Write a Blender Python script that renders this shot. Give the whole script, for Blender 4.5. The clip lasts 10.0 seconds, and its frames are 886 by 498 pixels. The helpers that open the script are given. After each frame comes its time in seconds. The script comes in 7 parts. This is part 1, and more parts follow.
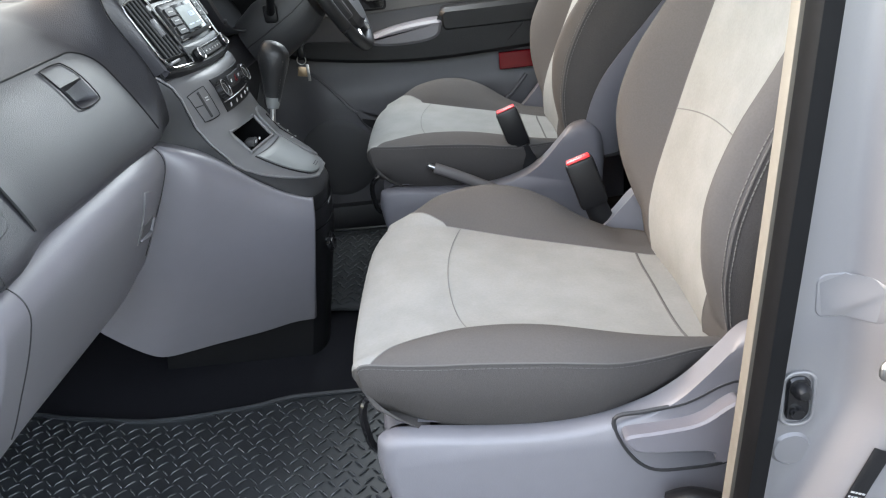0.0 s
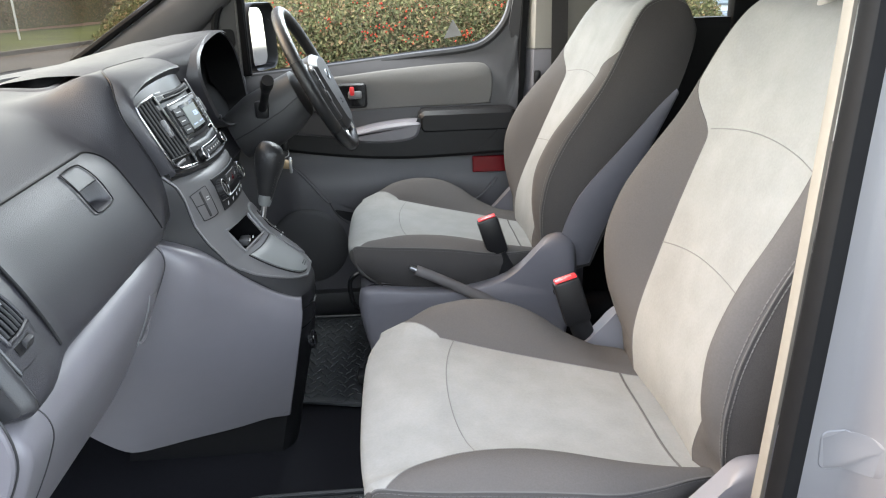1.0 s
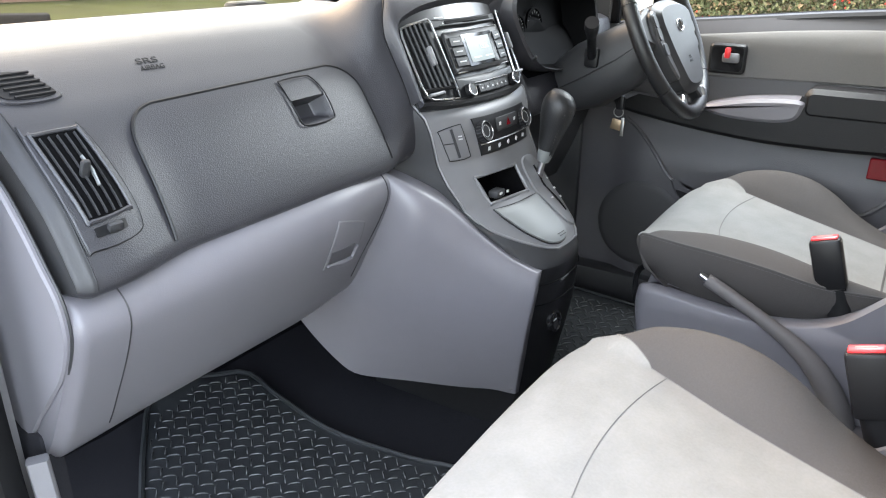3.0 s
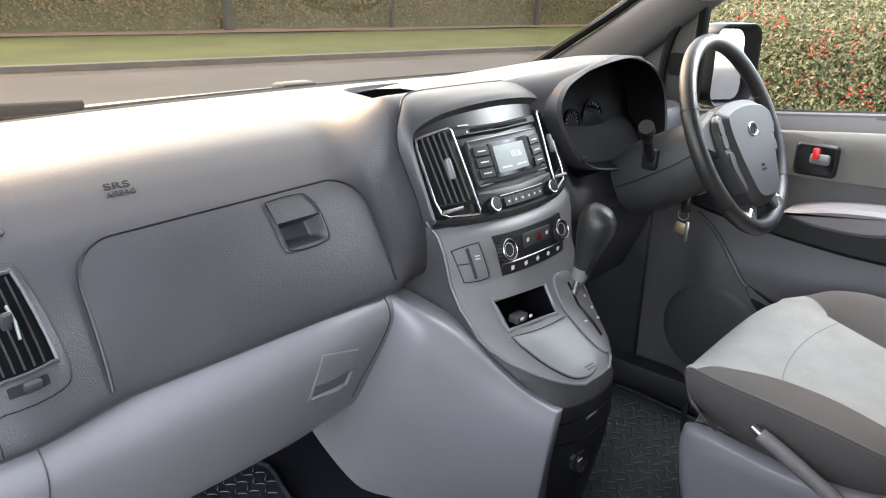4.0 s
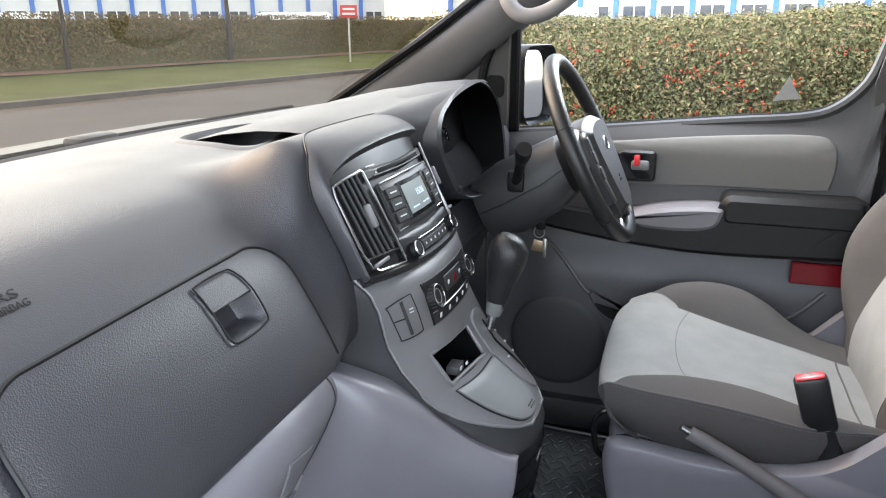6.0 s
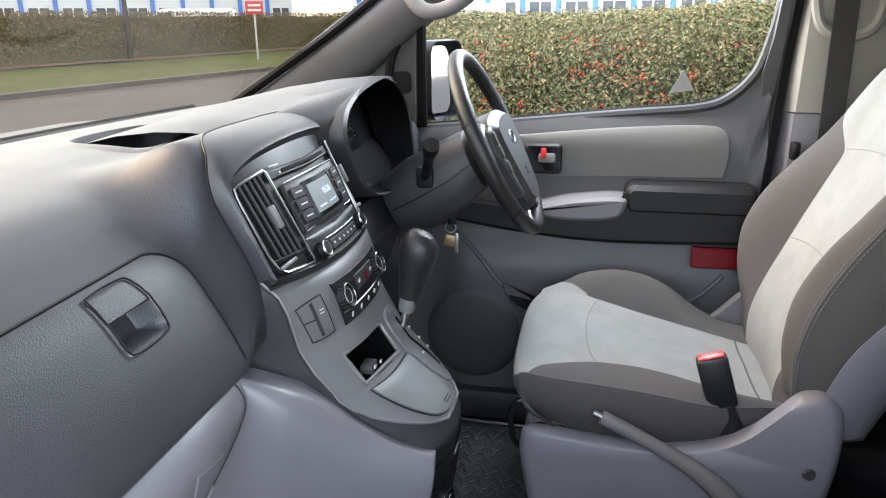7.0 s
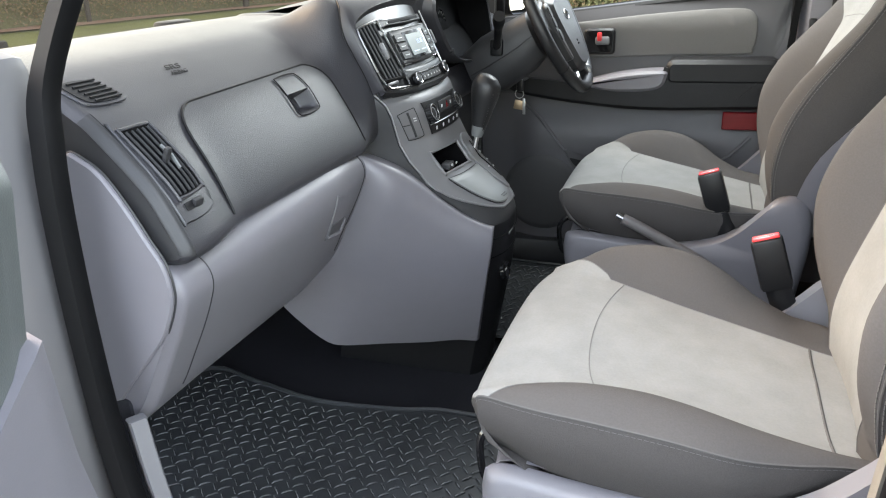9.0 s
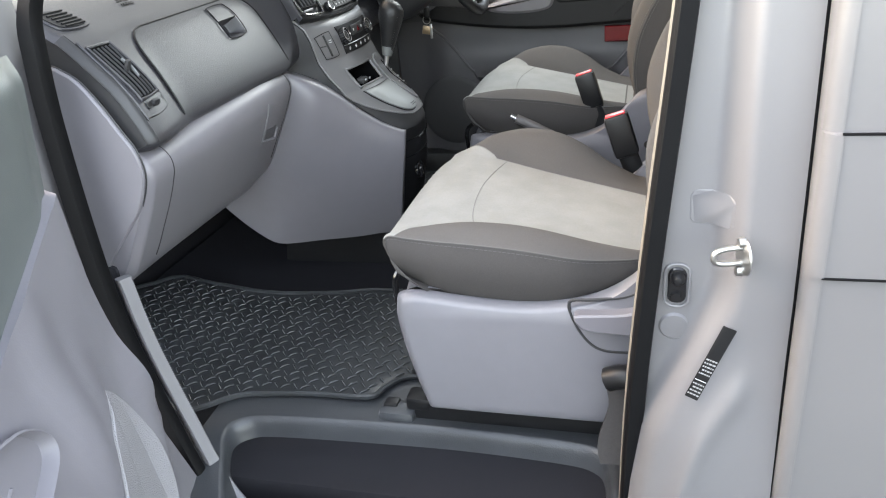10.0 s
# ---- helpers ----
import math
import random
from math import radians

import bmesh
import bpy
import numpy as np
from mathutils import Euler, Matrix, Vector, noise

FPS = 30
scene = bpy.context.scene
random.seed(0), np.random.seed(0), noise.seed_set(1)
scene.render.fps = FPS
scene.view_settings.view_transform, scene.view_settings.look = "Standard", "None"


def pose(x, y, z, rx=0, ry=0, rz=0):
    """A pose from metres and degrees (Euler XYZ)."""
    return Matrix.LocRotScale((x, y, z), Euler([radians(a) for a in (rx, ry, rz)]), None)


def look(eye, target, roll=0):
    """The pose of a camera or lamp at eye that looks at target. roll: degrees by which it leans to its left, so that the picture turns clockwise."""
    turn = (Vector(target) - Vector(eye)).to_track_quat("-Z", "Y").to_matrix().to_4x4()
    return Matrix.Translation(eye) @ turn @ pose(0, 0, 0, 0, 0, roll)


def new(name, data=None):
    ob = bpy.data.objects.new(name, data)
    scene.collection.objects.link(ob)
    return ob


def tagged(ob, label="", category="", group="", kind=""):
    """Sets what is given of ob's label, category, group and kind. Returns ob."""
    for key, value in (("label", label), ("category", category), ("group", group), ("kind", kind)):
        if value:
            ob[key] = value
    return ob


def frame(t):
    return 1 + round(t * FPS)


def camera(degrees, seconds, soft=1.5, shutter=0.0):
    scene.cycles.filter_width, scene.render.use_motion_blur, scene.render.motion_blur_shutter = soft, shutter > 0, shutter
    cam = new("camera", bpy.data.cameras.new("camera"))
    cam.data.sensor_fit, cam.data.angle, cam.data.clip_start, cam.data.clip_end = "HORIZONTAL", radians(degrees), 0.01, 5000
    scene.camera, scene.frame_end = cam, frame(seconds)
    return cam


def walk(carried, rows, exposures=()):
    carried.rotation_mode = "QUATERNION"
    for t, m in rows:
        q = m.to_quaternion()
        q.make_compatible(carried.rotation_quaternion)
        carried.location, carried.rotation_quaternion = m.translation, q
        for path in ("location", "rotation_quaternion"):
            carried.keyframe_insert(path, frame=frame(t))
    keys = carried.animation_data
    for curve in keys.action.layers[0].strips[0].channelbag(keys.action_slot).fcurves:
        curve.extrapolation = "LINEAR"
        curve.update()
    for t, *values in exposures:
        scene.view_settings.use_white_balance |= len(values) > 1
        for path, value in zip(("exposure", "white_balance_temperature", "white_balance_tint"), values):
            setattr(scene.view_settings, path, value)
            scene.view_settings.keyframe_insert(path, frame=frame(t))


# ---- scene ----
cam = camera(62.1, 10.0, soft=1.1)
PATH = [
    (0, (0.0618, -0.5007, 1.3829), (-0.0252, 1.3137, 0.5441), -7.09),
    (0.5, (-0.0091, -0.5188, 1.3796), (0.0175, 1.2882, 0.5225), -4.11),
    (1, (-0.0486, -0.5106, 1.4789), (0.0691, 1.3675, 0.8017), -1.65),
    (1.5, (-0.0576, -0.5062, 1.4960), (0.0663, 1.4053, 0.9211), -0.73),
    (2, (0.0208, -0.4637, 1.3839), (-0.0878, 1.3941, 0.6505), -0.23),
    (2.5, (0.2086, -0.3690, 1.3694), (-0.4339, 1.3273, 0.5281), 0.02),
    (3, (0.2441, -0.2161, 1.4101), (-0.7474, 1.3503, 0.6607), 0.53),
    (3.2, (0.2267, -0.1416, 1.4316), (-0.8260, 1.4058, 0.7263), 0.88),
    (4.3, (0.2792, 0.0125, 1.5216), (-0.9793, 1.4137, 0.8512), 1.36),
    (4.5, (0.2781, 0.0125, 1.5207), (-0.9513, 1.4438, 0.8572), 1.30),
    (5, (0.1308, 0.0031, 1.5022), (-0.8985, 1.6046, 0.8905), 0.36),
    (5.2, (0.0176, -0.0010, 1.4987), (-0.8843, 1.6808, 0.8982), 0.30),
    (6.5, (-0.0634, -0.0511, 1.4964), (-0.5769, 1.7900, 0.9064), -0.54),
    (7, (-0.0473, -0.0301, 1.4960), (-0.4368, 1.8378, 0.8977), -0.46),
    (7.5, (-0.0014, -0.0101, 1.4921), (-0.2839, 1.8746, 0.8867), -0.54),
    (8, (0.0310, -0.0599, 1.5025), (-0.2359, 1.8268, 0.8941), -1.04),
    (8.5, (0.1054, -0.2958, 1.4647), (-0.4898, 1.5117, 0.8489), -2.84),
    (9, (0.1527, -0.5113, 1.4015), (-0.4968, 1.2367, 0.6787), -2.57),
    (9.5, (0.2053, -0.7242, 1.3668), (-0.2583, 1.0281, 0.5210), -3.74),
    (10, (0.3175, -0.8057, 1.3885), (-0.1954, 0.9284, 0.5360), -5.45),
]
walk(cam, [(t, look(eye, target, roll)) for t, eye, target, roll in PATH], [(0, 3.85, 6850, 9), (0.5, 4.08, 6800, 9), (1.5, 3.70, 7050, 10), (2.0, 3.72, 6790, 10), (2.5, 4.32, 6790, 9), (3.2, 4.37, 7020, 11), (4.5, 4.22, 7090, 12), (5.2, 4.12, 6765, 12), (6.5, 3.97, 6895, 12), (7.5, 4.07, 6635, 11), (8.1, 4.17, 6570, 11), (8.5, 4.17, 6975, 12), (9.0, 3.97, 7095, 9), (10, 4.0, 7200, 9)])

# ---- light ----
world = bpy.data.worlds.new("sky")
scene.world = world
world.use_nodes = True
wn = world.node_tree.nodes
sky = wn.new("ShaderNodeTexSky")
sky.sky_type, sky.sun_disc = "NISHITA", False
sky.sun_elevation, sky.sun_rotation = radians(36), radians(272)
sky.dust_density, sky.air_density, sky.ozone_density = 1.2, 1.0, 1.0
wn["Background"].inputs["Strength"].default_value = 0.125
pale = wn.new("ShaderNodeHueSaturation")
pale.inputs["Saturation"].default_value = 0.6
world.node_tree.links.new(sky.outputs["Color"], pale.inputs["Color"])
world.node_tree.links.new(pale.outputs["Color"], wn["Background"].inputs["Color"])
sun = new("sun", bpy.data.lights.new("sun", "SUN"))
sun.data.energy, sun.data.angle, sun.data.color = 0.24, radians(34), (1.0, 0.58, 0.25)
sun.matrix_world = look((-9.99, 1.15, 8.6), (0, 0.8, 1.0))

# added fill lamp in the passenger doorway, atop the sky, aimed at the cushion
doorlight = new("door_fill_lamp", bpy.data.lights.new("door_fill_lamp", "AREA"))
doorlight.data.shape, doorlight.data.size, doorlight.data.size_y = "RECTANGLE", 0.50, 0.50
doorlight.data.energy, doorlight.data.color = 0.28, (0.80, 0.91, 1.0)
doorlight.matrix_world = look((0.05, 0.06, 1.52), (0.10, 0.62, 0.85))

# added unseen fill lamp inside the driver's window top, brightens the driver's cushion
winlight = new("window_fill_lamp", bpy.data.lights.new("window_fill_lamp", "AREA"))
winlight.data.shape, winlight.data.size, winlight.data.size_y = "RECTANGLE", 0.40, 0.15
winlight.data.energy, winlight.data.color = 1.0, (0.82, 0.92, 1.0)
winlight.matrix_world = look((-0.10, 1.775, 1.70), (-0.06, 1.25, 0.85))


# ---- materials ----
def mat(name, color, rough=0.5, metal=0.0, var=0.12, scale=40.0, bump=0.0, bscale=600.0, spec=0.5, stain=0.0, sscale=4.0, detail=6.0, voronoi=False):
    """A surface with colour variation at two scales and a fine relief."""
    m = bpy.data.materials.new(name)
    m.use_nodes = True
    n, l = m.node_tree.nodes, m.node_tree.links
    p = n["Principled BSDF"]
    p.inputs["Roughness"].default_value, p.inputs["Metallic"].default_value = rough, metal
    p.inputs["Specular IOR Level"].default_value = spec
    co = n.new("ShaderNodeTexCoord")
    a, b = n.new("ShaderNodeTexNoise"), n.new("ShaderNodeTexNoise")
    a.inputs["Scale"].default_value, a.inputs["Detail"].default_value = scale, detail
    b.inputs["Scale"].default_value, b.inputs["Detail"].default_value = sscale, 4.0
    for t in (a, b):
        l.new(co.outputs["Object"], t.inputs["Vector"])
    mix1, mix2 = n.new("ShaderNodeMix"), n.new("ShaderNodeMix")
    for mx in (mix1, mix2):
        mx.data_type = "RGBA"
    lo = [c * (1 - var) for c in color] + [1]
    hi = [min(1, c * (1 + var)) for c in color] + [1]
    mix1.inputs["A"].default_value, mix1.inputs["B"].default_value = lo, hi
    l.new(a.outputs["Fac"], mix1.inputs["Factor"])
    mix2.blend_type = "MULTIPLY"
    ramp = n.new("ShaderNodeValToRGB")
    ramp.color_ramp.elements[0].position, ramp.color_ramp.elements[1].position = 0.35, 0.65
    d = 1 - stain
    ramp.color_ramp.elements[0].color = (d, d, d, 1)
    l.new(b.outputs["Fac"], ramp.inputs["Fac"])
    mix2.inputs["Factor"].default_value = 1.0
    l.new(mix1.outputs["Result"], mix2.inputs["A"])
    l.new(ramp.outputs["Color"], mix2.inputs["B"])
    l.new(mix2.outputs["Result"], p.inputs["Base Color"])
    r = n.new("ShaderNodeMapRange")
    r.inputs["To Min"].default_value, r.inputs["To Max"].default_value = max(0, rough - 0.06), min(1, rough + 0.06)
    l.new(b.outputs["Fac"], r.inputs["Value"])
    l.new(r.outputs["Result"], p.inputs["Roughness"])
    if bump:
        g = n.new("ShaderNodeTexVoronoi" if voronoi else "ShaderNodeTexNoise")
        g.inputs["Scale"].default_value = bscale
        l.new(co.outputs["Object"], g.inputs["Vector"])
        bm_ = n.new("ShaderNodeBump")
        bm_.inputs["Strength"].default_value, bm_.inputs["Distance"].default_value = bump, 0.001
        l.new(g.outputs["Distance" if voronoi else "Fac"], bm_.inputs["Height"])
        l.new(bm_.outputs["Normal"], p.inputs["Normal"])
    return m


def glow(name, color, strength):
    m = mat(name, color, 0.4)
    p = m.node_tree.nodes["Principled BSDF"]
    p.inputs["Emission Color"].default_value = (*color, 1)
    p.inputs["Emission Strength"].default_value = strength
    return m


def glass(name, tint=(0.76, 0.78, 0.75), gloss=1.0):
    m = bpy.data.materials.new(name)
    m.use_nodes = True
    n, l = m.node_tree.nodes, m.node_tree.links
    n.remove(n["Principled BSDF"])
    t, g, fr, mx = (n.new("ShaderNode" + k) for k in ("BsdfTransparent", "BsdfGlossy", "Fresnel", "MixShader"))
    t.inputs["Color"].default_value, g.inputs["Roughness"].default_value = (*tint, 1), 0.01
    fr.inputs["IOR"].default_value = 1.45
    l.new(fr.outputs["Fac"], mx.inputs["Fac"])
    l.new(t.outputs["BSDF"], mx.inputs[1])
    l.new(g.outputs["BSDF"], mx.inputs[2])
    l.new(mx.outputs["Shader"], n["Material Output"].inputs["Surface"])
    return m


M_DASH = mat("dash_plastic", (0.031, 0.0305, 0.0358), 0.42, spec=0.68, var=0.10, scale=25, bump=0.32, bscale=620, voronoi=True, stain=0.08, sscale=9)
M_DARK = mat("dark_trim_plastic", (0.030, 0.030, 0.032), 0.48, spec=0.4, var=0.1, bump=0.2, bscale=500)
M_PLINTH = mat("seat_plinth_plastic", (0.160, 0.157, 0.172), 0.42, var=0.04, bump=0.18, bscale=500, stain=0.05)
M_PLINTHD = mat("grey_seat_base_plastic", (0.150, 0.146, 0.163), 0.46, var=0.05, bump=0.2, bscale=500, stain=0.06)
M_SHUTTER = mat("blue_grey_shutter", (0.22, 0.26, 0.31), 0.5, var=0.08, scale=3)
M_LID = mat("silver_grey_lid", (0.175, 0.182, 0.182), 0.5, 0.25, var=0.03)
M_DIAL = mat("matt_black_dial", (0.0022, 0.0022, 0.0026), 0.6, spec=0.06)
M_DOORTRIM = mat("grey_recess_plastic", (0.15, 0.147, 0.155), 0.5, var=0.05, bump=0.2)
M_FACE = mat("satin_dark_panel", (0.022, 0.022, 0.024), 0.34, 0.1, var=0.06, bump=0.05)
M_BLACK = mat("black_plastic", (0.009, 0.009, 0.010), 0.42, spec=0.3, var=0.15, bump=0.1)
M_GLOSS = mat("gloss_black", (0.010, 0.010, 0.011), 0.12, var=0.1)
M_LILAC = mat("light_grey_plastic", (0.152, 0.146, 0.162), 0.44, var=0.04, bump=0.18, bscale=500, stain=0.04)
M_SILVER = mat("satin_grey_plate", (0.165, 0.163, 0.168), 0.48, 0.25, var=0.05, bump=0.05)
M_CHROME = mat("chrome", (0.55, 0.55, 0.56), 0.28, 1.0, var=0.02)
M_ZINC = mat("zinc_plated_steel", (0.45, 0.45, 0.44), 0.42, 1.0, var=0.08)
M_CLOTH = mat("light_grey_cloth", (0.256, 0.256, 0.250), 0.95, var=0.1, scale=260, bump=0.5, bscale=1400, spec=0.15, stain=0.11, sscale=16)
M_CLOTHD = mat("dark_grey_cloth", (0.082, 0.077, 0.075), 0.92, var=0.15, scale=400, bump=0.5, bscale=1600, spec=0.2, stain=0.06)
M_CLOTHR = mat("ribbed_dark_cloth", (0.065, 0.060, 0.058), 0.9, var=0.2, scale=500, bump=0.7, bscale=900, spec=0.2, stain=0.06)
M_STITCH = mat("grey_stitching", (0.075, 0.072, 0.07), 0.8)
M_STITCHLIGHT = mat("pale_stitching", (0.11, 0.106, 0.102), 0.85)
M_CREASE = mat("seam_crease_cloth", (0.15, 0.148, 0.145), 0.95)
M_THREAD = mat("stitch_thread", (0.085, 0.082, 0.08), 0.9)
M_CARPET = mat("black_carpet", (0.018, 0.018, 0.021), 1.0, var=0.5, scale=500, bump=1.0, bscale=900, spec=0.1)
M_RUBMAT = mat("black_rubber_mat", (0.030, 0.033, 0.036), 0.42, var=0.2, scale=20, bump=0.15, bscale=300, stain=0.25, sscale=9)
M_SEAL = mat("rubber_seal", (0.0055, 0.0055, 0.006), 0.6, spec=0.10, var=0.2)
M_SILL = mat("sill_plastic", (0.046, 0.049, 0.054), 0.38, var=0.12, bump=0.3, bscale=350, voronoi=True, stain=0.15, sscale=8)
M_PAINT = mat("silver_paint", (0.18, 0.174, 0.176), 0.32, 0.25, var=0.02, scale=900, stain=0.03)
M_INNERPAINT = mat("pillar_silver_paint", (0.165, 0.161, 0.166), 0.4, 0.2, var=0.03, scale=700, stain=0.05)
M_CREAM = mat("beige_trim", (0.23, 0.215, 0.195), 0.5, var=0.03, bump=0.1)
M_LEATHER = mat("black_leather", (0.014, 0.014, 0.015), 0.36, spec=0.4, var=0.15, bump=0.4, bscale=500, voronoi=True)
M_RED = mat("red_plastic", (0.62, 0.025, 0.03), 0.35, var=0.05)
M_REFLECT = mat("red_reflector", (0.13, 0.004, 0.008), 0.2, var=0.1, bump=0.2, bscale=500, voronoi=True)
M_GLASS = glass("window_glass", (0.90, 0.91, 0.89))
# dark warm tint dims and warms the daylight that comes through the windscreen
M_SCREEN = glass("daylight_dimming_glass", (0.50, 0.46, 0.385))
M_MIRROR = mat("mirror", (0.50, 0.51, 0.53), 0.02, 1.0, var=0.0)
M_LCD = glow("lcd", (0.17, 0.20, 0.195), 0.008)
M_LCDTEXT = glow("lcd_text", (0.45, 0.55, 0.9), 0.06)
M_GAUGEMARK = mat("dim_gauge_print", (0.14, 0.14, 0.14), 0.6)
M_MARK = mat("pale_print", (0.55, 0.55, 0.55), 0.5)
M_PRINT = mat("embossed_print", (0.010, 0.010, 0.011), 0.5)
M_BELT = mat("seat_belt_webbing", (0.022, 0.020, 0.02), 0.7, var=0.3, scale=200, bump=0.6, bscale=900)
M_HEADLINER = mat("headliner", (0.40, 0.385, 0.36), 0.9, var=0.05)
M_ASPHALT = mat("asphalt", (0.060, 0.058, 0.056), 0.95, var=0.25, scale=60, bump=0.6, bscale=120, spec=0.1, stain=0.2, sscale=0.5)
M_ROAD = mat("worn_asphalt", (0.088, 0.085, 0.082), 0.95, var=0.2, scale=40, bump=0.5, bscale=90, spec=0.1, stain=0.25, sscale=0.35)
M_GRASS = mat("grass", (0.066, 0.080, 0.021), 0.95, spec=0.1, var=0.35, scale=30, bump=1.0, bscale=60, stain=0.3, sscale=0.6)
M_KERB = mat("kerb_stone", (0.085, 0.074, 0.064), 0.9, var=0.2, scale=15, bump=0.4, bscale=80, stain=0.3, sscale=2)
M_MULCH = mat("leaf_litter", (0.19, 0.105, 0.065), 0.95, var=0.4, scale=8, bump=1.0, bscale=20)
# dull inner sheet of both hedges: shade among the leaves put into its colour
M_HEDGECORE = mat("hedge_inner_shade", (0.10, 0.098, 0.045), 0.95, var=0.5, scale=14, bump=1.0, bscale=25)
M_WHITE = mat("white_paint", (0.75, 0.76, 0.77), 0.35, var=0.03)
M_CLAD = mat("pale_cladding", (0.62, 0.64, 0.66), 0.5, var=0.05, scale=3)
M_BLUE = mat("blue_paint", (0.05, 0.16, 0.5), 0.4, var=0.06)
M_SIGN = mat("sign_red", (0.55, 0.05, 0.05), 0.45, var=0.06)
M_STEEL = mat("galvanised_steel", (0.42, 0.43, 0.43), 0.45, 0.7, var=0.1)
M_BARK = mat("bark", (0.05, 0.042, 0.035), 0.95, var=0.3, scale=30, bump=0.8, bscale=60)
M_WINDOWDARK = mat("dark_window", (0.04, 0.05, 0.07), 0.1, var=0.2, scale=1)
M_BRASS = mat("brass_tag", (0.26, 0.19, 0.12), 0.4, 0.6, var=0.1)


def leafmat(name, cols, rough=0.6):
    m = bpy.data.materials.new(name)
    m.use_nodes = True
    n, l = m.node_tree.nodes, m.node_tree.links
    p = n["Principled BSDF"]
    p.inputs["Roughness"].default_value = rough
    p.inputs["Specular IOR Level"].default_value = 0.15
    g = n.new("ShaderNodeNewGeometry")
    ramp = n.new("ShaderNodeValToRGB")
    e = ramp.color_ramp.elements
    for i, c in enumerate(cols):
        el = e[i] if i < 2 else e.new(i / (len(cols) - 1))
        el.position = i / (len(cols) - 1)
        el.color = (*c, 1)
    l.new(g.outputs["Random Per Island"], ramp.inputs["Fac"])
    l.new(ramp.outputs["Color"], p.inputs["Base Color"])
    return m


M_LEAF = leafmat("hedge_leaves", [(0.070, 0.078, 0.032), (0.110, 0.112, 0.046), (0.152, 0.142, 0.066), (0.188, 0.122, 0.066), (0.082, 0.092, 0.038), (0.120, 0.126, 0.052)])
M_LEAFFAR = leafmat("far_hedge_leaves", [(0.10, 0.085, 0.045), (0.13, 0.115, 0.05), (0.20, 0.145, 0.075), (0.16, 0.10, 0.065)])
M_BERRY = leafmat("red_berries", [(0.34, 0.030, 0.020), (0.42, 0.075, 0.030), (0.36, 0.04, 0.025)], 0.4)

# ---- mesh helpers ----
ORIGIN = {}


def finish(name, bm, material, smooth=40):
    me = bpy.data.meshes.new(name)
    bm.to_mesh(me)
    bm.free()
    me.materials.append(material)
    if smooth:
        me.shade_smooth()
        me.set_sharp_from_angle(angle=radians(smooth))
    return me


def thing(name, at, label, category, group="", kind=""):
    ob = new(name)
    ob.location = at
    ob.empty_display_size = 0.05
    ORIGIN[ob] = Vector(at)
    return tagged(ob, label, category, group, kind)


def part(name, bm, material, parent, label="", smooth=40):
    """Links a bmesh made in world places as one mesh under a thing or a part."""
    o = ORIGIN[parent]
    bmesh.ops.translate(bm, verts=bm.verts, vec=-o)
    ob = new(name, finish(name, bm, material, smooth))
    ob.parent = parent
    ORIGIN[ob] = o
    return tagged(ob, label)


def solo(name, bm, material, label, category, kind="", group="", smooth=40):
    ob = new(name, finish(name, bm, material, smooth))
    return tagged(ob, label, category, group, kind)


def grid(f, us, vs, skip=None, flip=False):
    """A sheet of f(u, v) over the lists us and vs."""
    bm = bmesh.new()
    v = [[bm.verts.new(f(a, b)) for b in vs] for a in us]
    for i in range(len(us) - 1):
        for j in range(len(vs) - 1):
            if skip and skip((us[i] + us[i + 1]) / 2, (vs[j] + vs[j + 1]) / 2):
                continue
            q = [v[i][j], v[i + 1][j], v[i + 1][j + 1], v[i][j + 1]]
            bm.faces.new(q[::-1] if flip else q)
    loose = [x for x in bm.verts if not x.link_faces]
    bmesh.ops.delete(bm, geom=loose, context="VERTS")
    return bm


def loft(rings, caps=(True, True), closed=True):
    bm = bmesh.new()
    v = [[bm.verts.new(p) for p in r] for r in rings]
    n = len(rings[0])
    for a, b in zip(v, v[1:]):
        for i in range(n if closed else n - 1):
            j = (i + 1) % n
            bm.faces.new((a[i], a[j], b[j], b[i]))
    if closed:
        if caps[0]:
            bm.faces.new(v[0][::-1])
        if caps[1]:
            bm.faces.new(v[-1])
    bmesh.ops.recalc_face_normals(bm, faces=bm.faces)
    return bm


def thick(bm, t):
    """Gives a sheet its thickness."""
    bmesh.ops.recalc_face_normals(bm, faces=bm.faces)
    bmesh.ops.solidify(bm, geom=bm.faces[:], thickness=t)
    return bm


def rbox(c, s, r=0.006, m=None, seg=2):
    """A box of size s round c with rounded edges, turned by the matrix m."""
    bm = bmesh.new()
    bmesh.ops.create_cube(bm, size=1)
    bmesh.ops.scale(bm, vec=s, verts=bm.verts)
    if r:
        bmesh.ops.bevel(bm, geom=bm.edges[:], offset=min(r, min(s) * 0.49), segments=seg, profile=0.5, affect="EDGES")
    if m is not None:
        bmesh.ops.transform(bm, matrix=m.to_4x4(), verts=bm.verts)
    bmesh.ops.translate(bm, verts=bm.verts, vec=c)
    return bm


def basis(xa, ya):
    """A turn whose x and y axes lie along xa and nearly along ya."""
    x = Vector(xa).normalized()
    z = x.cross(Vector(ya)).normalized()
    y = z.cross(x)
    return Matrix((x, y, z)).transposed().to_4x4()


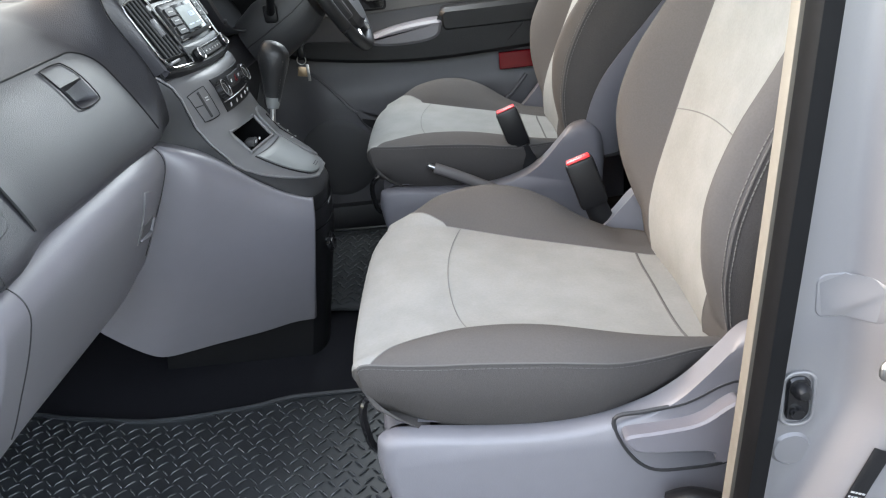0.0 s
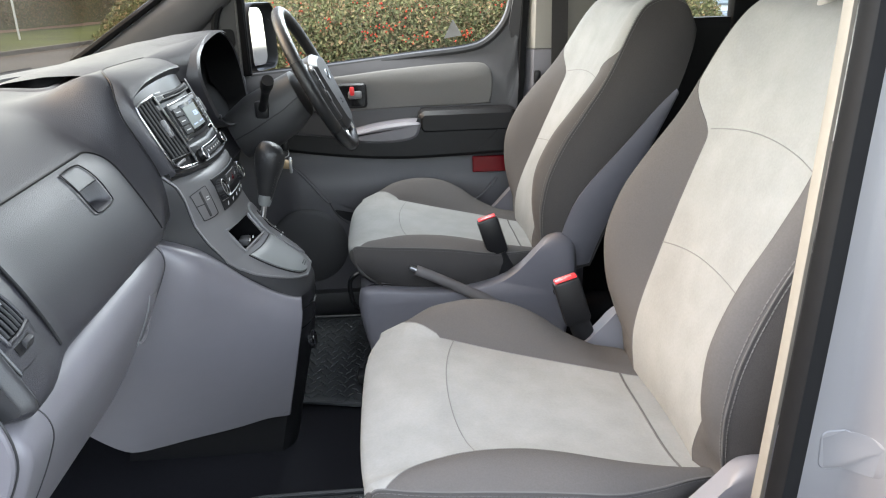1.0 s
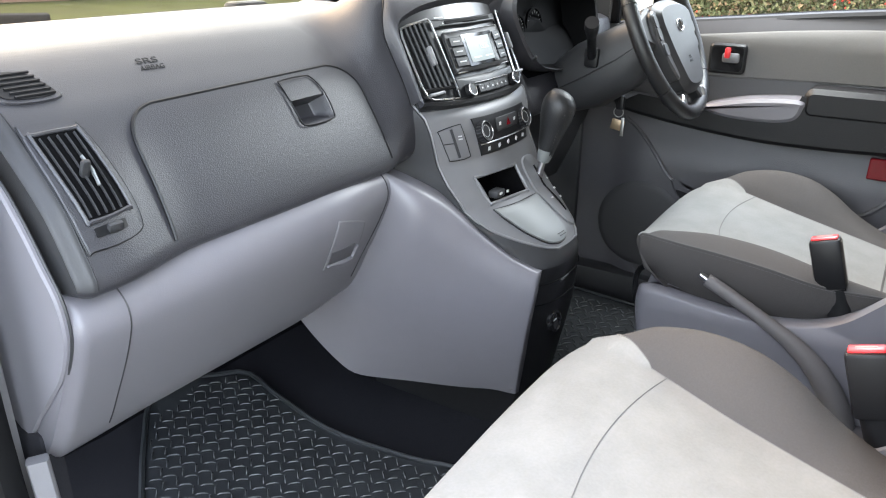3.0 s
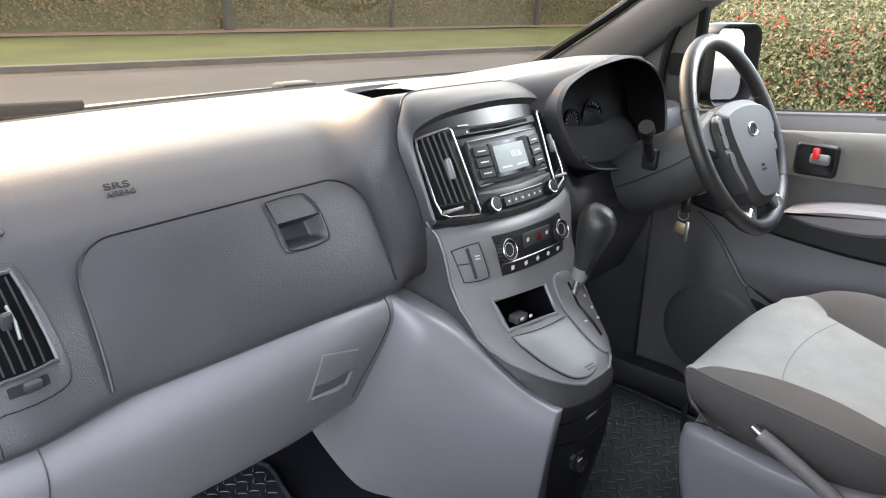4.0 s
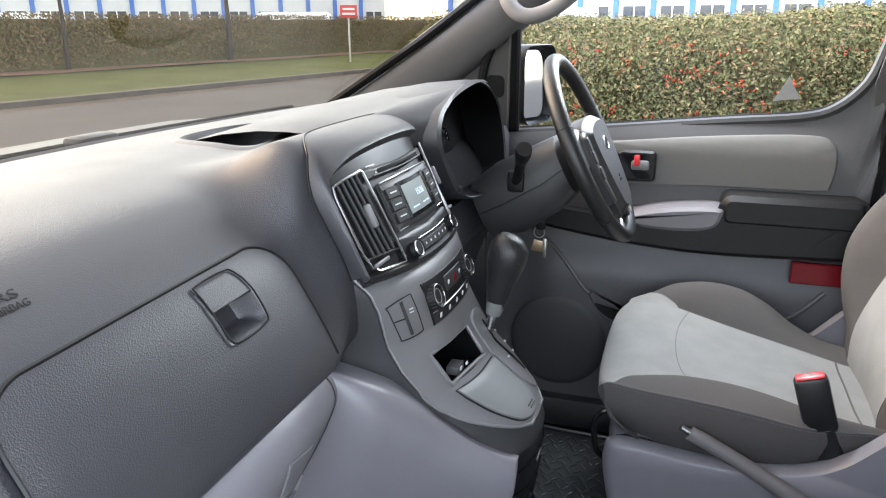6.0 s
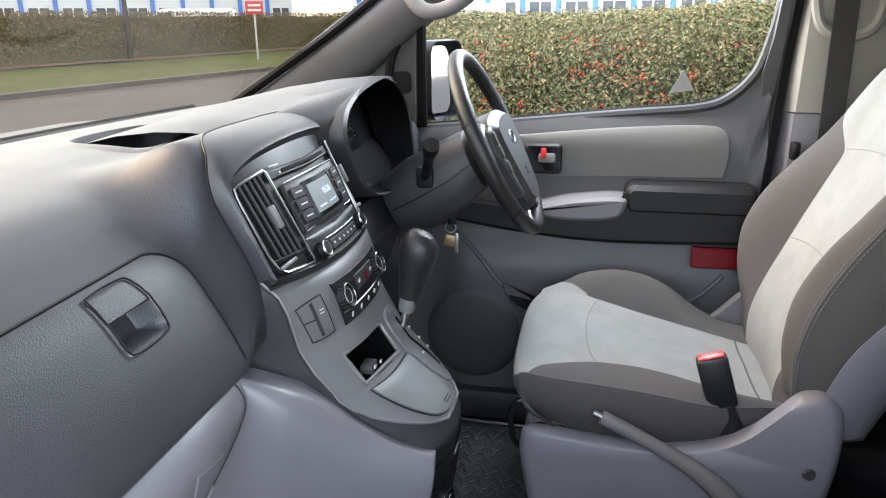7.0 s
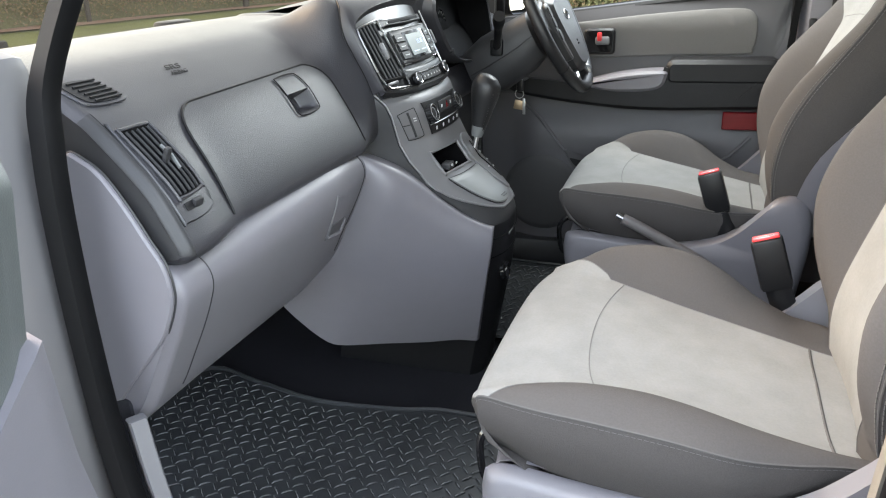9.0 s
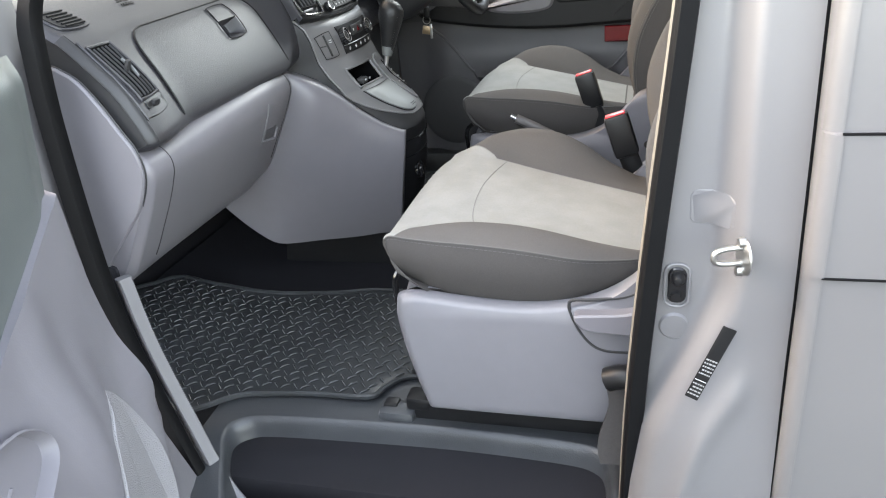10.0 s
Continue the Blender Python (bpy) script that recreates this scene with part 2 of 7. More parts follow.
def spline(pts, n=8, closed=False):
    """A smooth line through pts."""
    P = [Vector(p) for p in pts]
    out = []
    k = len(P)
    for i in range(k if closed else k - 1):
        if closed:
            a, b, c, d = P[i - 1], P[i], P[(i + 1) % k], P[(i + 2) % k]
        else:
            a, b, c, d = P[max(i - 1, 0)], P[i], P[i + 1], P[min(i + 2, k - 1)]
        for j in range(n):
            t = j / n
            out.append(0.5 * (2 * b + (c - a) * t + (2 * a - 5 * b + 4 * c - d) * t * t + (3 * b - a - 3 * c + d) * t ** 3))
    if not closed:
        out.append(P[-1])
    return out


def tube(pts, r, seg=8, closed=False, squash=1.0, up=None):
    """A tube of radius r (a number or one a point) along pts."""
    P = [Vector(p) for p in pts]
    n = len(P)
    rings = []
    last = None
    for i, p in enumerate(P):
        a = P[i - 1] if (closed or i > 0) else p
        b = P[(i + 1) % n] if (closed or i < n - 1) else p
        t = (b - a).normalized()
        if last is None:
            s = Vector(up) if up else (Vector((0, 0, 1)) if abs(t.z) < 0.9 else Vector((1, 0, 0)))
        else:
            s = last
        x = (s - t * s.dot(t)).normalized()
        last = x
        y = t.cross(x)
        rr = r[i] if isinstance(r, (list, tuple)) else r
        rings.append([p + x * rr * math.cos(2 * math.pi * k / seg) + y * rr * squash * math.sin(2 * math.pi * k / seg) for k in range(seg)])
    if closed:
        rings.append(rings[0])
        bm = loft(rings, (False, False))
        bmesh.ops.remove_doubles(bm, verts=bm.verts, dist=1e-6)
        return bm
    return loft(rings)


def turned(profile, c, axis, seg=24, ring=False):
    """A body of revolution: profile of (radius, along) round axis at c; ring: the profile closes on itself."""
    m = Vector(axis).normalized().to_track_quat("Z", "Y").to_matrix()
    c = Vector(c)
    rings = [[c + m @ Vector((r * math.cos(2 * math.pi * k / seg), r * math.sin(2 * math.pi * k / seg), h)) for k in range(seg)] for r, h in profile]
    if ring:
        bm = loft(rings + [rings[0]], (False, False))
        bmesh.ops.remove_doubles(bm, verts=bm.verts, dist=1e-7)
        return bm
    return loft(rings)


def plate(outline, f, t, bevel=0.0, follow=True):
    """An outline of (u, v), laid by f(u, v, w), with thickness t along w and a softened front edge; its face follows a curved ground."""
    if len(outline) < 24:
        k = -(-24 // len(outline))
        outline = [(a[0] + (b[0] - a[0]) * i / k, a[1] + (b[1] - a[1]) * i / k) for a, b in zip(outline, outline[1:] + outline[:1]) for i in range(k)]
    n = len(outline)
    cu, cv = sum(p[0] for p in outline) / n, sum(p[1] for p in outline) / n
    rings = [[f(u, v, 0) for u, v in outline]]
    if bevel:
        rings.append([f(u, v, t - bevel) for u, v in outline])
        ins = []
        for i in range(n):
            a, b, c = outline[i - 1], outline[i], outline[(i + 1) % n]
            d = Vector((c[0] - a[0], c[1] - a[1])).normalized()
            nn = Vector((-d.y, d.x))
            if nn.dot(Vector((cu - b[0], cv - b[1]))) < 0:
                nn = -nn
            ins.append((b[0] + nn.x * bevel, b[1] + nn.y * bevel))
        rings.append([f(u, v, t) for u, v in ins])
    else:
        ins = outline
        rings.append([f(u, v, t) for u, v in outline])
    if follow:
        for s in (0.75, 0.5, 0.25, 0.03):
            rings.append([f(cu + (u - cu) * s, cv + (v - cv) * s, t) for u, v in ins])
    return loft([[Vector(p) for p in r] for r in rings])


def rrect(u0, v0, u1, v1, r, n=4):
    """The outline of a rectangle with rounded corners."""
    out = []
    for cx, cy, a in ((u1 - r, v1 - r, 0), (u0 + r, v1 - r, 90), (u0 + r, v0 + r, 180), (u1 - r, v0 + r, 270)):
        for k in range(n + 1):
            w = radians(a + 90 * k / n)
            out.append((cx + r * math.cos(w), cy + r * math.sin(w)))
    return out


def merge(*bms):
    out = bms[0]
    for b in bms[1:]:
        me = bpy.data.meshes.new("tmp")
        b.to_mesh(me)
        b.free()
        out.from_mesh(me)
        bpy.data.meshes.remove(me)
    return out


def lerp(table, x):
    """A value from a table of (x, y) rows."""
    if x <= table[0][0]:
        return table[0][1]
    for (a, p), (b, q) in zip(table, table[1:]):
        if x <= b:
            return p + (q - p) * (x - a) / (b - a)
    return table[-1][1]


def smooth(table, x):
    """A value from a table of (x, y) rows, without kinks."""
    n = len(table)
    if x <= table[0][0]:
        return table[0][1]
    for i in range(n - 1):
        (a, p), (b, q) = table[i], table[i + 1]
        if x <= b:
            (a0, p0), (b1, q1) = table[max(i - 1, 0)], table[min(i + 2, n - 1)]
            h = b - a
            m0 = (q - p0) / (b - a0) * h
            m1 = (q1 - p) / (b1 - a) * h
            t = (x - a) / h
            return p * (2 * t ** 3 - 3 * t * t + 1) + m0 * (t ** 3 - 2 * t * t + t) + q * (3 * t * t - 2 * t ** 3) + m1 * (t ** 3 - t * t)
    return table[-1][1]


def ease(x):
    x = min(1, max(0, x))
    return x * x * (3 - 2 * x)


def steps(a, b, n):
    return [a + (b - a) * i / n for i in range(n + 1)]


def text(body, size, m, material, parent, name="lettering", depth=0.0004):
    cu = bpy.data.curves.new(name, "FONT")
    cu.body, cu.size, cu.extrude, cu.align_x, cu.align_y = body, size, depth, "CENTER", "CENTER"
    tmp = bpy.data.objects.new("tmp", cu)
    scene.collection.objects.link(tmp)
    me = bpy.data.meshes.new_from_object(tmp.evaluated_get(bpy.context.evaluated_depsgraph_get()))
    bpy.data.objects.remove(tmp)
    bm = bmesh.new()
    bm.from_mesh(me)
    bmesh.ops.transform(bm, matrix=m, verts=bm.verts)
    return part(name, bm, material, parent, smooth=0)


# ---- van shell ----
van = thing("van_body", (0, 0.96, 0.3), "silver van body shell with its front door opening", "van body", kind="structure")
# floor pan under the carpet
part("floor_pan", rbox((0.9, 0.96, 0.40), (4.2, 1.66, 0.06), 0.01), M_CARPET, van, "black carpeted floor")


def floor_sheet(x, y):
    toe = max(0, (-1.0 - x)) * 0.75
    tunnel = 0.0
    return (x, y, 0.462 + toe + tunnel + 0.004 * noise.noise((x * 9, y * 9, 0)))


part("floor_carpet", grid(floor_sheet, steps(-1.02, 2.9, 60), steps(0.30, 1.80, 24), flip=False), M_CARPET, van, "black carpet sheet")
part("bulkhead", rbox((-1.06, 0.96, 0.82), (0.03, 1.66, 0.84), 0.0), M_CARPET, van)

# roof, rear and far closing walls
part("roof", grid(lambda x, y: (x, y, 1.86 - 0.10 * ((y - 0.96) / 0.9) ** 4 - 0.05 * max(0, -x)), steps(-0.16, 3.0, 20), steps(0.10, 1.82, 16)), M_HEADLINER, van, "pale fabric headliner")
part("roof_skin", thick(grid(lambda x, y: (x, y, 1.92 - 0.14 * ((y - 0.96) / 0.95) ** 4 - 0.05 * max(0, -x)), steps(-0.20, 3.05, 20), steps(0.06, 1.86, 16)), 0.004), M_PAINT, van)
part("tail_wall", rbox((3.0, 0.96, 1.15), (0.05, 1.8, 1.5), 0.0), M_BLACK, van)


def strip(pts, w, t, material, name, wid=(1, 0, 0), label=""):
    """A flat bar along pts, w wide along wid and t thick."""
    P = spline(pts, 6)
    wv = Vector(wid).normalized()
    rings = []
    for i, p in enumerate(P):
        d = (P[min(i + 1, len(P) - 1)] - P[max(i - 1, 0)]).normalized()
        nn = d.cross(wv).normalized()
        ww = w[min(i * len(w) // len(P), len(w) - 1)] if isinstance(w, list) else w
        rings.append([p + wv * a * ww / 2 + nn * b * t / 2 for a, b in ((-1, -0.6), (-0.8, -1), (0.8, -1), (1, -0.6), (1, 0.6), (0.8, 1), (-0.8, 1), (-1, 0.6))])
    return part(name, loft(rings), material, van, label)


# passenger side B pillar: painted face between the seal and the sliding door
def bp(x, z):
    """The pressed shape of the pillar's outer face: y over (x, z)."""
    lean = 0.075 * (z - 0.9) if z > 0.9 else 0.0
    cx = 0.432 - 0.42 * max(0, 0.90 - z) + 0.28 * max(0, 0.68 - z)
    k = ease((x - cx + 0.025) / 0.04)
    y = 0.108 - 0.045 * k
    y -= 0.018 * ease((0.85 - z) / 0.3) * ease((x - cx) / 0.06)
    bow = 0.010 * math.exp(-((x - cx - 0.075 + 0.1 * max(0, 0.75 - z)) / 0.012) ** 2) * ease((0.80 - z) / 0.05)
    return y + lean - bow


zs_b = steps(0.28, 1.80, 70)
part("b_pillar", thick(grid(lambda z, s: ((0.345 + 0.082 * (z - 0.92)) * (1 - s) + 0.505 * s, bp((0.345 + 0.082 * (z - 0.92)) * (1 - s) + 0.505 * s, z), z), zs_b, steps(0, 1, 28)), 0.012), M_INNERPAINT, van, "silver painted pillar pressing")
part("b_pillar_lining", rbox((0.475, 0.185, 1.30), (0.15, 0.05, 1.1), 0.02), M_CREAM, van, "beige inner pillar trim")
part("b_pillar_lower_lining", rbox((0.475, 0.19, 0.60), (0.15, 0.06, 0.5), 0.02), M_LILAC, van)
seal_b = [(0.312 + 0.0, 0.105, 0.36), (0.318, 0.10, 0.66), (0.334, 0.10, 0.92), (0.365, 0.125, 1.27), (0.385, 0.15, 1.55), (0.375, 0.20, 1.74)]
strip(seal_b, 0.025, 0.022, M_SEAL, "door_seal", (1, 0.25, 0), "black rubber door seal")
# pillar trim's cream edge, its colour darkened to offset the bright daylight on it
strip([(x - 0.012, y + 0.022, z) for x, y, z in seal_b], 0.006, 0.012, mat("darkened_beige_trim", (0.15, 0.135, 0.112), 0.7, var=0.06), "trim_edge", (1, 0.25, 0), "beige edge of the pillar trim, darkened against daylight")
# details of the pillar: striker, bolt recess, blanking cap, label
strk = part("door_striker", turned([(0.0001, 0.004), (0.018, 0.004), (0.023, 0.002), (0.024, 0.0)], (0.441, 0.046, 0.972), (-1, -0.25, 0), 28), M_ZINC, van, "zinc-plated door striker")
part("striker_loop", tube(spline([(0.440, 0.046, 0.984), (0.420, 0.040, 0.984), (0.408, 0.036, 0.981), (0.405, 0.035, 0.974), (0.408, 0.036, 0.967), (0.420, 0.040, 0.964), (0.440, 0.046, 0.964)], 5), 0.0036, 10), M_ZINC, strk)
for z in (0.953, 0.991):
    part("striker_screw", turned([(0.0001, 0.007), (0.006, 0.007), (0.007, 0.0)], (0.439, 0.045, z), (-1, -0.25, 0), 12), M_ZINC, strk)


def onpillar(x, z, w=0.0):
    return Vector((x, bp(x, z) - w, z))


part("bolt_recess", plate(rrect(0.357, 0.870, 0.381, 0.922, 0.010), lambda u, v, w: onpillar(u, v, w), 0.004, 0.002), M_GLOSS, van, "black bolt recess")
part("recess_rim", tube([onpillar(u, v, 0.002) for u, v in rrect(0.353, 0.865, 0.385, 0.927, 0.013, 6)], 0.0022, 8, True), M_INNERPAINT, van)
part("recess_bolt", turned([(0.0001, 0.014), (0.005, 0.013), (0.0085, 0.008), (0.0095, 0.0)], onpillar(0.370, 0.908, 0.002), (0, -1, 0), 16), M_BLACK, van)
part("recess_screw", turned([(0.0001, 0.008), (0.006, 0.008), (0.008, 0.0)], onpillar(0.368, 0.882, 0.002), (0, -1, 0), 12), M_GLOSS, van)
part("blanking_cap", turned([(0.0001, 0.0035), (0.018, 0.003), (0.021, 0)], onpillar(0.368, 0.832, 0.0), (0, -1, 0), 24), M_INNERPAINT, van)
part("pillar_recess", plate(rrect(0.380, 0.985, 0.432, 1.030, 0.01), lambda u, v, w: onpillar(u, v, w), 0.0012, 0.001), M_INNERPAINT, van)
lab_c, lab_u = Vector((0.413, 0, 0.803)), Vector((0.354, 0, 0.935))
lab_v = Vector((-0.935, 0, 0.354)) * 0.68


def lab(u, v, w):
    p = lab_c + lab_u * u + lab_v * v
    return onpillar(p.x, p.z, 0.002 + w)


sticker = part("vin_label", plate(rrect(-0.058, -0.013, 0.062, 0.013, 0.001, 1), lab, 0.0008), M_BLACK, van, "black information label with pale print bars")
random.seed(5)
rows_ = []
for i in range(9):
    u, v0 = -0.052 + 0.0058 * i + (0.012 if i > 3 else 0), -0.011
    while v0 < 0.009:
        ln = random.uniform(0.002, 0.006)
        rows_.append(plate([(u, v0), (u + 0.0022, v0), (u + 0.0022, min(v0 + ln, 0.011)), (u, min(v0 + ln, 0.011))], lambda a_, b_, w: lab(a_, b_, w + 0.0009), 0.0003))
        v0 += ln + 0.0015
part("faint_print", merge(*rows_), mat("faint_label_print", (0.30, 0.30, 0.30), 0.6), sticker)
part("label_divider", plate([(-0.0275, -0.0115), (-0.0265, -0.0115), (-0.0265, 0.0115), (-0.0275, 0.0115)], lambda u, v, w: lab(u, v, w + 0.0009), 0.0003), M_MARK, sticker)

# sliding door skin behind the pillar
def skin(x, z):
    return 0.028 + 0.05 * max(0, (z - 1.0)) ** 1.6 + 0.03 * max(0, 0.75 - z) + (0.006 if z > 1.128 else 0) + (0.004 if z < 0.955 else 0)


slide = thing("sliding_door", (0.52, 0.03, 0.5), "silver sliding side door of the van, shut", "van door", kind="structure")
zz = sorted(steps(0.28, 1.80, 40) + [1.1275, 1.1285, 0.9545, 0.9555])
part("outer_skin", thick(grid(lambda x, z: (x, skin(x, z), z), steps(0.522, 1.9, 12), zz), 0.01), M_PAINT, slide)
part("skin_edge", loft([[Vector((0.509, max(skin(0.52, z) + 0.030, bp(0.50, z) + 0.002), z)), Vector((0.507, skin(0.52, z) + 0.012, z)), Vector((0.510, skin(0.52, z) + 0.004, z)), Vector((0.517, skin(0.52, z) - 0.001, z)), Vector((0.526, skin(0.52, z) - 0.0015, z)), Vector((0.530, skin(0.52, z) + 0.012, z)), Vector((0.524, max(skin(0.52, z) + 0.035, bp(0.50, z) + 0.006), z))] for z in zz]), M_PAINT, slide)
# thin dark strips paint the shade lines of the skin's two creases
for zc_ in (1.128, 0.955):
    part("crease_shade_line", tube([(x, skin(x, zc_) - 0.0005, zc_) for x in steps(0.524, 1.9, 6)], 0.0018, 6), M_SEAL, slide)
# black strip that paints the shade inside the gap beside the pillar
part("gap_shade_fill", loft([[Vector((x, bp(0.50, z) + y, z)) for x, y in ((0.500, 0.004), (0.514, 0.003), (0.514, 0.03), (0.500, 0.03))] for z in steps(0.28, 1.78, 20)]), M_SEAL, van)
strip([(-0.05, 0.07, 1.80), (0.3, 0.10, 1.83), (1.2, 0.10, 1.84), (2.9, 0.10, 1.84)], 0.06, 0.08, M_PAINT, "roof_rail", (0, 1, 0))

# passenger side A pillar and door aperture
seal_a = [(-0.385, 0.08, 0.33), (-0.45, 0.09, 0.42), (-0.492, 0.095, 0.56), (-0.53, 0.095, 0.73), (-0.545, 0.095, 0.86), (-0.546, 0.095, 1.06), (-0.54, 0.10, 1.22), (-0.525, 0.115, 1.32), (-0.42, 0.15, 1.50), (-0.24, 0.19, 1.70), (-0.02, 0.21, 1.79), (0.34, 0.21, 1.79)]
strip(seal_a, 0.034, 0.024, M_SEAL, "door_seal", (1, 0.0, 0.35), "black rubber door seal")
strip([(-0.98, 0.20, 1.28), (-0.80, 0.21, 1.42), (-0.45, 0.22, 1.66), (-0.12, 0.24, 1.80)], 0.10, 0.06, M_CREAM, "a_pillar", (0, 1, 0.3), "beige front pillar")
part("a_pillar_foot", rbox((-0.66, 0.09, 0.9), (0.17, 0.10, 0.86), 0.02), M_INNERPAINT, van, "silver painted hinge pillar")
strip([(x + 0.020, y + 0.028, z) for x, y, z in seal_a[0:5]], 0.024, 0.02, M_DOORTRIM, "kick_panel", (0.5, 0.85, 0.0), "light grey kick panel")
part("kick_trim", rbox((-0.62, 0.155, 0.66), (0.14, 0.03, 0.42), 0.01), M_CARPET, van)
# sill with its moulded step well
well = [(p.x, p.y) for p in spline([(-0.375, 0.02, 0), (-0.43, 0.12, 0), (-0.470, 0.205, 0), (-0.450, 0.245, 0), (-0.391, 0.260, 0), (-0.20, 0.270, 0), (0.0, 0.275, 0), (0.198, 0.267, 0), (0.262, 0.252, 0), (0.285, 0.215, 0), (0.290, 0.12, 0), (0.290, 0.02, 0)], 4)]


def sill_ring(s, z):
    """The well's outline drawn in towards its middle."""
    return [Vector((-0.07 + (x + 0.07) * (1 - 0.8 * s), 0.02 + (y - 0.02) * (1 - s), z)) for x, y in well]


rings = [[Vector((x - 0.06 if x < -0.1 else x + 0.05, y + (0.10 if y > 0.2 else 0.0), 0.470)) for x, y in well], sill_ring(-0.02, 0.474), sill_ring(0.0, 0.474)]
for i in range(1, 15):
    a = i / 14 * math.pi / 2
    rings.append(sill_ring(0.02 + 0.16 * (1 - math.cos(a)) + 0.05 * i / 14, 0.474 - 0.128 * math.sin(a)))
rings += [sill_ring(0.5, 0.342), sill_ring(0.96, 0.340)]
part("step_well", loft(rings, (False, False), False), M_SILL, van, "black moulded plastic step well", 85)
part("sill_top", grid(lambda x, y: (x, y, 0.468 + 0.006 * ease((y - 0.33) / 0.05)), steps(-0.52, 0.34, 20), steps(0.30, 0.46, 6)), M_SILL, van, "black sill plastic")
part("sill_outer", rbox((-0.05, 0.015, 0.33), (0.86, 0.03, 0.20), 0.01), M_PAINT, van)
part("step_bracket", rbox((-0.135, 0.305, 0.478), (0.075, 0.05, 0.03), 0.012), M_SILL, van)
part("step_pad", rbox((-0.15, 0.315, 0.486), (0.03, 0.03, 0.022), 0.005), M_BLACK, van)

# windscreen and its frame
def screen(y, s):
    bow = 0.10 * (1 - ((y - 0.96) / 0.82) ** 2)
    a, b = Vector((-0.985 - bow, y, 1.285)), Vector((-0.16 - bow * 0.6, 0.96 + (y - 0.96) * 0.86, 1.83))
    return a.lerp(b, s)


solo("windscreen", grid(screen, steps(0.14, 1.78, 16), steps(0, 1, 6)), M_SCREEN, "laminated windscreen glass, tinted to dim and warm the daylight", "windscreen", "structure")
part("screen_surround", tube([screen(y, -0.01) for y in steps(0.16, 1.77, 20)], 0.012, 8), M_BLACK, van, "black windscreen edge")
# added unseen panel: blocks high daylight through the windscreen's top
part("screen_light_blocker", thick(grid(lambda y, s_: screen(y, s_) + Vector((0.02, 0, -0.02)), steps(0.16, 1.77, 16), steps(0.86, 1.0, 3)), 0.012), M_HEADLINER, van, "unseen panel added to block light through the windscreen top")
part("header_rail", tube([screen(y, 1.01) for y in steps(0.16, 1.77, 20)], 0.03, 8), M_HEADLINER, van)
part("cowl", grid(lambda x, y: (x - 0.05 * (1 - ((y - 0.96) / 0.8) ** 2), y, 1.268 + 0.1 * (x + 1.05)), steps(-1.55, -0.99, 6), steps(0.1, 1.82, 10)), M_BLACK, van)
part("bonnet", thick(grid(lambda x, y: (x, y, 1.16 + 0.30 * (x + 1.3) - 0.05 * ((y - 0.96) / 0.8) ** 4), steps(-1.95, -1.32, 8), steps(0.12, 1.80, 12)), 0.01), M_PAINT, van, "silver bonnet")
wiper = thing("wiper", (-1.12, 0.40, 1.29), "black windscreen wiper arm and spindle cap", "wiper")
part("arm", tube([(-1.13, 0.18, 1.290), (-1.14, 0.40, 1.296), (-1.15, 0.60, 1.288)], [0.008, 0.012, 0.010], 8, squash=0.6), M_BLACK, wiper)
part("blade", tube([(-1.12, 0.10, 1.283), (-1.15, 0.6, 1.288)], 0.006, 6), M_BLACK, wiper)
part("spindle_cap", rbox((-1.13, 1.075, 1.287), (0.05, 0.10, 0.022), 0.01), M_BLACK, wiper)

# driver side A pillar, quarter window and B pillar
pd = [(-1.06, 1.755, 1.224), (-0.978, 1.75, 1.277), (-0.836, 1.748, 1.366), (-0.694, 1.75, 1.458), (-0.55, 1.752, 1.560), (-0.40, 1.752, 1.664), (-0.12, 1.73, 1.835)]


M_CORNER = mat("corner_panel_plastic", (0.013, 0.013, 0.014), 0.6, bump=0.15)
M_PILLAR = mat("grey_pillar_trim", (0.045, 0.044, 0.046), 0.7, var=0.05, bump=0.15)


def pillar_ring(p, w, d):
    p = Vector(p)
    n = Vector((-0.57, 0, 0.82))
    t = Vector((0.0, 1, 0))
    out = []
    for k in range(16):
        a = 2 * math.pi * k / 16
        out.append(p + Vector((0.58, 0, -0.81)) * (w / 2 + w / 2 * math.copysign(abs(math.cos(a)) ** 0.7, math.cos(a))) + t * (0.04 + d * math.copysign(abs(math.sin(a)) ** 0.7, math.sin(a))))
    return out


part("a_pillar", loft([pillar_ring(p, w, 0.045) for p, w in zip(spline(pd, 5), steps(0.16, 0.10, 30))]), M_PILLAR, van, "grey plastic front pillar trim")
part("screen_edge", tube([p + Vector((-0.005, 0.012, 0.006)) for p in spline(pd, 5)], 0.012, 8), M_SEAL, van, "black rubber beside the windscreen")
part("pillar_base_trim", plate([(-1.02, 1.20), (-0.97, 1.275), (-0.70, 1.43), (-0.56, 1.52), (-0.478, 1.565), (-0.478, 1.20)], lambda u, v, w: (u, 1.805 - w, v), 0.022, 0.004), M_PILLAR, van, "grey trim at the foot of the pillar")
# black corner panel with its rubber arch and tweeter grille
arch = spline([(-0.562, 0, 1.235), (-0.562, 0, 1.30), (-0.555, 0, 1.375), (-0.540, 0, 1.425), (-0.512, 0, 1.463), (-0.475, 0, 1.505)], 5)
part("corner_panel", plate([(p.x, p.z) for p in arch] + [(-0.470, 1.235)], lambda u, v, w: (u, 1.784 - w, v), 0.010, 0.003), M_CORNER, van, "dark grey mirror-corner panel")
part("corner_seal", tube([(p.x, 1.772, p.z) for p in arch], 0.011, 8), M_SEAL, van, "black rubber corner seal")
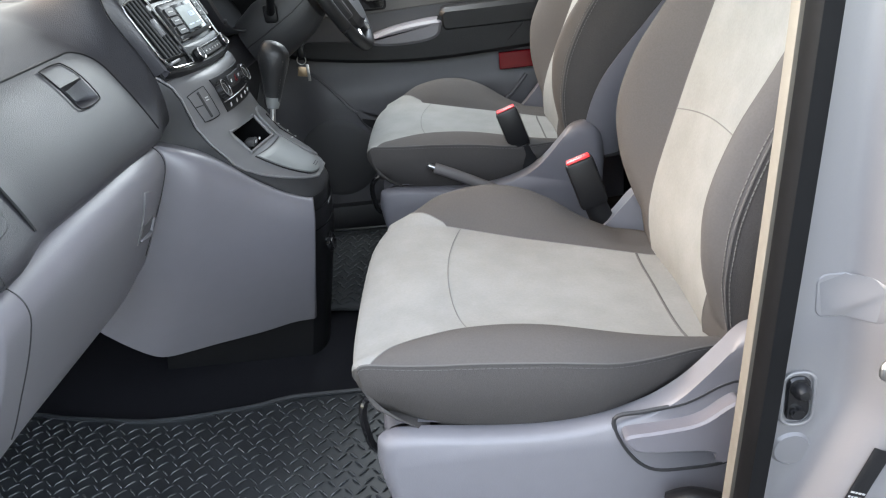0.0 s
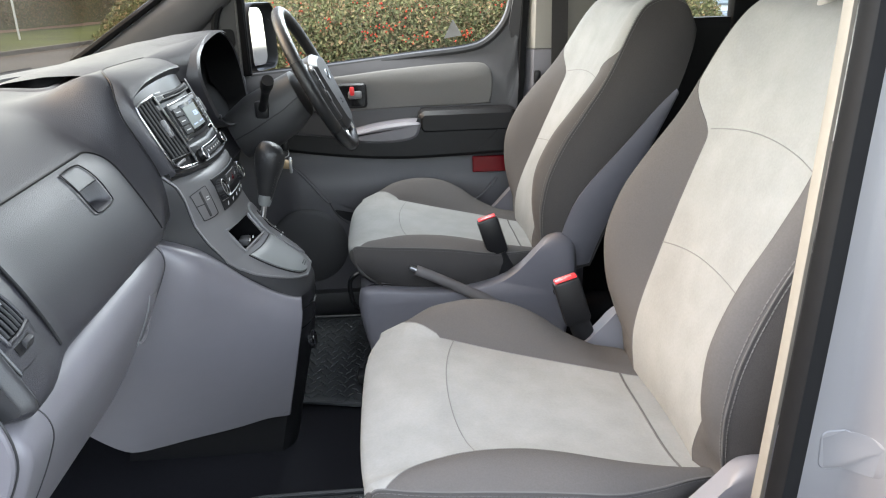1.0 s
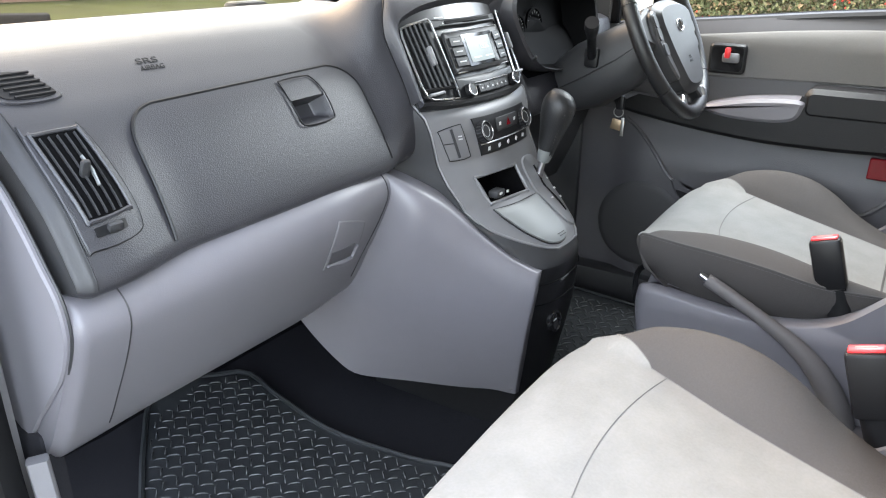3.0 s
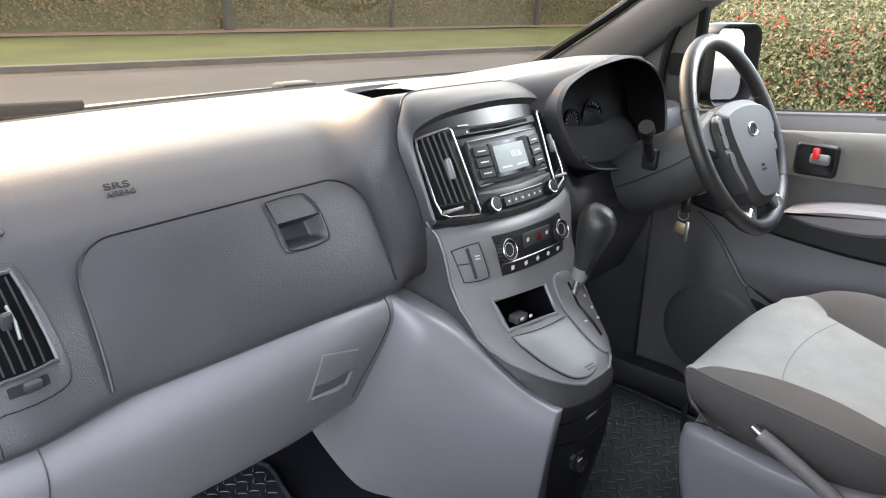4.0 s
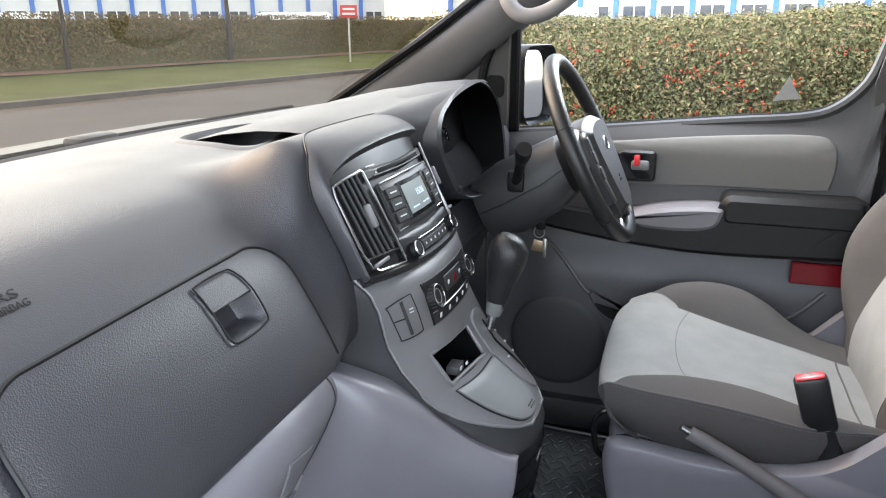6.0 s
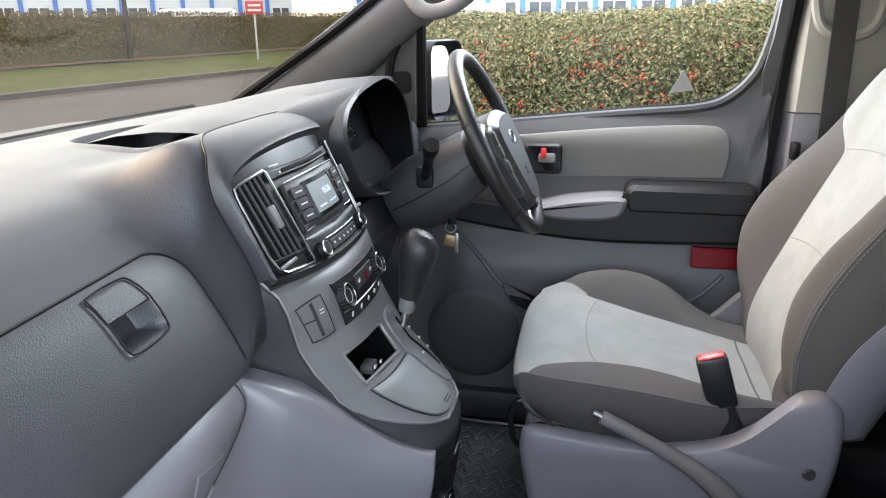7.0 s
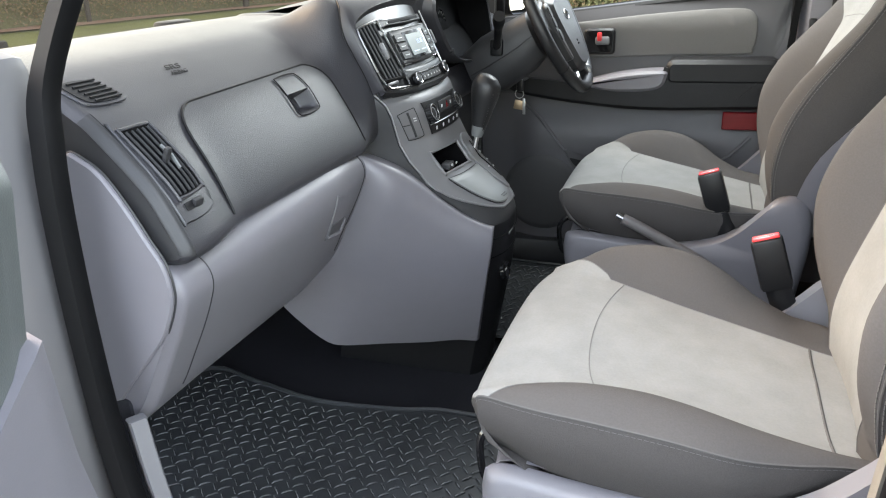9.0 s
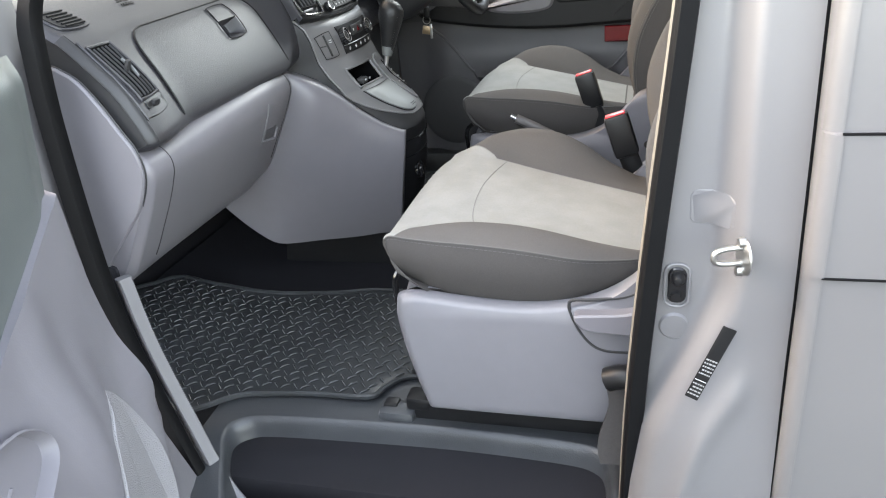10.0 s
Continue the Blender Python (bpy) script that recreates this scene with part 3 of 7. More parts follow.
part("tweeter_grille", plate(rrect(-0.548, 1.318, -0.500, 1.372, 0.014), lambda u, v, w: (u, 1.7738 - w, v), 0.0012, 0.0008), M_SEAL, van, "black tweeter grille")
part("window_channel", plate(rrect(-0.487, 1.235, -0.463, 1.515, 0.004), lambda u, v, w: (u, 1.786 - w, v), 0.020, 0.005), M_DIAL, van)
part("channel_trim", tube([(-0.489, 1.772, 1.24), (-0.487, 1.772, 1.40), (-0.484, 1.770, 1.50)], 0.004, 8), M_DARK, van)
part("b_pillar", loft([[(0.40 + dx + 0.03 * (z - 0.9) * 0.3, 1.80 - dy - 0.06 * max(0, z - 1.3), z) for dx, dy in ((-0.035, -0.06), (-0.035, 0.005), (-0.015, 0.03), (0.08, 0.045), (0.17, 0.03), (0.19, -0.06))] for z in (0.45, 0.8, 1.2, 1.285)]), M_LILAC, van, "grey lower pillar trim")
part("b_pillar_upper", loft([[(0.40 + dx + 0.03 * (z - 0.9) * 0.3, 1.80 - dy - 0.06 * max(0, z - 1.3), z) for dx, dy in ((-0.033, -0.06), (-0.033, 0.008), (-0.013, 0.033), (0.08, 0.048), (0.165, 0.033), (0.185, -0.06))] for z in (1.288, 1.5, 1.82)]), M_CREAM, van, "beige upper pillar trim")
strip([(0.325, 1.80, 0.50), (0.335, 1.80, 0.85), (0.352, 1.80, 1.20), (0.362, 1.80, 1.40), (0.372, 1.775, 1.60), (0.375, 1.75, 1.80)], 0.022, 0.05, M_SEAL, "door_seal", (1, 0, 0), "black rubber door seal")
# rear side wall on the driver side, with a long window
part("side_wall_lower", rbox((1.75, 1.84, 0.825), (2.4, 0.05, 1.07), 0.0), M_BLACK, van, "dark rear side lining")
part("side_wall_upper", rbox((1.75, 1.80, 1.80), (2.4, 0.05, 0.16), 0.0), M_BLACK, van)
for x0, x1 in ((0.56, 0.68), (1.015, 1.10), (2.6, 2.95)):
    part("window_post", rbox(((x0 + x1) / 2, 1.83, 1.50), (x1 - x0, 0.05, 0.56), 0.01), M_BLACK, van)
for x0, x1 in ((0.68, 1.015), (1.10, 2.6)):
    w = part("rear_window_pane", rbox(((x0 + x1) / 2, 1.845, 1.50), (x1 - x0 + 0.02, 0.005, 0.50), 0.0), M_GLASS, van)
    w.visible_shadow = False
# near side rear wall
part("near_side_wall", rbox((1.25, 0.11, 0.78), (1.4, 0.04, 0.98), 0.0), M_BLACK, van)
part("near_side_header", rbox((1.25, 0.16, 1.78), (1.4, 0.04, 0.12), 0.0), M_BLACK, van)
part("near_rear_wall", rbox((2.5, 0.11, 1.1), (1.0, 0.04, 1.5), 0.0), M_BLACK, van)
# grab handle on the far front pillar
gh = thing("grab_handle", (-0.30, 1.72, 1.60), "grey plastic grab handle on the front pillar", "grab handle")
part("grip", tube(spline([(-0.485, 1.71, 1.58), (-0.475, 1.685, 1.545), (-0.445, 1.675, 1.515), (-0.40, 1.672, 1.513), (-0.34, 1.672, 1.545), (-0.24, 1.675, 1.64), (-0.225, 1.71, 1.68)], 6), 0.018, 10), mat("grab_handle_plastic", (0.17, 0.165, 0.175), 0.5, bump=0.1), gh)

# seat belt on the far pillar
belt = thing("seat_belt", (0.43, 1.72, 1.3), "black seat belt webbing on the far pillar", "seat belt")
part("webbing", loft([[(0.455 + a * 0.024, 1.745 - b * 0.0015 - 0.03 * (1 - s), 1.20 + 0.60 * s) for a, b in ((-1, -1), (1, -1), (1, 1), (-1, 1))] for s in steps(0, 1, 8)]), M_BELT, belt)
part("anchor_cover", tube(spline([(0.39, 1.775, 1.72), (0.40, 1.75, 1.52), (0.43, 1.74, 1.46), (0.50, 1.74, 1.46), (0.53, 1.75, 1.52), (0.54, 1.775, 1.72)], 5), 0.012, 8), M_CREAM, belt)
part("buckle_tongue", rbox((0.395, 1.745, 1.205), (0.02, 0.02, 0.04), 0.005), M_BLACK, belt)

# ---- driver's door ----
DY = 1.775
door = thing("driver_door", (0, 1.80, 0.9), "grey driver's door, shut, with a black armrest", "car door", kind="structure")
sill_line = [(-0.47, 1.232), (-0.238, 1.252), (0.027, 1.278), (0.18, 1.292), (0.25, 1.315), (0.305, 1.372), (0.330, 1.45), (0.345, 1.53)]
top = [Vector((x, 0, z)) for x, z in sill_line]
top = spline(top, 4)
M_DOOR = mat("door_grey_plastic", (0.058, 0.0565, 0.061), 0.5, var=0.05, bump=0.2, bscale=400, voronoi=True)
M_DOORLOW = mat("door_lower_plastic", (0.075, 0.072, 0.079), 0.5, var=0.05, bump=0.2, bscale=400, voronoi=True)
rear = [(0.358, 1.53), (0.345, 1.20), (0.325, 0.85), (0.31, 0.50)]


def door_y(x, z):
    y = DY + 0.03 * ease((z - 1.20) / 0.1)
    y -= 0.035 * ease((1.00 - z) / 0.12) * ease((x + 0.45) / 0.1)
    return y


def door_rear(z):
    return lerp(sorted((b, a) for a, b in rear), z)


def sillz(x):
    return lerp(sill_line, x)


def door_pt(x, s):
    z = 0.49 + (sillz(x) - 0.49) * s
    xx = min(x, door_rear(z))
    return xx, door_y(xx, z), z


part("inner_panel", grid(door_pt, steps(-0.60, 0.345, 44), steps(0.70, 1, 12)), M_DOOR, door, "dark grey upper door panel")
part("lower_panel", grid(door_pt, steps(-0.60, 0.345, 44), steps(0, 0.70, 26)), M_DOORLOW, door, "mid grey lower door panel")
# rolled sill edge under the glass
part("waist_rail", tube([(p.x, 1.808, p.z - 0.004) for p in top], 0.012, 8), M_DARK, door)
part("waist_seal", tube([(p.x, 1.828, p.z + 0.004) for p in top], 0.006, 6), M_SEAL, door)
part("rear_frame", loft([[(x0, DY + dy, z), (x1, DY + dy, z), (x1, DY + 0.06, z), (x0, DY + 0.06, z)] for x0, x1, dy, z in ((0.338, 0.348, 0.050, 1.22), (0.326, 0.350, 0.035, 1.30), (0.316, 0.353, 0.015, 1.37), (0.330, 0.358, 0.004, 1.45), (0.343, 0.366, 0.0, 1.60), (0.345, 0.370, 0.0, 1.80))]), M_DOOR, door)
bm = bmesh.new()
outline = [(-0.49, 1.233)] + [(p.x, p.z) for p in top] + [(0.36, 1.80), (-0.10, 1.80), (-0.49, 1.56)]
bm.faces.new([bm.verts.new((x, 1.835 - 0.07 * max(0, z - 1.25), z)) for x, z in outline])
w = part("window_pane", bm, M_GLASS, door, smooth=0)
w.visible_shadow = False
part("warning_sticker", plate([(0.118, 1.322), (0.174, 1.330), (0.147, 1.378)], lambda u, v, w: (u, 1.824 - w - 0.07 * max(0, v - 1.25), v), 0.0008), mat("pale_sticker", (0.22, 0.22, 0.22), 0.6), door, "pale triangular sticker on the glass")
# cloth insert, pull pocket and armrest
M_ARM = mat("black_armrest", (0.008, 0.008, 0.009), 0.5, spec=0.3, var=0.15, bump=0.3, bscale=500, voronoi=True)
ins = spline([(-0.40, 0, 1.17), (-0.40, 0, 1.205), (-0.2, 0, 1.225), (0.0, 0, 1.243), (0.2, 0, 1.252), (0.252, 0, 1.235), (0.262, 0, 1.19), (0.255, 0, 1.14), (0.23, 0, 1.128), (0.0, 0, 1.125), (-0.2, 0, 1.12), (-0.38, 0, 1.13)], 4, True)
part("cloth_insert", plate([(p.x, p.z) for p in ins], lambda u, v, w: (u, door_y(u, v) - w, v), 0.006, 0.004), mat("door_cloth", (0.130, 0.127, 0.124), 0.95, var=0.08, scale=300, bump=0.5, bscale=1400, spec=0.15), door, "light grey cloth insert")
arm = spline([(0.03, 0, 1.09), (0.04, 0, 1.108), (0.10, 0, 1.115), (0.30, 0, 1.118), (0.33, 0, 1.10), (0.335, 0, 1.03), (0.318, 0, 0.992), (0.20, 0, 0.983), (0.0, 0, 0.978), (-0.15, 0, 0.986), (-0.30, 0, 1.004), (-0.42, 0, 1.028), (-0.42, 0, 1.060), (-0.30, 0, 1.052), (-0.20, 0, 1.040), (-0.08, 0, 1.034), (0.0, 0, 1.048)], 4, True)
part("armrest", plate([(p.x, p.z) for p in arm], lambda u, v, w: (u, DY + 0.02 - w, v), 0.095, 0.010, False), M_ARM, door, "black armrest")
part("armrest_pad", plate(rrect(0.028, 1.052, 0.325, 1.122, 0.022, 5), lambda u, v, w: (u, DY + 0.01 - w, v), 0.09, 0.012), M_ARM, door, "black stitched armrest pad")
pull = spline([(-0.20, 0, 1.055), (-0.10, 0, 1.082), (0.02, 0, 1.092), (0.03, 0, 1.07), (0.01, 0, 1.042), (-0.06, 0, 1.032), (-0.15, 0, 1.036)], 5, True)
part("pull_pocket", plate([(p.x, p.z) for p in pull], lambda u, v, w: (u, DY - w, v), 0.084, 0.008, False), M_LILAC, door, "light grey door pull")
hb = part("handle_bezel", plate(rrect(-0.215, 1.130, -0.124, 1.204, 0.012), lambda u, v, w: (u, door_y(u, v) - w, v), 0.016, 0.005), M_BLACK, door, "black handle bezel")
part("handle_dish", plate(rrect(-0.208, 1.137, -0.131, 1.197, 0.010), lambda u, v, w: (u, door_y(u, v) - 0.0165 - w, v), 0.0008), M_GLOSS, hb)
part("inside_handle", rbox((-0.160, DY - 0.018, 1.170), (0.042, 0.012, 0.024), 0.006), M_SILVER, hb, "silver inside handle")
part("lock_lever", rbox((-0.168, DY - 0.024, 1.182), (0.014, 0.010, 0.026), 0.004), M_RED, hb, "red lock lever")
part("reflector", plate(rrect(0.190, 0.926, 0.302, 0.976, 0.004), lambda u, v, w: (u, 1.722 - w, v), 0.012, 0.003), M_REFLECT, door, "dark red door reflector")
# swept lower moulding with map pocket and speaker
sw = spline([(-0.42, 0, 0.99), (-0.36, 0, 0.95), (-0.31, 0, 0.90), (-0.27, 0, 0.85), (-0.22, 0, 0.82), (-0.12, 0, 0.805), (0.1, 0, 0.80), (0.2, 0, 0.83), (0.27, 0, 0.90)], 6)
part("moulding_edge", tube([(p.x, door_y(p.x, p.z) - 0.002, p.z) for p in sw], 0.006, 8), M_DOORLOW, door)
pk = spline([(-0.26, 0, 0.845), (-0.20, 0, 0.818), (-0.1, 0, 0.80), (0.1, 0, 0.795), (0.1, 0, 0.74), (-0.12, 0, 0.75), (-0.22, 0, 0.78)], 4, True)
part("map_pocket", plate([(p.x, p.z) for p in pk], lambda u, v, w: (u, door_y(u, v) - w, v), 0.012, 0.004), M_DOORLOW, door, "grey map pocket")
part("pocket_mouth", plate([(p.x * 0.9 - 0.01, 0.79 + (p.z - 0.79) * 0.55) for p in pk], lambda u, v, w: (u, door_y(u, v) - 0.0125 - w, v), 0.001), M_BLACK, door)
M_SPEAK = mat("speaker_mesh", (0.040, 0.039, 0.041), 0.6, var=0.2, scale=400)
part("speaker_grille", turned([(0.0001, 0.008), (0.105, 0.007), (0.118, 0.004), (0.124, 0.0)], (-0.335, door_y(-0.335, 0.70), 0.70), (0, -1, 0), 36), M_SPEAK, door, "dark grey round speaker grille")
part("switch_dot", turned([(0.0001, 0.004), (0.010, 0.003), (0.012, 0)], (-0.335, DY - 0.012, 0.925), (0, -1, 0), 16), M_DARK, door)
part("kick_panel", rbox((-0.90, 1.775, 0.80), (0.72, 0.03, 0.68), 0.006), M_DARK, van, "dark driver's kick panel")
part("sill_trim", rbox((-0.16, 1.745, 0.505), (1.0, 0.07, 0.085), 0.014), M_DARK, van, "dark sill trim")
part("outer_skin", rbox((-0.15, 1.872, 0.85), (1.05, 0.03, 0.76), 0.01), M_PAINT, door)
# wing mirror outside
mirror = thing("wing_mirror", (-0.50, 2.0, 1.36), "silver wing mirror with black rim", "wing mirror")
MC = Vector((-0.468, 1.955, 1.338))
MR, GR = pose(0, 0, 0, 0, 0, -18).to_3x3(), pose(0, 0, 0, 0, -3, -30).to_3x3()


def shell_ring(w, s):
    """A rounded outline across the mirror, w towards the rear."""
    return [MC + MR @ Vector((w, 0.086 * a * s, 0.103 * b * s)) for a, b in rrect(-1, -1, 1, 1, 0.42, 6)]


part("shell", loft([shell_ring(w, s) for w, s in ((-0.115, 0.35), (-0.10, 0.7), (-0.065, 0.93), (-0.02, 1.0), (0.022, 1.0), (0.026, 0.985), (0.022, 0.95), (-0.045, 0.90))], (True, True)), M_BLACK, mirror, "black mirror shell")
part("arm", rbox((-0.535, 1.88, 1.262), (0.06, 0.12, 0.05), 0.015), M_BLACK, mirror)
mg = loft([[MC + GR @ Vector((w, -0.016 + 0.062 * a, 0.088 * b)) for a, b in rrect(-1, -1, 1, 1, 0.40, 6)] for w in (-0.008, -0.004)])
part("mirror_glass", mg, M_MIRROR, mirror, "mirror glass reflecting the van side")

# ---- open passenger door ----
pdoor = thing("passenger_door", (-0.5, -0.1, 0.8), "open passenger door with light grey inner trim", "car door", kind="structure")
dd = Vector((0.27, -0.963, 0))
dn = Vector((0.963, 0.27, 0))
d0 = Vector((-0.470, 0.055, 0))


def pdr(s, z, w=0.0):
    """A place on the door's inner face: s from the hinge, w proud of it."""
    return d0 + dd * s + dn * w + Vector((0, 0, z))


S0 = [(0.30, -0.09), (0.45, -0.03), (0.62, 0.04), (0.76, 0.080), (0.85, 0.102), (0.95, 0.118), (1.085, 0.125), (1.15, 0.108), (1.26, 0.080)]


def s0(z):
    return lerp(S0, z)


def pd_relief(s, z):
    w = 0.022 * math.exp(-((s - 0.06 - 0.10 * max(0, 1.05 - z)) / 0.03) ** 2)
    w += 0.03 * ease((s - 0.17) / 0.06) * ease((0.95 - z) / 0.2)
    w += 0.013 * math.exp(-((s - 0.285) / 0.030) ** 2) * ease((1.05 - z) / 0.12)
    w -= 0.03 * ease((s0(z) + 0.02 - s) / 0.02) ** 2
    return w


def trim_top(s):
    """Where the light lower trim gives way to the dark upper one."""
    return 1.085 - 0.53 * (min(s, 0.5) - 0.133)


def trim_pt(s, q):
    z = 0.30 + q * (trim_top(0.12 + 0.88 * s) - 0.30)
    t = s0(z) + s * (1 - s0(z))
    return pdr(t, z, pd_relief(t, z))


def upper_pt(s, q):
    z0 = trim_top(0.12 + 0.88 * s) - 0.012
    z = z0 + q * (1.26 - z0)
    return pdr(s0(z) + s * (1 - s0(z)), z, 0.010 * ease(s / 0.06) - 0.02 * ease((z - 1.22) / 0.06))


part("inner_trim", thick(grid(trim_pt, steps(0.0, 1.0, 70), steps(0, 1, 44)), 0.02), M_LILAC, pdoor, "light grey moulded trim")
part("upper_trim", thick(grid(upper_pt, steps(0.0, 1.0, 60), steps(0, 1, 18)), 0.008), mat("door_upper_plastic", (0.085, 0.094, 0.092), 0.38, var=0.08, bump=0.2, bscale=600, voronoi=True), pdoor, "dark grey-green upper trim")
pg = spline([(0.222, 0, 0.815), (0.180, 0, 0.772), (0.152, 0, 0.70), (0.142, 0, 0.62), (0.148, 0, 0.55), (0.19, 0, 0.50), (0.26, 0, 0.49), (0.315, 0, 0.53), (0.335, 0, 0.61), (0.325, 0, 0.69), (0.298, 0, 0.750), (0.262, 0, 0.796)], 5, True)
pg = [p - Vector((0.034, 0, 0)) for p in pg]
gr_ = part("speaker_grille", plate([(p.x + 0.0, p.z) for p in pg], lambda u, v, w: pdr(u, v, pd_relief(u, v) + 0.0200 + w), 0.004, 0.002), mat("speaker_cloth", (0.23, 0.225, 0.24), 0.7, var=0.25, scale=500, bump=1.0, bscale=700, voronoi=True), pdoor, "perforated light grey speaker grille")
part("grille_gap", tube([pdr(p.x, p.z, pd_relief(p.x, p.z) + 0.021) for p in pg], 0.0013, 6, True), M_DOORTRIM, gr_)
pk2 = spline([(0.333, 0, 0.836), (0.329, 0, 0.858), (0.351, 0, 0.883), (0.385, 0, 0.896), (0.45, 0, 0.90), (0.50, 0, 0.85), (0.48, 0, 0.79), (0.41, 0, 0.800), (0.36, 0, 0.819)], 5, True)
pk2 = [p + Vector((0.027, 0, 0.016)) for p in pk2]
pc = sum(pk2, Vector()) / len(pk2)
pkr = []
for q_, w_ in ((1.04, -0.001), (1.0, 0.002), (0.97, -0.001), (0.93, -0.012), (0.85, -0.022), (0.4, -0.024), (0.02, -0.024)):
    pkr.append([pdr(pc.x + (p.x - pc.x) * q_, pc.z + (p.z - pc.z) * q_, pd_relief(p.x, p.z) + w_ + 0.036) for p in pk2])
part("door_pocket", loft(pkr, (False, True)), M_LILAC, pdoor, "moulded pocket with a rolled rim")
part("door_shell", thick(grid(lambda s, z: pdr(s, z, -0.085), steps(0.12, 1.05, 10), steps(0.26, 1.28, 10)), 0.03), M_PAINT, pdoor)
part("window_frame", tube([pdr(0.20, 1.26, -0.03), pdr(0.28, 1.42, -0.03), pdr(0.42, 1.70, -0.0), pdr(0.95, 1.76, 0.0)], 0.025, 8), M_BLACK, pdoor)
# ---- dashboard ----
dash = thing("dashboard", (-0.6, 0.96, 1.1), "dark grey moulded van dashboard with light grey lower half", "dashboard")
PROF = [(-1.13, 1.266), (-1.05, 1.282), (-0.95, 1.298), (-0.85, 1.309), (-0.77, 1.313), (-0.70, 1.309), (-0.64, 1.299), (-0.60, 1.281), (-0.565, 1.258), (-0.540, 1.238), (-0.520, 1.212), (-0.500, 1.176), (-0.480, 1.138), (-0.464, 1.105), (-0.457, 1.088), (-0.458, 1.076), (-0.470, 1.068), (-0.50, 1.062)]
PX = [Vector((x, 0, z)) for x, z in PROF]
PS = spline(PX, 5)
PROFC = [(-1.13, 1.266), (-1.05, 1.282), (-0.95, 1.298), (-0.85, 1.310), (-0.77, 1.313), (-0.70, 1.311), (-0.64, 1.323), (-0.60, 1.340), (-0.565, 1.349), (-0.538, 1.340), (-0.524, 1.318), (-0.512, 1.282), (-0.497, 1.245), (-0.480, 1.205), (-0.468, 1.165), (-0.463, 1.125), (-0.468, 1.085), (-0.50, 1.062)]
PC = spline([Vector((x, 0, z)) for x, z in PROFC], 5)


def dash_at(y, k, w=0.0):
    """The dash skin: k counts along the profile, w is proud of it."""
    k = min(max(k, 0), len(PS) - 1.001)
    i = int(k)
    f = ease((y - 0.725) / 0.090) * (1 - ease((y - 1.20) / 0.07))
    p = PS[i].lerp(PS[i + 1], k - i).lerp(PC[i].lerp(PC[i + 1], k - i), f)
    d = (PS[min(i + 2, len(PS) - 1)] - PS[max(i - 1, 0)]).lerp(PC[min(i + 2, len(PC) - 1)] - PC[max(i - 1, 0)], f).normalized()
    nrm = Vector((-d.z, 0, d.x))
    end = ease((0.34 - y) / 0.14) * (0.006 + 0.022 * ease((1.24 - p.z) / 0.09)) * ease((p.x + 0.70) / 0.12)
    bow = -0.07 * (1 - ((y - 0.96) / 0.8) ** 2) * ease((-0.75 - p.x) / 0.3)
    roll = -0.010 * ease((0.178 - y) / 0.018) ** 2
    x = p.x + end + bow
    return Vector((x, y, p.z)) + nrm * (w + roll)


def k_at(z):
    """Where the front of the profile passes the height z."""
    for i in range(35, len(PS) - 1):
        if PS[i].z >= z > PS[i + 1].z:
            return i + (PS[i].z - z) / (PS[i].z - PS[i + 1].z)
    return 60.0


tray = spline([(-0.860, 0.985, 0), (-0.780, 0.955, 0), (-0.712, 0.950, 0), (-0.700, 0.985, 0), (-0.722, 1.08, 0), (-0.758, 1.195, 0), (-0.785, 1.215, 0), (-0.850, 1.190, 0), (-0.882, 1.130, 0), (-0.885, 1.05, 0)], 5, True)
tc = sum(tray, Vector()) / len(tray)
hole = [(tc.x + (p.x - tc.x) * 0.98, tc.y + (p.y - tc.y) * 0.98) for p in tray]


def dash_z(x, y):
    best = min(range(0, 240), key=lambda i: abs(dash_at(y, i / 6).x - x))
    return dash_at(y, best / 6).z


def inside(x, y, poly):
    c = False
    for i in range(len(poly)):
        (x1, y1), (x2, y2) = poly[i - 1], poly[i]
        if (y1 > y) != (y2 > y) and x < (x2 - x1) * (y - y1) / (y2 - y1) + x1:
            c = not c
    return c


def in_tray(y, k):
    p = dash_at(y, k)
    return inside(p.x, p.y, hole)


KT, KB = k_at(1.236), k_at(1.092)
ys = sorted(set([round(v, 4) for v in steps(0.160, 0.20, 6) + steps(0.20, 0.93, 36) + steps(0.93, 1.23, 56) + steps(1.23, 1.79, 28)] + [0.33, 0.69]))
ks = sorted([float(k) for k in range(len(PS))] + [k + f for k in range(8, 32) for f in (0.25, 0.5, 0.75)])
part("upper_dash", grid(lambda y, k: dash_at(y, k), ys, ks, skip=lambda y, k: (0.33 < y < 0.69 and KT + 3 < k < KB - 2) or (0.93 < y < 1.23 and in_tray(y, k))), M_DASH, dash, "dark grey grained upper dash")
part("dash_end_cap", loft([[dash_at(0.160, k) for k in ks if k >= 28.5] + [Vector((-0.62, 0.165, 1.07)), Vector((-0.66, 0.165, 1.25))], [dash_at(0.166, k) + Vector((-0.004, 0, 0)) for k in ks if k >= 28.5] + [Vector((-0.63, 0.168, 1.07)), Vector((-0.67, 0.168, 1.25))]]), M_DARK, dash)

part("screen_seal", tube([dash_at(y, 2.0) + Vector((0, 0, 0.004)) for y in steps(0.17, 1.78, 40)], 0.007, 6), M_SEAL, dash, "black rubber windscreen seal")
# glovebox lid with a recessed pull
lid_y0, lid_y1, lid_r = 0.302, 0.722, 0.055
hy0, hy1 = 0.562, 0.635
hk0, hk1, hk2 = k_at(1.228), k_at(1.203), k_at(1.166)


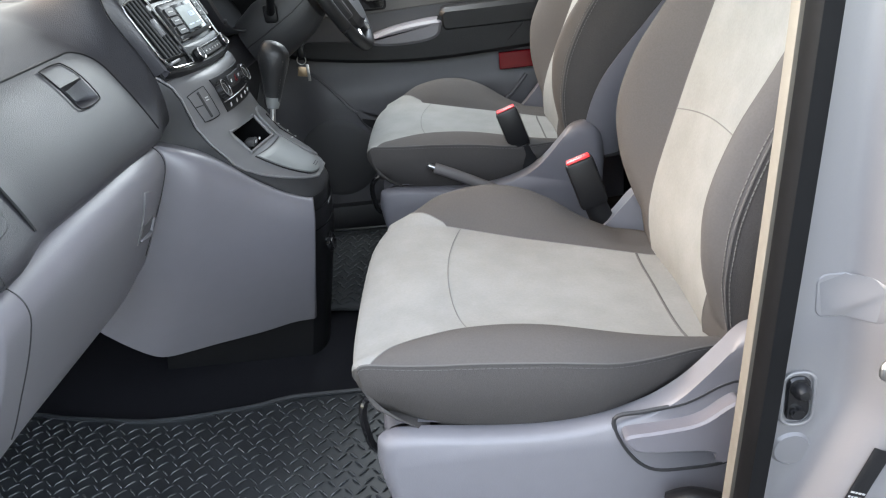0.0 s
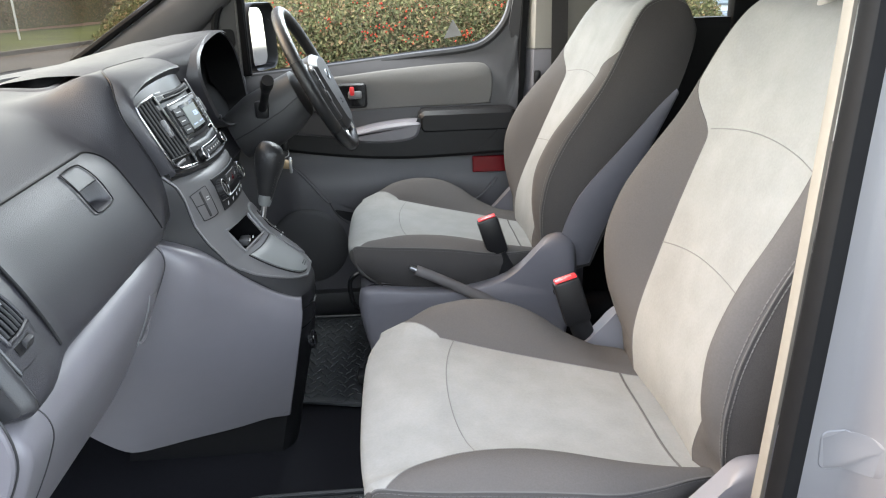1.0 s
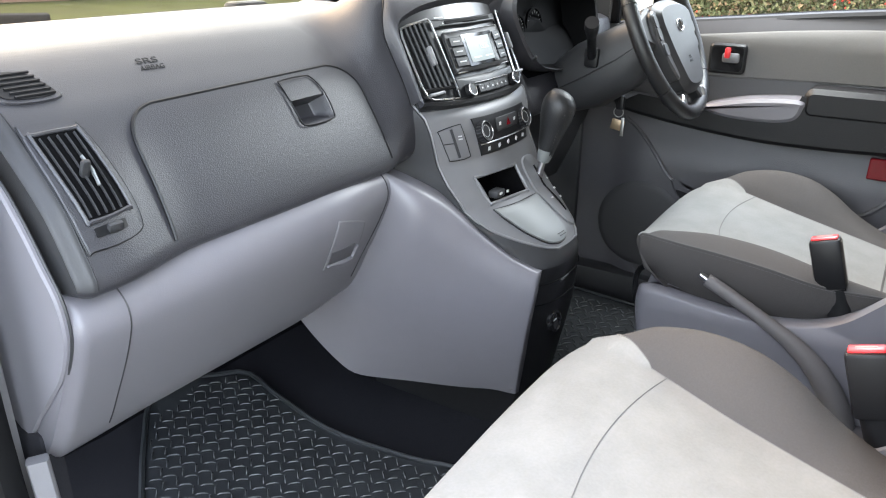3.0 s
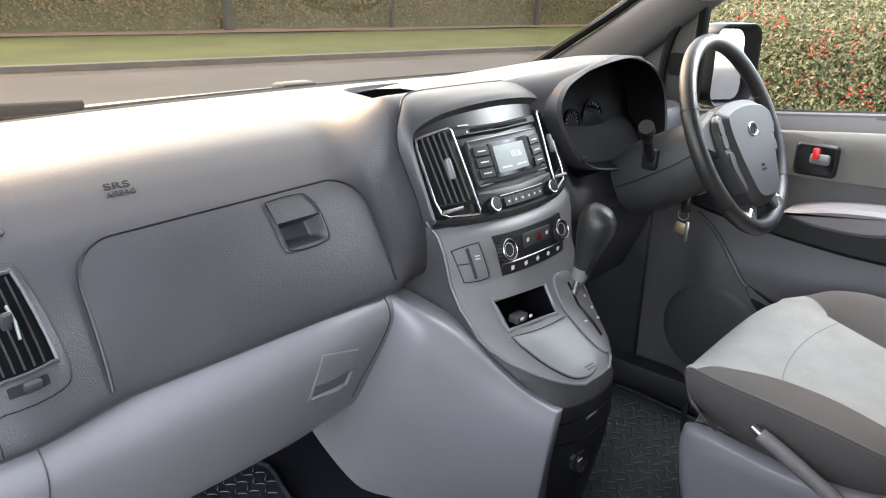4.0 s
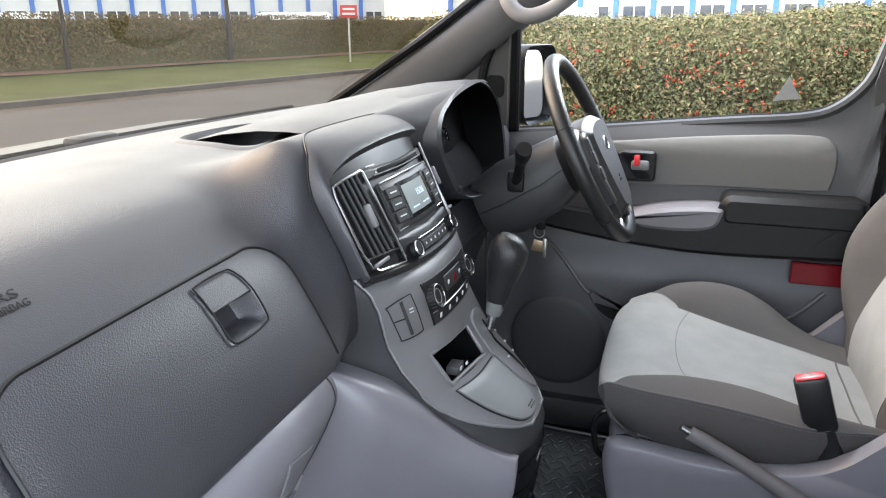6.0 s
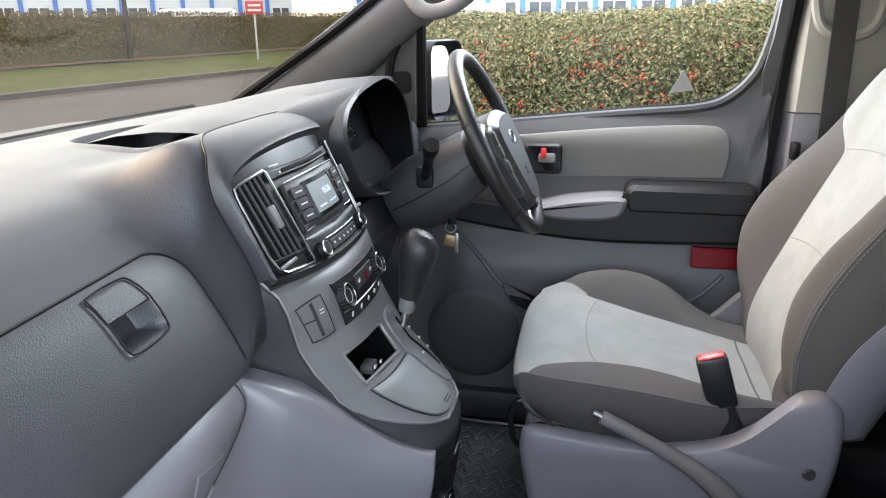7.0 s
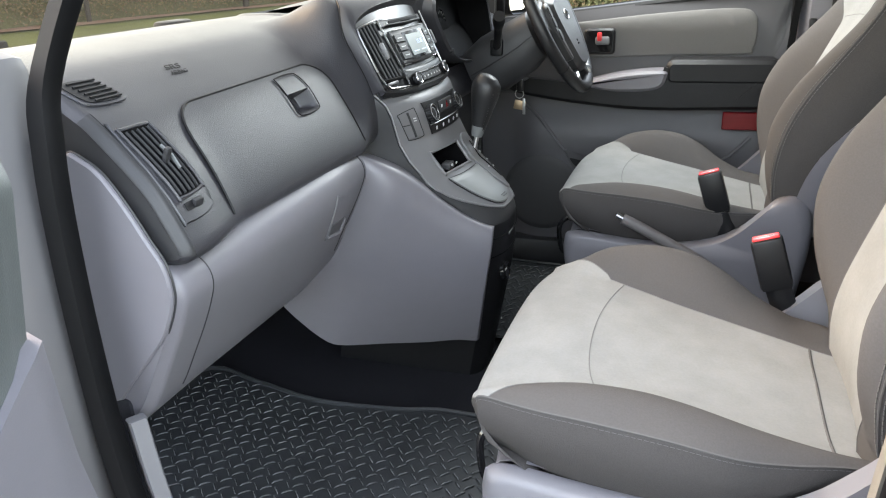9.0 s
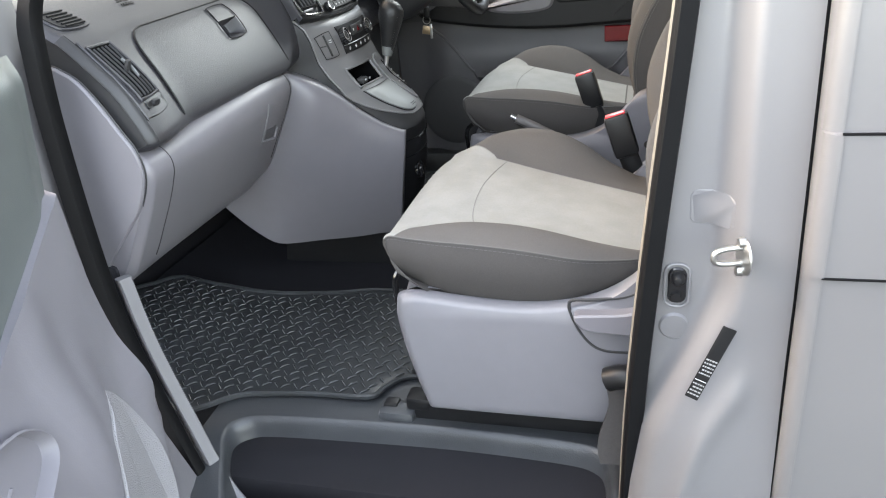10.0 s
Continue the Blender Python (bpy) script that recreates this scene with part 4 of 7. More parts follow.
def lid_pt(y, k, w=0.0012):
    """Rounds the lid's two upper corners."""
    s = (k - KT) / (KB - KT)
    h = s * 0.165
    k -= 1.5 * (y - lid_y0) / (lid_y1 - lid_y0) * (1 - s)
    a, b = lid_y0 - 0.006 * s, lid_y1 + 0.012 * s
    if h < lid_r:
        c = lid_r - math.sqrt(max(0, lid_r ** 2 - (lid_r - h) ** 2))
        t = (y - lid_y0) / (lid_y1 - lid_y0)
        y = (a + c) + t * (b - a - 2 * c)
    else:
        t = (y - lid_y0) / (lid_y1 - lid_y0)
        y = a + t * (b - a)
    return dash_at(y, k, w + 0.003 * math.sin(math.pi * s))


lys = sorted(set(steps(lid_y0, lid_y1, 24) + [hy0, hy1]))
lks = sorted(set([KT + 0.05 + (KB - KT) * (i / 32) ** 2 * 0.998 for i in range(33)] + [hk0, hk1, hk2]))
lid = part("glovebox_lid", grid(lid_pt, lys, lks, skip=lambda y, k: hy0 < y < hy1 and hk0 < k < hk2), M_DASH, dash, "dark grey glovebox lid")
part("lid_gap", tube([lid_pt(lid_y0, k, 0.0006) for k in lks[:0:-1]] + [lid_pt(y, lks[0], 0.0006) for y in lys] + [lid_pt(lid_y1, k, 0.0006) for k in lks[1:]], 0.0024, 6), M_BLACK, lid)


def pull_pt(y, k):
    s = (k - hk0) / (hk2 - hk0)
    t = min((y - hy0), (hy1 - y), 0.010) / 0.010
    depth = 0.0
    if s > 0.50:
        depth = -0.028 * ease((s - 0.50) / 0.02) * (1 - ease((s - 0.76) / 0.24)) * ease(t)
    return lid_pt(y, k, 0.0012 + 0.001 * (1 if 0.02 < s < 0.50 else 0) + depth)


HM = hk0 + 0.51 * (hk2 - hk0)
part("lid_pull", grid(pull_pt, steps(hy0, hy1, 20), sorted(set(steps(HM, hk2, 18) + [hk0 + 0.525 * (hk2 - hk0)]))), M_DASH, lid, "dark recessed pull")
part("pull_flap", grid(pull_pt, steps(hy0, hy1, 20), sorted(set(steps(hk0, HM, 10) + [hk0 + 0.495 * (hk2 - hk0)]))), M_DASH, lid, "hinged flap of the pull")
part("pull_rim", tube([lid_pt(y, k, 0.004) for y, k in [(p.x, p.y) for p in spline([(hy0, hk0 + 1.2, 0), (hy0 + 0.010, hk0, 0), (hy1 - 0.010, hk0, 0), (hy1, hk0 + 1.2, 0), (hy1, hk2 - 1.4, 0), (hy1 - 0.012, hk2, 0), (hy0 + 0.012, hk2, 0), (hy0, hk2 - 1.4, 0)], 4, True)]], 0.0012, 6, True), M_BLACK, lid)
# raised letters over the lid
for word, size, z, wide in (("SRS", 0.0125, 1.2765, 1.75), ("AIRBAG", 0.0100, 1.2695, 1.05)):
    tm = Matrix.Translation(dash_at(0.392, k_at(z), 0.0012)) @ basis((0, 1, 0), (-0.55, 0, 0.6))
    text(word, size, tm @ Matrix.Diagonal((wide, 1, 1, 1)), M_PRINT, dash)

# side vent at the end of the dash
def vent_pt(u, v, w):
    """u across the vent, v down the profile."""
    return dash_at(u, 46.0 + 17.0 * v, w)


vo = [(p.x, p.y) for p in spline([(0.180, 0.03, 0), (0.190, -0.02, 0), (0.236, -0.01, 0), (0.248, 0.10, 0), (0.258, 0.55, 0), (0.260, 0.88, 0), (0.246, 0.99, 0), (0.190, 1.0, 0), (0.180, 0.93, 0)], 4, True)]
vent = part("side_vent", plate(vo, lambda u, v, w: vent_pt(u, v, w), 0.003, 0.002), M_DASH, dash, "side air vent in its housing")
part("housing_gap", tube([vent_pt(u, v, 0.0008) for u, v in vo], 0.0012, 6, True), M_BLACK, vent)
vw = [(p.x, p.y) for p in spline([(0.186, 0.12, 0), (0.191, 0.085, 0), (0.234, 0.09, 0), (0.241, 0.14, 0), (0.249, 0.72, 0), (0.244, 0.770, 0), (0.197, 0.780, 0), (0.191, 0.74, 0)], 4, True)]
part("vent_well", plate(vw, lambda u, v, w: vent_pt(u, v, 0.0032 + w), 0.001), M_DIAL, vent)
part("vent_rim", tube([vent_pt(u, v, 0.005) for u, v in vw], 0.0024, 6, True), M_DASH, vent)
for i in range(5):
    u0 = 0.1930 + i * 0.0098
    part("slat", tube([vent_pt(u0 + 0.006 * v, v, 0.0045) for v in steps(0.13, 0.75, 12)], 0.0032, 6, squash=0.3), M_DARK, vent)
part("vent_tab", rbox(vent_pt(0.216, 0.45, 0.006), (0.008, 0.011, 0.034), 0.004, pose(0, 0, 0, 0, 25, 0)), M_DARK, vent)
part("vent_tab_edge", tube([vent_pt(0.2215, 0.34, 0.010), vent_pt(0.223, 0.45, 0.012), vent_pt(0.2215, 0.56, 0.010)], 0.0026, 8, squash=0.6), M_LID, vent)
part("vent_dial_well", plate(rrect(0.196, 0.83, 0.236, 0.91, 0.004, 3), lambda u, v, w: vent_pt(u, v, 0.0032 + w), 0.001), M_BLACK, vent)
part("vent_dial", rbox(vent_pt(0.219, 0.87, 0.005), (0.008, 0.018, 0.012), 0.003, pose(0, 0, 0, 0, 20, 0)), M_DARK, vent)
# dark end trim beside the vent
part("end_trim", thick(grid(lambda y, k: dash_at(y, k, 0.0014), steps(0.159, 0.1765, 7), [k for k in ks if 42 <= k <= 73]), 0.001), M_DARK, dash, "dark trim at the dash end")
part("trim_gap", tube([dash_at(0.177, k, 0.001) for k in ks if 42 <= k <= 73], 0.0010, 5), M_BLACK, dash)
# demister slot near the windscreen end
do_ = [(p.x, p.y) for p in spline([(0.176, 35.0, 0), (0.20, 34.2, 0), (0.232, 35.0, 0), (0.250, 38.5, 0), (0.252, 40.5, 0), (0.225, 41.0, 0), (0.190, 40.4, 0), (0.178, 38.0, 0)], 4, True)]
dm = part("demister", plate(do_, lambda u, v, w: dash_at(u, v, w), 0.003, 0.0015), M_DASH, dash, "side window demister")
part("demister_well", plate([(0.214 + (u - 0.214) * 0.84, 37.8 + (v - 37.8) * 0.8) for u, v in do_], lambda u, v, w: dash_at(u, v, 0.0032 + w), 0.001), M_BLACK, dm)
for i in range(6):
    k = 35.6 + 0.85 * i
    part("slat", tube([dash_at(0.190 + 0.002 * i, k, 0.005), dash_at(0.236 + 0.002 * i, k, 0.005)], 0.0016, 6), M_BLACK, dm)

# dished tray behind the windscreen
trings = []
for s, dz in ((1.16, -0.001), (1.08, 0.003), (1.0, 0.004), (0.96, 0.0), (0.93, -0.014), (0.88, -0.040), (0.5, -0.050), (0.1, -0.050)):
    ring = []
    for p in tray:
        x, y = tc.x + (p.x - tc.x) * s, tc.y + (p.y - tc.y) * s
        ring.append(Vector((x, y, dash_z(x, y) + dz)))
    trings.append(ring)
part("tray", loft(trings, (False, True)), M_DASH, dash, "dished tray on the dash top")

# lower bolster in light grey
LOW = [(-0.50, 1.066), (-0.478, 1.064), (-0.458, 1.055), (-0.445, 1.040), (-0.442, 1.020), (-0.450, 0.995), (-0.466, 0.960), (-0.490, 0.915), (-0.518, 0.866), (-0.545, 0.834), (-0.575, 0.822), (-0.66, 0.82), (-0.75, 0.83)]
LS = spline([Vector((x, 0, z)) for x, z in LOW], 4)


def low_at(y, k, w=0.0):
    k = min(max(k, 0), len(LS) - 1.001)
    i = int(k)
    p = LS[i].lerp(LS[i + 1], k - i)
    d = (LS[min(i + 2, len(LS) - 1)] - LS[max(i - 1, 0)]).normalized()
    nrm = Vector((-d.z, 0, d.x))
    dz = 0.006 * ease((0.35 - y) / 0.2) + 0.012 * ease((y - 0.45) / 0.25)
    dx = 0.004 * ease((0.30 - y) / 0.15) - 0.019 * ease((y - 0.57) / 0.19)
    dz += 0.014 * math.sin(math.pi * min(1, max(0, (y - 0.22) / 0.51))) * (1 - ease((k - 6) / 18))
    roll = -0.012 * ease((0.165 - y) / 0.018) ** 2
    return Vector((p.x + dx, y, p.z + dz * (1 if k < 28 else 1 - ease((k - 28) / 10)))) + nrm * (w + roll)


lks2 = [float(k) for k in range(len(LS))]
lower = part("lower_bolster", grid(low_at, steps(0.146, 0.17, 5) + steps(0.18, 0.734, 40), lks2), M_LILAC, dash, "light grey padded lower dash")
part("bolster_seam", tube([low_at(0.215, k, 0.0004) for k in lks2[2:34]], 0.0010, 6), M_DARK, lower)
part("bolster_seam", tube([low_at(0.722 - 0.016 * ease((k - 14) / 20), k, 0.0004) for k in lks2[2:33]], 0.0012, 6), M_DARK, lower)
part("end_face", loft([[low_at(0.147, k) for k in lks2[:42]] + [Vector((-0.66, 0.15, 0.90)), Vector((-0.60, 0.15, 1.04))], [low_at(0.150, k) + Vector((-0.003, 0, 0)) for k in lks2[:42]] + [Vector((-0.66, 0.152, 0.90)), Vector((-0.60, 0.152, 1.04))]]), M_LILAC, lower)
# kidney shaped cover in the dash end
kid = spline([(-0.569, 0, 1.208), (-0.543, 0, 1.202), (-0.518, 0, 1.184), (-0.491, 0, 1.146), (-0.468, 0, 1.105), (-0.452, 0, 1.077), (-0.446, 0, 1.045), (-0.451, 0, 1.016), (-0.471, 0, 0.976), (-0.497, 0, 0.945), (-0.540, 0, 0.897), (-0.574, 0, 0.863), (-0.615, 0, 0.90), (-0.62, 0, 1.05), (-0.60, 0, 1.16)], 3, True)
part("end_cover", plate([(p.x, p.z) for p in kid], lambda u, v, w: (u, 0.150 - w - 0.0, v), 0.008, 0.0025), M_LILAC, dash, "light grey fuse cover on the dash end")
part("end_cover_gap", tube([(p.x, 0.1495, p.z) for p in kid], 0.002, 6, True), M_DARK, dash)
# storage latch in the bolster
lo = [(p.x, p.y) for p in spline([(0.574, 16.6, 0), (0.584, 16.0, 0), (0.646, 19.4, 0), (0.657, 20.6, 0), (0.666, 25.8, 0), (0.658, 27.2, 0), (0.582, 25.6, 0), (0.571, 24.6, 0)], 4, True)]
lat = part("bolster_latch", plate(lo, lambda u, v, w: low_at(u, v, w), 0.0020, 0.0012), M_LILAC, lower, "flush latch in the lower dash")
part("latch_gap", tube([low_at(u, v, 0.0008) for u, v in lo], 0.0011, 6, True), M_DOORTRIM, lat)
# flat dark plate: the finger pocket's shade is painted on, not recessed
part("latch_pocket_shade", plate([(0.572, 22.4), (0.610, 23.3), (0.646, 23.9), (0.652, 26.3), (0.646, 26.8), (0.584, 25.3), (0.574, 24.6)], lambda u, v, w: low_at(u, v, 0.0021 + w), 0.0008), M_DOORLOW, lat, "finger pocket, its shade painted dark grey")
part("latch_lip", tube([low_at(u, v, 0.004) for u, v in ((0.574, 24.9), (0.60, 25.6), (0.63, 26.4), (0.652, 26.6), (0.656, 24.6))], [0.002, 0.004, 0.005, 0.0045, 0.002], 8), M_LILAC, lat)

# light grey side panel of the console
TOPE = spline([(-0.500, 0.731, 1.074), (-0.468, 0.746, 1.062), (-0.436, 0.766, 1.044), (-0.410, 0.790, 1.022), (-0.383, 0.817, 0.991), (-0.350, 0.845, 0.950), (-0.308, 0.868, 0.912), (-0.275, 0.886, 0.889), (-0.256, 0.897, 0.878)], 5)
BOTE = spline([(-0.85, 0.760, 0.78), (-0.742, 0.772, 0.685), (-0.66, 0.785, 0.628), (-0.593, 0.805, 0.600), (-0.50, 0.850, 0.592), (-0.42, 0.893, 0.584), (-0.36, 0.925, 0.582), (-0.325, 0.940, 0.577), (-0.312, 0.945, 0.576)], 5)


def side_pt(u, v):
    """u along the panel, v from the rolled top edge down."""
    k = u * (len(TOPE) - 1)
    i = min(int(k), len(TOPE) - 2)
    t, b = TOPE[i].lerp(TOPE[i + 1], k - i), BOTE[i].lerp(BOTE[i + 1], k - i)
    out = Vector((1.0, -0.10, 0.0)).lerp(Vector((0.55, -0.83, 0.0)), ease(u / 0.45)).normalized()
    if v < 0.0:
        return t + Vector((-0.012, 0.035, -0.004)) * -v
    p = t.lerp(b, v)
    e = max(0.0, -0.565 - p.x)
    p = p + Vector((0.15 * e, -0.12 * e, 0))
    q = 1 - min(v / (0.15 + 0.06 * u), 1)
    roll = math.sqrt(1 - q * q) * (0.050 - 0.026 * u) * (1 - v) ** 0.8
    lap = 0.020 * (1 - u) ** 1.4 * math.sin(math.pi * v ** 0.8)
    r = max(0.0, (u - 0.955) / 0.045)
    rear_ = math.sqrt(max(0.0, 1 - r * r))
    kb = 3 + v / 0.5 * 30 if v < 0.5 else 33 + (v - 0.5) / 0.5 * (len(LS) - 34.1)
    edge = low_at(0.731, kb, -0.0005)
    return edge.lerp(p + (out * roll + Vector((0.75, -0.66, 0.0)) * lap + Vector((0.1, -0.99, 0)) * 0.012 * math.sin(math.pi * v)) * rear_ + Vector((0.0, 0.012, 0.0)) * (1 - rear_), ease(u / 0.34))


part("console_side", grid(side_pt, steps(0, 0.95, 42) + [0.955 + 0.045 * math.sin(math.pi / 2 * i / 8) for i in range(1, 9)], [-1, -0.5] + [0.23 * (1 - math.cos(math.pi / 2 * i / 14)) for i in range(15)] + steps(0.26, 1, 22)), M_LILAC, dash, "light grey console side panel")
part("side_clip", turned([(0.0001, 0.004), (0.006, 0.003), (0.008, 0)], (-0.322, 0.938, 0.592), (0.1, -1, 0), 12), M_SILVER, dash)

# ---- centre stack and console ----
YC = 0.997
CW = [(0.46, 0.070), (0.60, 0.078), (0.75, 0.096), (0.84, 0.106), (0.885, 0.112), (0.905, 0.118), (0.925, 0.128), (0.95, 0.143), (0.985, 0.160), (1.03, 0.172), (1.065, 0.176), (1.17, 0.190), (1.25, 0.192)]
CX = [(0.46, -0.315), (0.60, -0.285), (0.75, -0.250), (0.84, -0.240), (0.885, -0.238), (0.905, -0.246), (0.925, -0.262), (0.95, -0.292), (0.985, -0.335), (1.03, -0.366), (1.065, -0.384), (1.12, -0.394), (1.145, -0.404), (1.17, -0.432), (1.25, -0.47)]
CD = [(0.46, 0.03), (0.84, 0.03), (0.90, 0.060), (0.95, 0.055), (1.0, 0.045), (1.17, 0.045)]


CY = [(0.46, 0.045), (0.58, 0.040), (0.75, 0.014), (0.86, 0.0), (1.3, 0.0)]


def cons(y, z, w=0.0):
    """The console's rear face: y over the face in halves of its width, -1 to 1."""
    hw = lerp(CW, z)
    x = lerp(CX, z) - lerp(CD, z) * abs(y) ** 2.6
    return Vector((x + w * 0.85, YC + lerp(CY, z) + y * hw, z + w * 0.5))


def cons_full(s, z):
    if -1 <= s <= 1:
        return cons(s, z)
    e = cons(math.copysign(1, s), z)
    k = abs(s) - 1
    flare = 0.0
    if z > 0.86:
        flare = 0.03 * min(1, k * 1.2) * ease((z - 0.86) / 0.08)
    return Vector((e.x - k * 0.14, e.y + math.copysign(flare if s < 0 else flare * 0.4, s), z))


console = thing("centre_console", (-0.3, YC, 0.46), "dark grey centre console with silver-grey fascia", "centre console")
zc = sorted(set(steps(0.875, 1.166, 40)))
part("console_base", grid(cons_full, [-3.5, -2.4, -2.0, -1.7, -1.5, -1.35, -1.2, -1.1] + steps(-1, 1, 24) + [1.1, 1.2, 1.35, 1.5, 2.0, 3.0], sorted(set(steps(0.46, 0.86, 8) + [0.868, 0.8752]))), M_BLACK, console, "black console foot")
CUBZ0, CUBZ1, CUB_A, CUB_B = 0.990, 1.036, -0.70, 0.02
zcb = sorted(set(zc + [CUBZ0, CUBZ1]))
cus = sorted(set([-3.5, -2.4, -2.0, -1.7, -1.5, -1.35, -1.2, -1.1] + steps(-1, 1, 24) + [CUB_A * 0.985, CUB_B * 0.985] + [1.1, 1.2, 1.35, 1.5, 2.0, 3.0]))
part("console_body", grid(cons_full, cus, zcb, skip=lambda u, z: CUB_A * 0.985 < u < CUB_B * 0.985 and CUBZ0 < z < CUBZ1), M_DARK, console, "dark console body")
# satin fascia plate over the body
def fas(u, z, w=0.0):
    return cons(u * 0.985, z, 0.003 + w)


FZ = sorted(set(steps(0.905, 1.166, 46)))


def fas_w(z):
    return 1.0 if z > 0.965 else math.sqrt(max(0.02, 1 - ((0.965 - z) / 0.064) ** 2)) * 0.98


fus = sorted(set(steps(-1, 1, 40) + [CUB_A, CUB_B]))
fzs = sorted(set(FZ + [CUBZ0, CUBZ1]))
fascia = part("fascia_plate", grid(lambda u, z: fas(u * fas_w(z), z), fus, fzs, skip=lambda u, z: CUB_A < u < CUB_B and CUBZ0 < z < CUBZ1), M_SILVER, console, "satin silver-grey fascia")
part("fascia_edge", tube([fas(-fas_w(z), z, 0.000) for z in fzs[::-1]] + [fas(fas_w(z), z, 0.000) for z in fzs], 0.0026, 8), M_SILVER, fascia)
# open cubby
cub = [fas(u, z, 0.0) for u, z in ((CUB_A, CUBZ0), (CUB_B, CUBZ0), (CUB_B, CUBZ1), (CUB_A, CUBZ1))]
rim = []
for a, b in zip(cub, cub[1:] + cub[:1]):
    rim += [a.lerp(b, t) for t in (0, 0.25, 0.5, 0.75)]
deep = [p + Vector((-0.06, 0.0, -0.025)) for p in rim]
part("cubby", loft([rim, deep], (False, True)), M_DIAL, console, "black open cubby")
part("cubby_rim", tube(rim, 0.0035, 8, True), M_SILVER, console)
part("cubby_switch", rbox(cub[0].lerp(cub[1], 0.28) + Vector((-0.010, 0, 0.012)), (0.02, 0.03, 0.014), 0.003), M_DARK, console)
part("switch_mark", rbox(cub[0].lerp(cub[1], 0.25) + Vector((0.0012, 0, 0.014)), (0.002, 0.008, 0.004), 0.0), M_MARK, console)
part("switch_mark", rbox(cub[0].lerp(cub[1], 0.42) + Vector((0.0012, 0, 0.014)), (0.002, 0.006, 0.004), 0.0), M_MARK, console)
# hinged ashtray lid
lidz = [Vector((u, 0.981, 0)) for u in steps(-0.72, 0.09, 8)] + spline([(0.10, 0.972, 0), (0.10, 0.945, 0), (0.04, 0.921, 0), (-0.10, 0.914, 0), (-0.30, 0.913, 0), (-0.50, 0.920, 0), (-0.64, 0.940, 0), (-0.71, 0.968, 0)], 4)
tr = part("drawer_lid", plate([(p.x, p.y) for p in lidz], lambda u, v, w: fas(u, v, 0.0005 + w), 0.005, 0.002), M_LID, console, "satin grey drawer lid")
part("lid_gap", tube([fas(p.x, p.y, 0.0012) for p in lidz], 0.0018, 6, True), M_BLACK, tr)
for i in range(2):
    part("lid_mark", tube([fas(-0.22 + 0.02 * i, 0.925 - 0.004 * i, 0.006), fas(-0.04 + 0.02 * i, 0.925 - 0.004 * i, 0.006)], 0.0009, 6), M_BLACK, tr)
# selector gate and lever
gate = spline([(0.17, 1.035, 0), (0.50, 1.035, 0), (0.62, 1.0, 0), (0.80, 0.95, 0), (0.82, 0.925, 0), (0.55, 0.918, 0), (0.30, 0.93, 0), (0.17, 0.97, 0)], 5, True)
gt = part("selector_gate", plate([(p.x, p.y) for p in gate], lambda u, v, w: fas(u, v, w), 0.004, 0.002), M_SILVER, console, "silver-grey selector gate")
part("gate_slot", plate([(0.37, 1.02), (0.41, 1.02), (0.44, 0.985), (0.53, 0.957), (0.55, 0.940), (0.49, 0.940), (0.45, 0.960), (0.40, 0.985)], lambda u, v, w: fas(u, v, 0.0042 + w), 0.001), M_GLOSS, gt)
for i, z in enumerate((1.005, 0.985, 0.968, 0.953)):
    part("gate_mark", rbox(fas(0.64 + 0.03 * i, z, 0.0048), (0.004, 0.006, 0.002), 0.0, pose(0, 0, 0, 0, 35, 0)), M_MARK, gt)
part("gate_mark", rbox(fas(0.36, 0.965, 0.0048), (0.003, 0.006, 0.002), 0.0), M_MARK, gt)
lever = thing("gear_selector", (-0.348, 1.066, 1.0), "black leather automatic gear selector with silver neck", "gear lever")
LV = Vector((0.036, 0.014, 0.175)).normalized()
b0 = Vector((-0.350, 1.066, 0.985))
part("rod", tube([b0, b0 + LV * 0.06], 0.006, 12), M_CHROME, lever)
knob_c = spline([b0 + LV * 0.056, b0 + LV * 0.075, b0 + LV * 0.110, b0 + LV * 0.145, b0 + LV * 0.172, b0 + LV * 0.188 + Vector((0.003, 0, 0))], 5)
kr = [lerp([(0, 0.0135), (0.2, 0.0175), (0.4, 0.0245), (0.55, 0.0310), (0.66, 0.0332), (0.76, 0.0318), (0.85, 0.0265), (0.92, 0.021), (0.97, 0.012), (1, 0.002)], i / (len(knob_c) - 1)) for i in range(len(knob_c))]
part("leather_grip", tube(knob_c, kr, 22, squash=0.92), M_LEATHER, lever, "black leather grip")
top_c = b0 + LV * 0.159
part("knob_inlay", tube(spline([top_c + Vector((0.026, 0.010, -0.020)), top_c + Vector((0.020, 0.008, 0.004)), top_c + Vector((0.004, 0.004, 0.0185)), top_c + Vector((-0.014, 0.0, 0.0135))], 5), [0.002 + 0.006 * math.sin(math.pi * i / 15) for i in range(16)], 12, squash=0.6), M_GLOSS, lever, "gloss black inlay on the knob")
part("neck", tube([b0 + LV * 0.048, b0 + LV * 0.056, b0 + LV * 0.072], [0.0120, 0.0145, 0.0165], 16), M_LID, lever, "grey collar")
for i in range(14):
    q = b0 + LV * (0.076 + i * 0.0062)
    r_ = 0.018 + 0.0013 * i if i < 11 else 0.0323 - 0.0008 * (i - 11)
    part("stitch", tube([q + Vector((r_ * 0.90, -r_ * 0.30, 0.0)), q + Vector((r_ * 0.72, -r_ * 0.64, 0.003))], 0.0014, 5), M_STITCHLIGHT, lever)

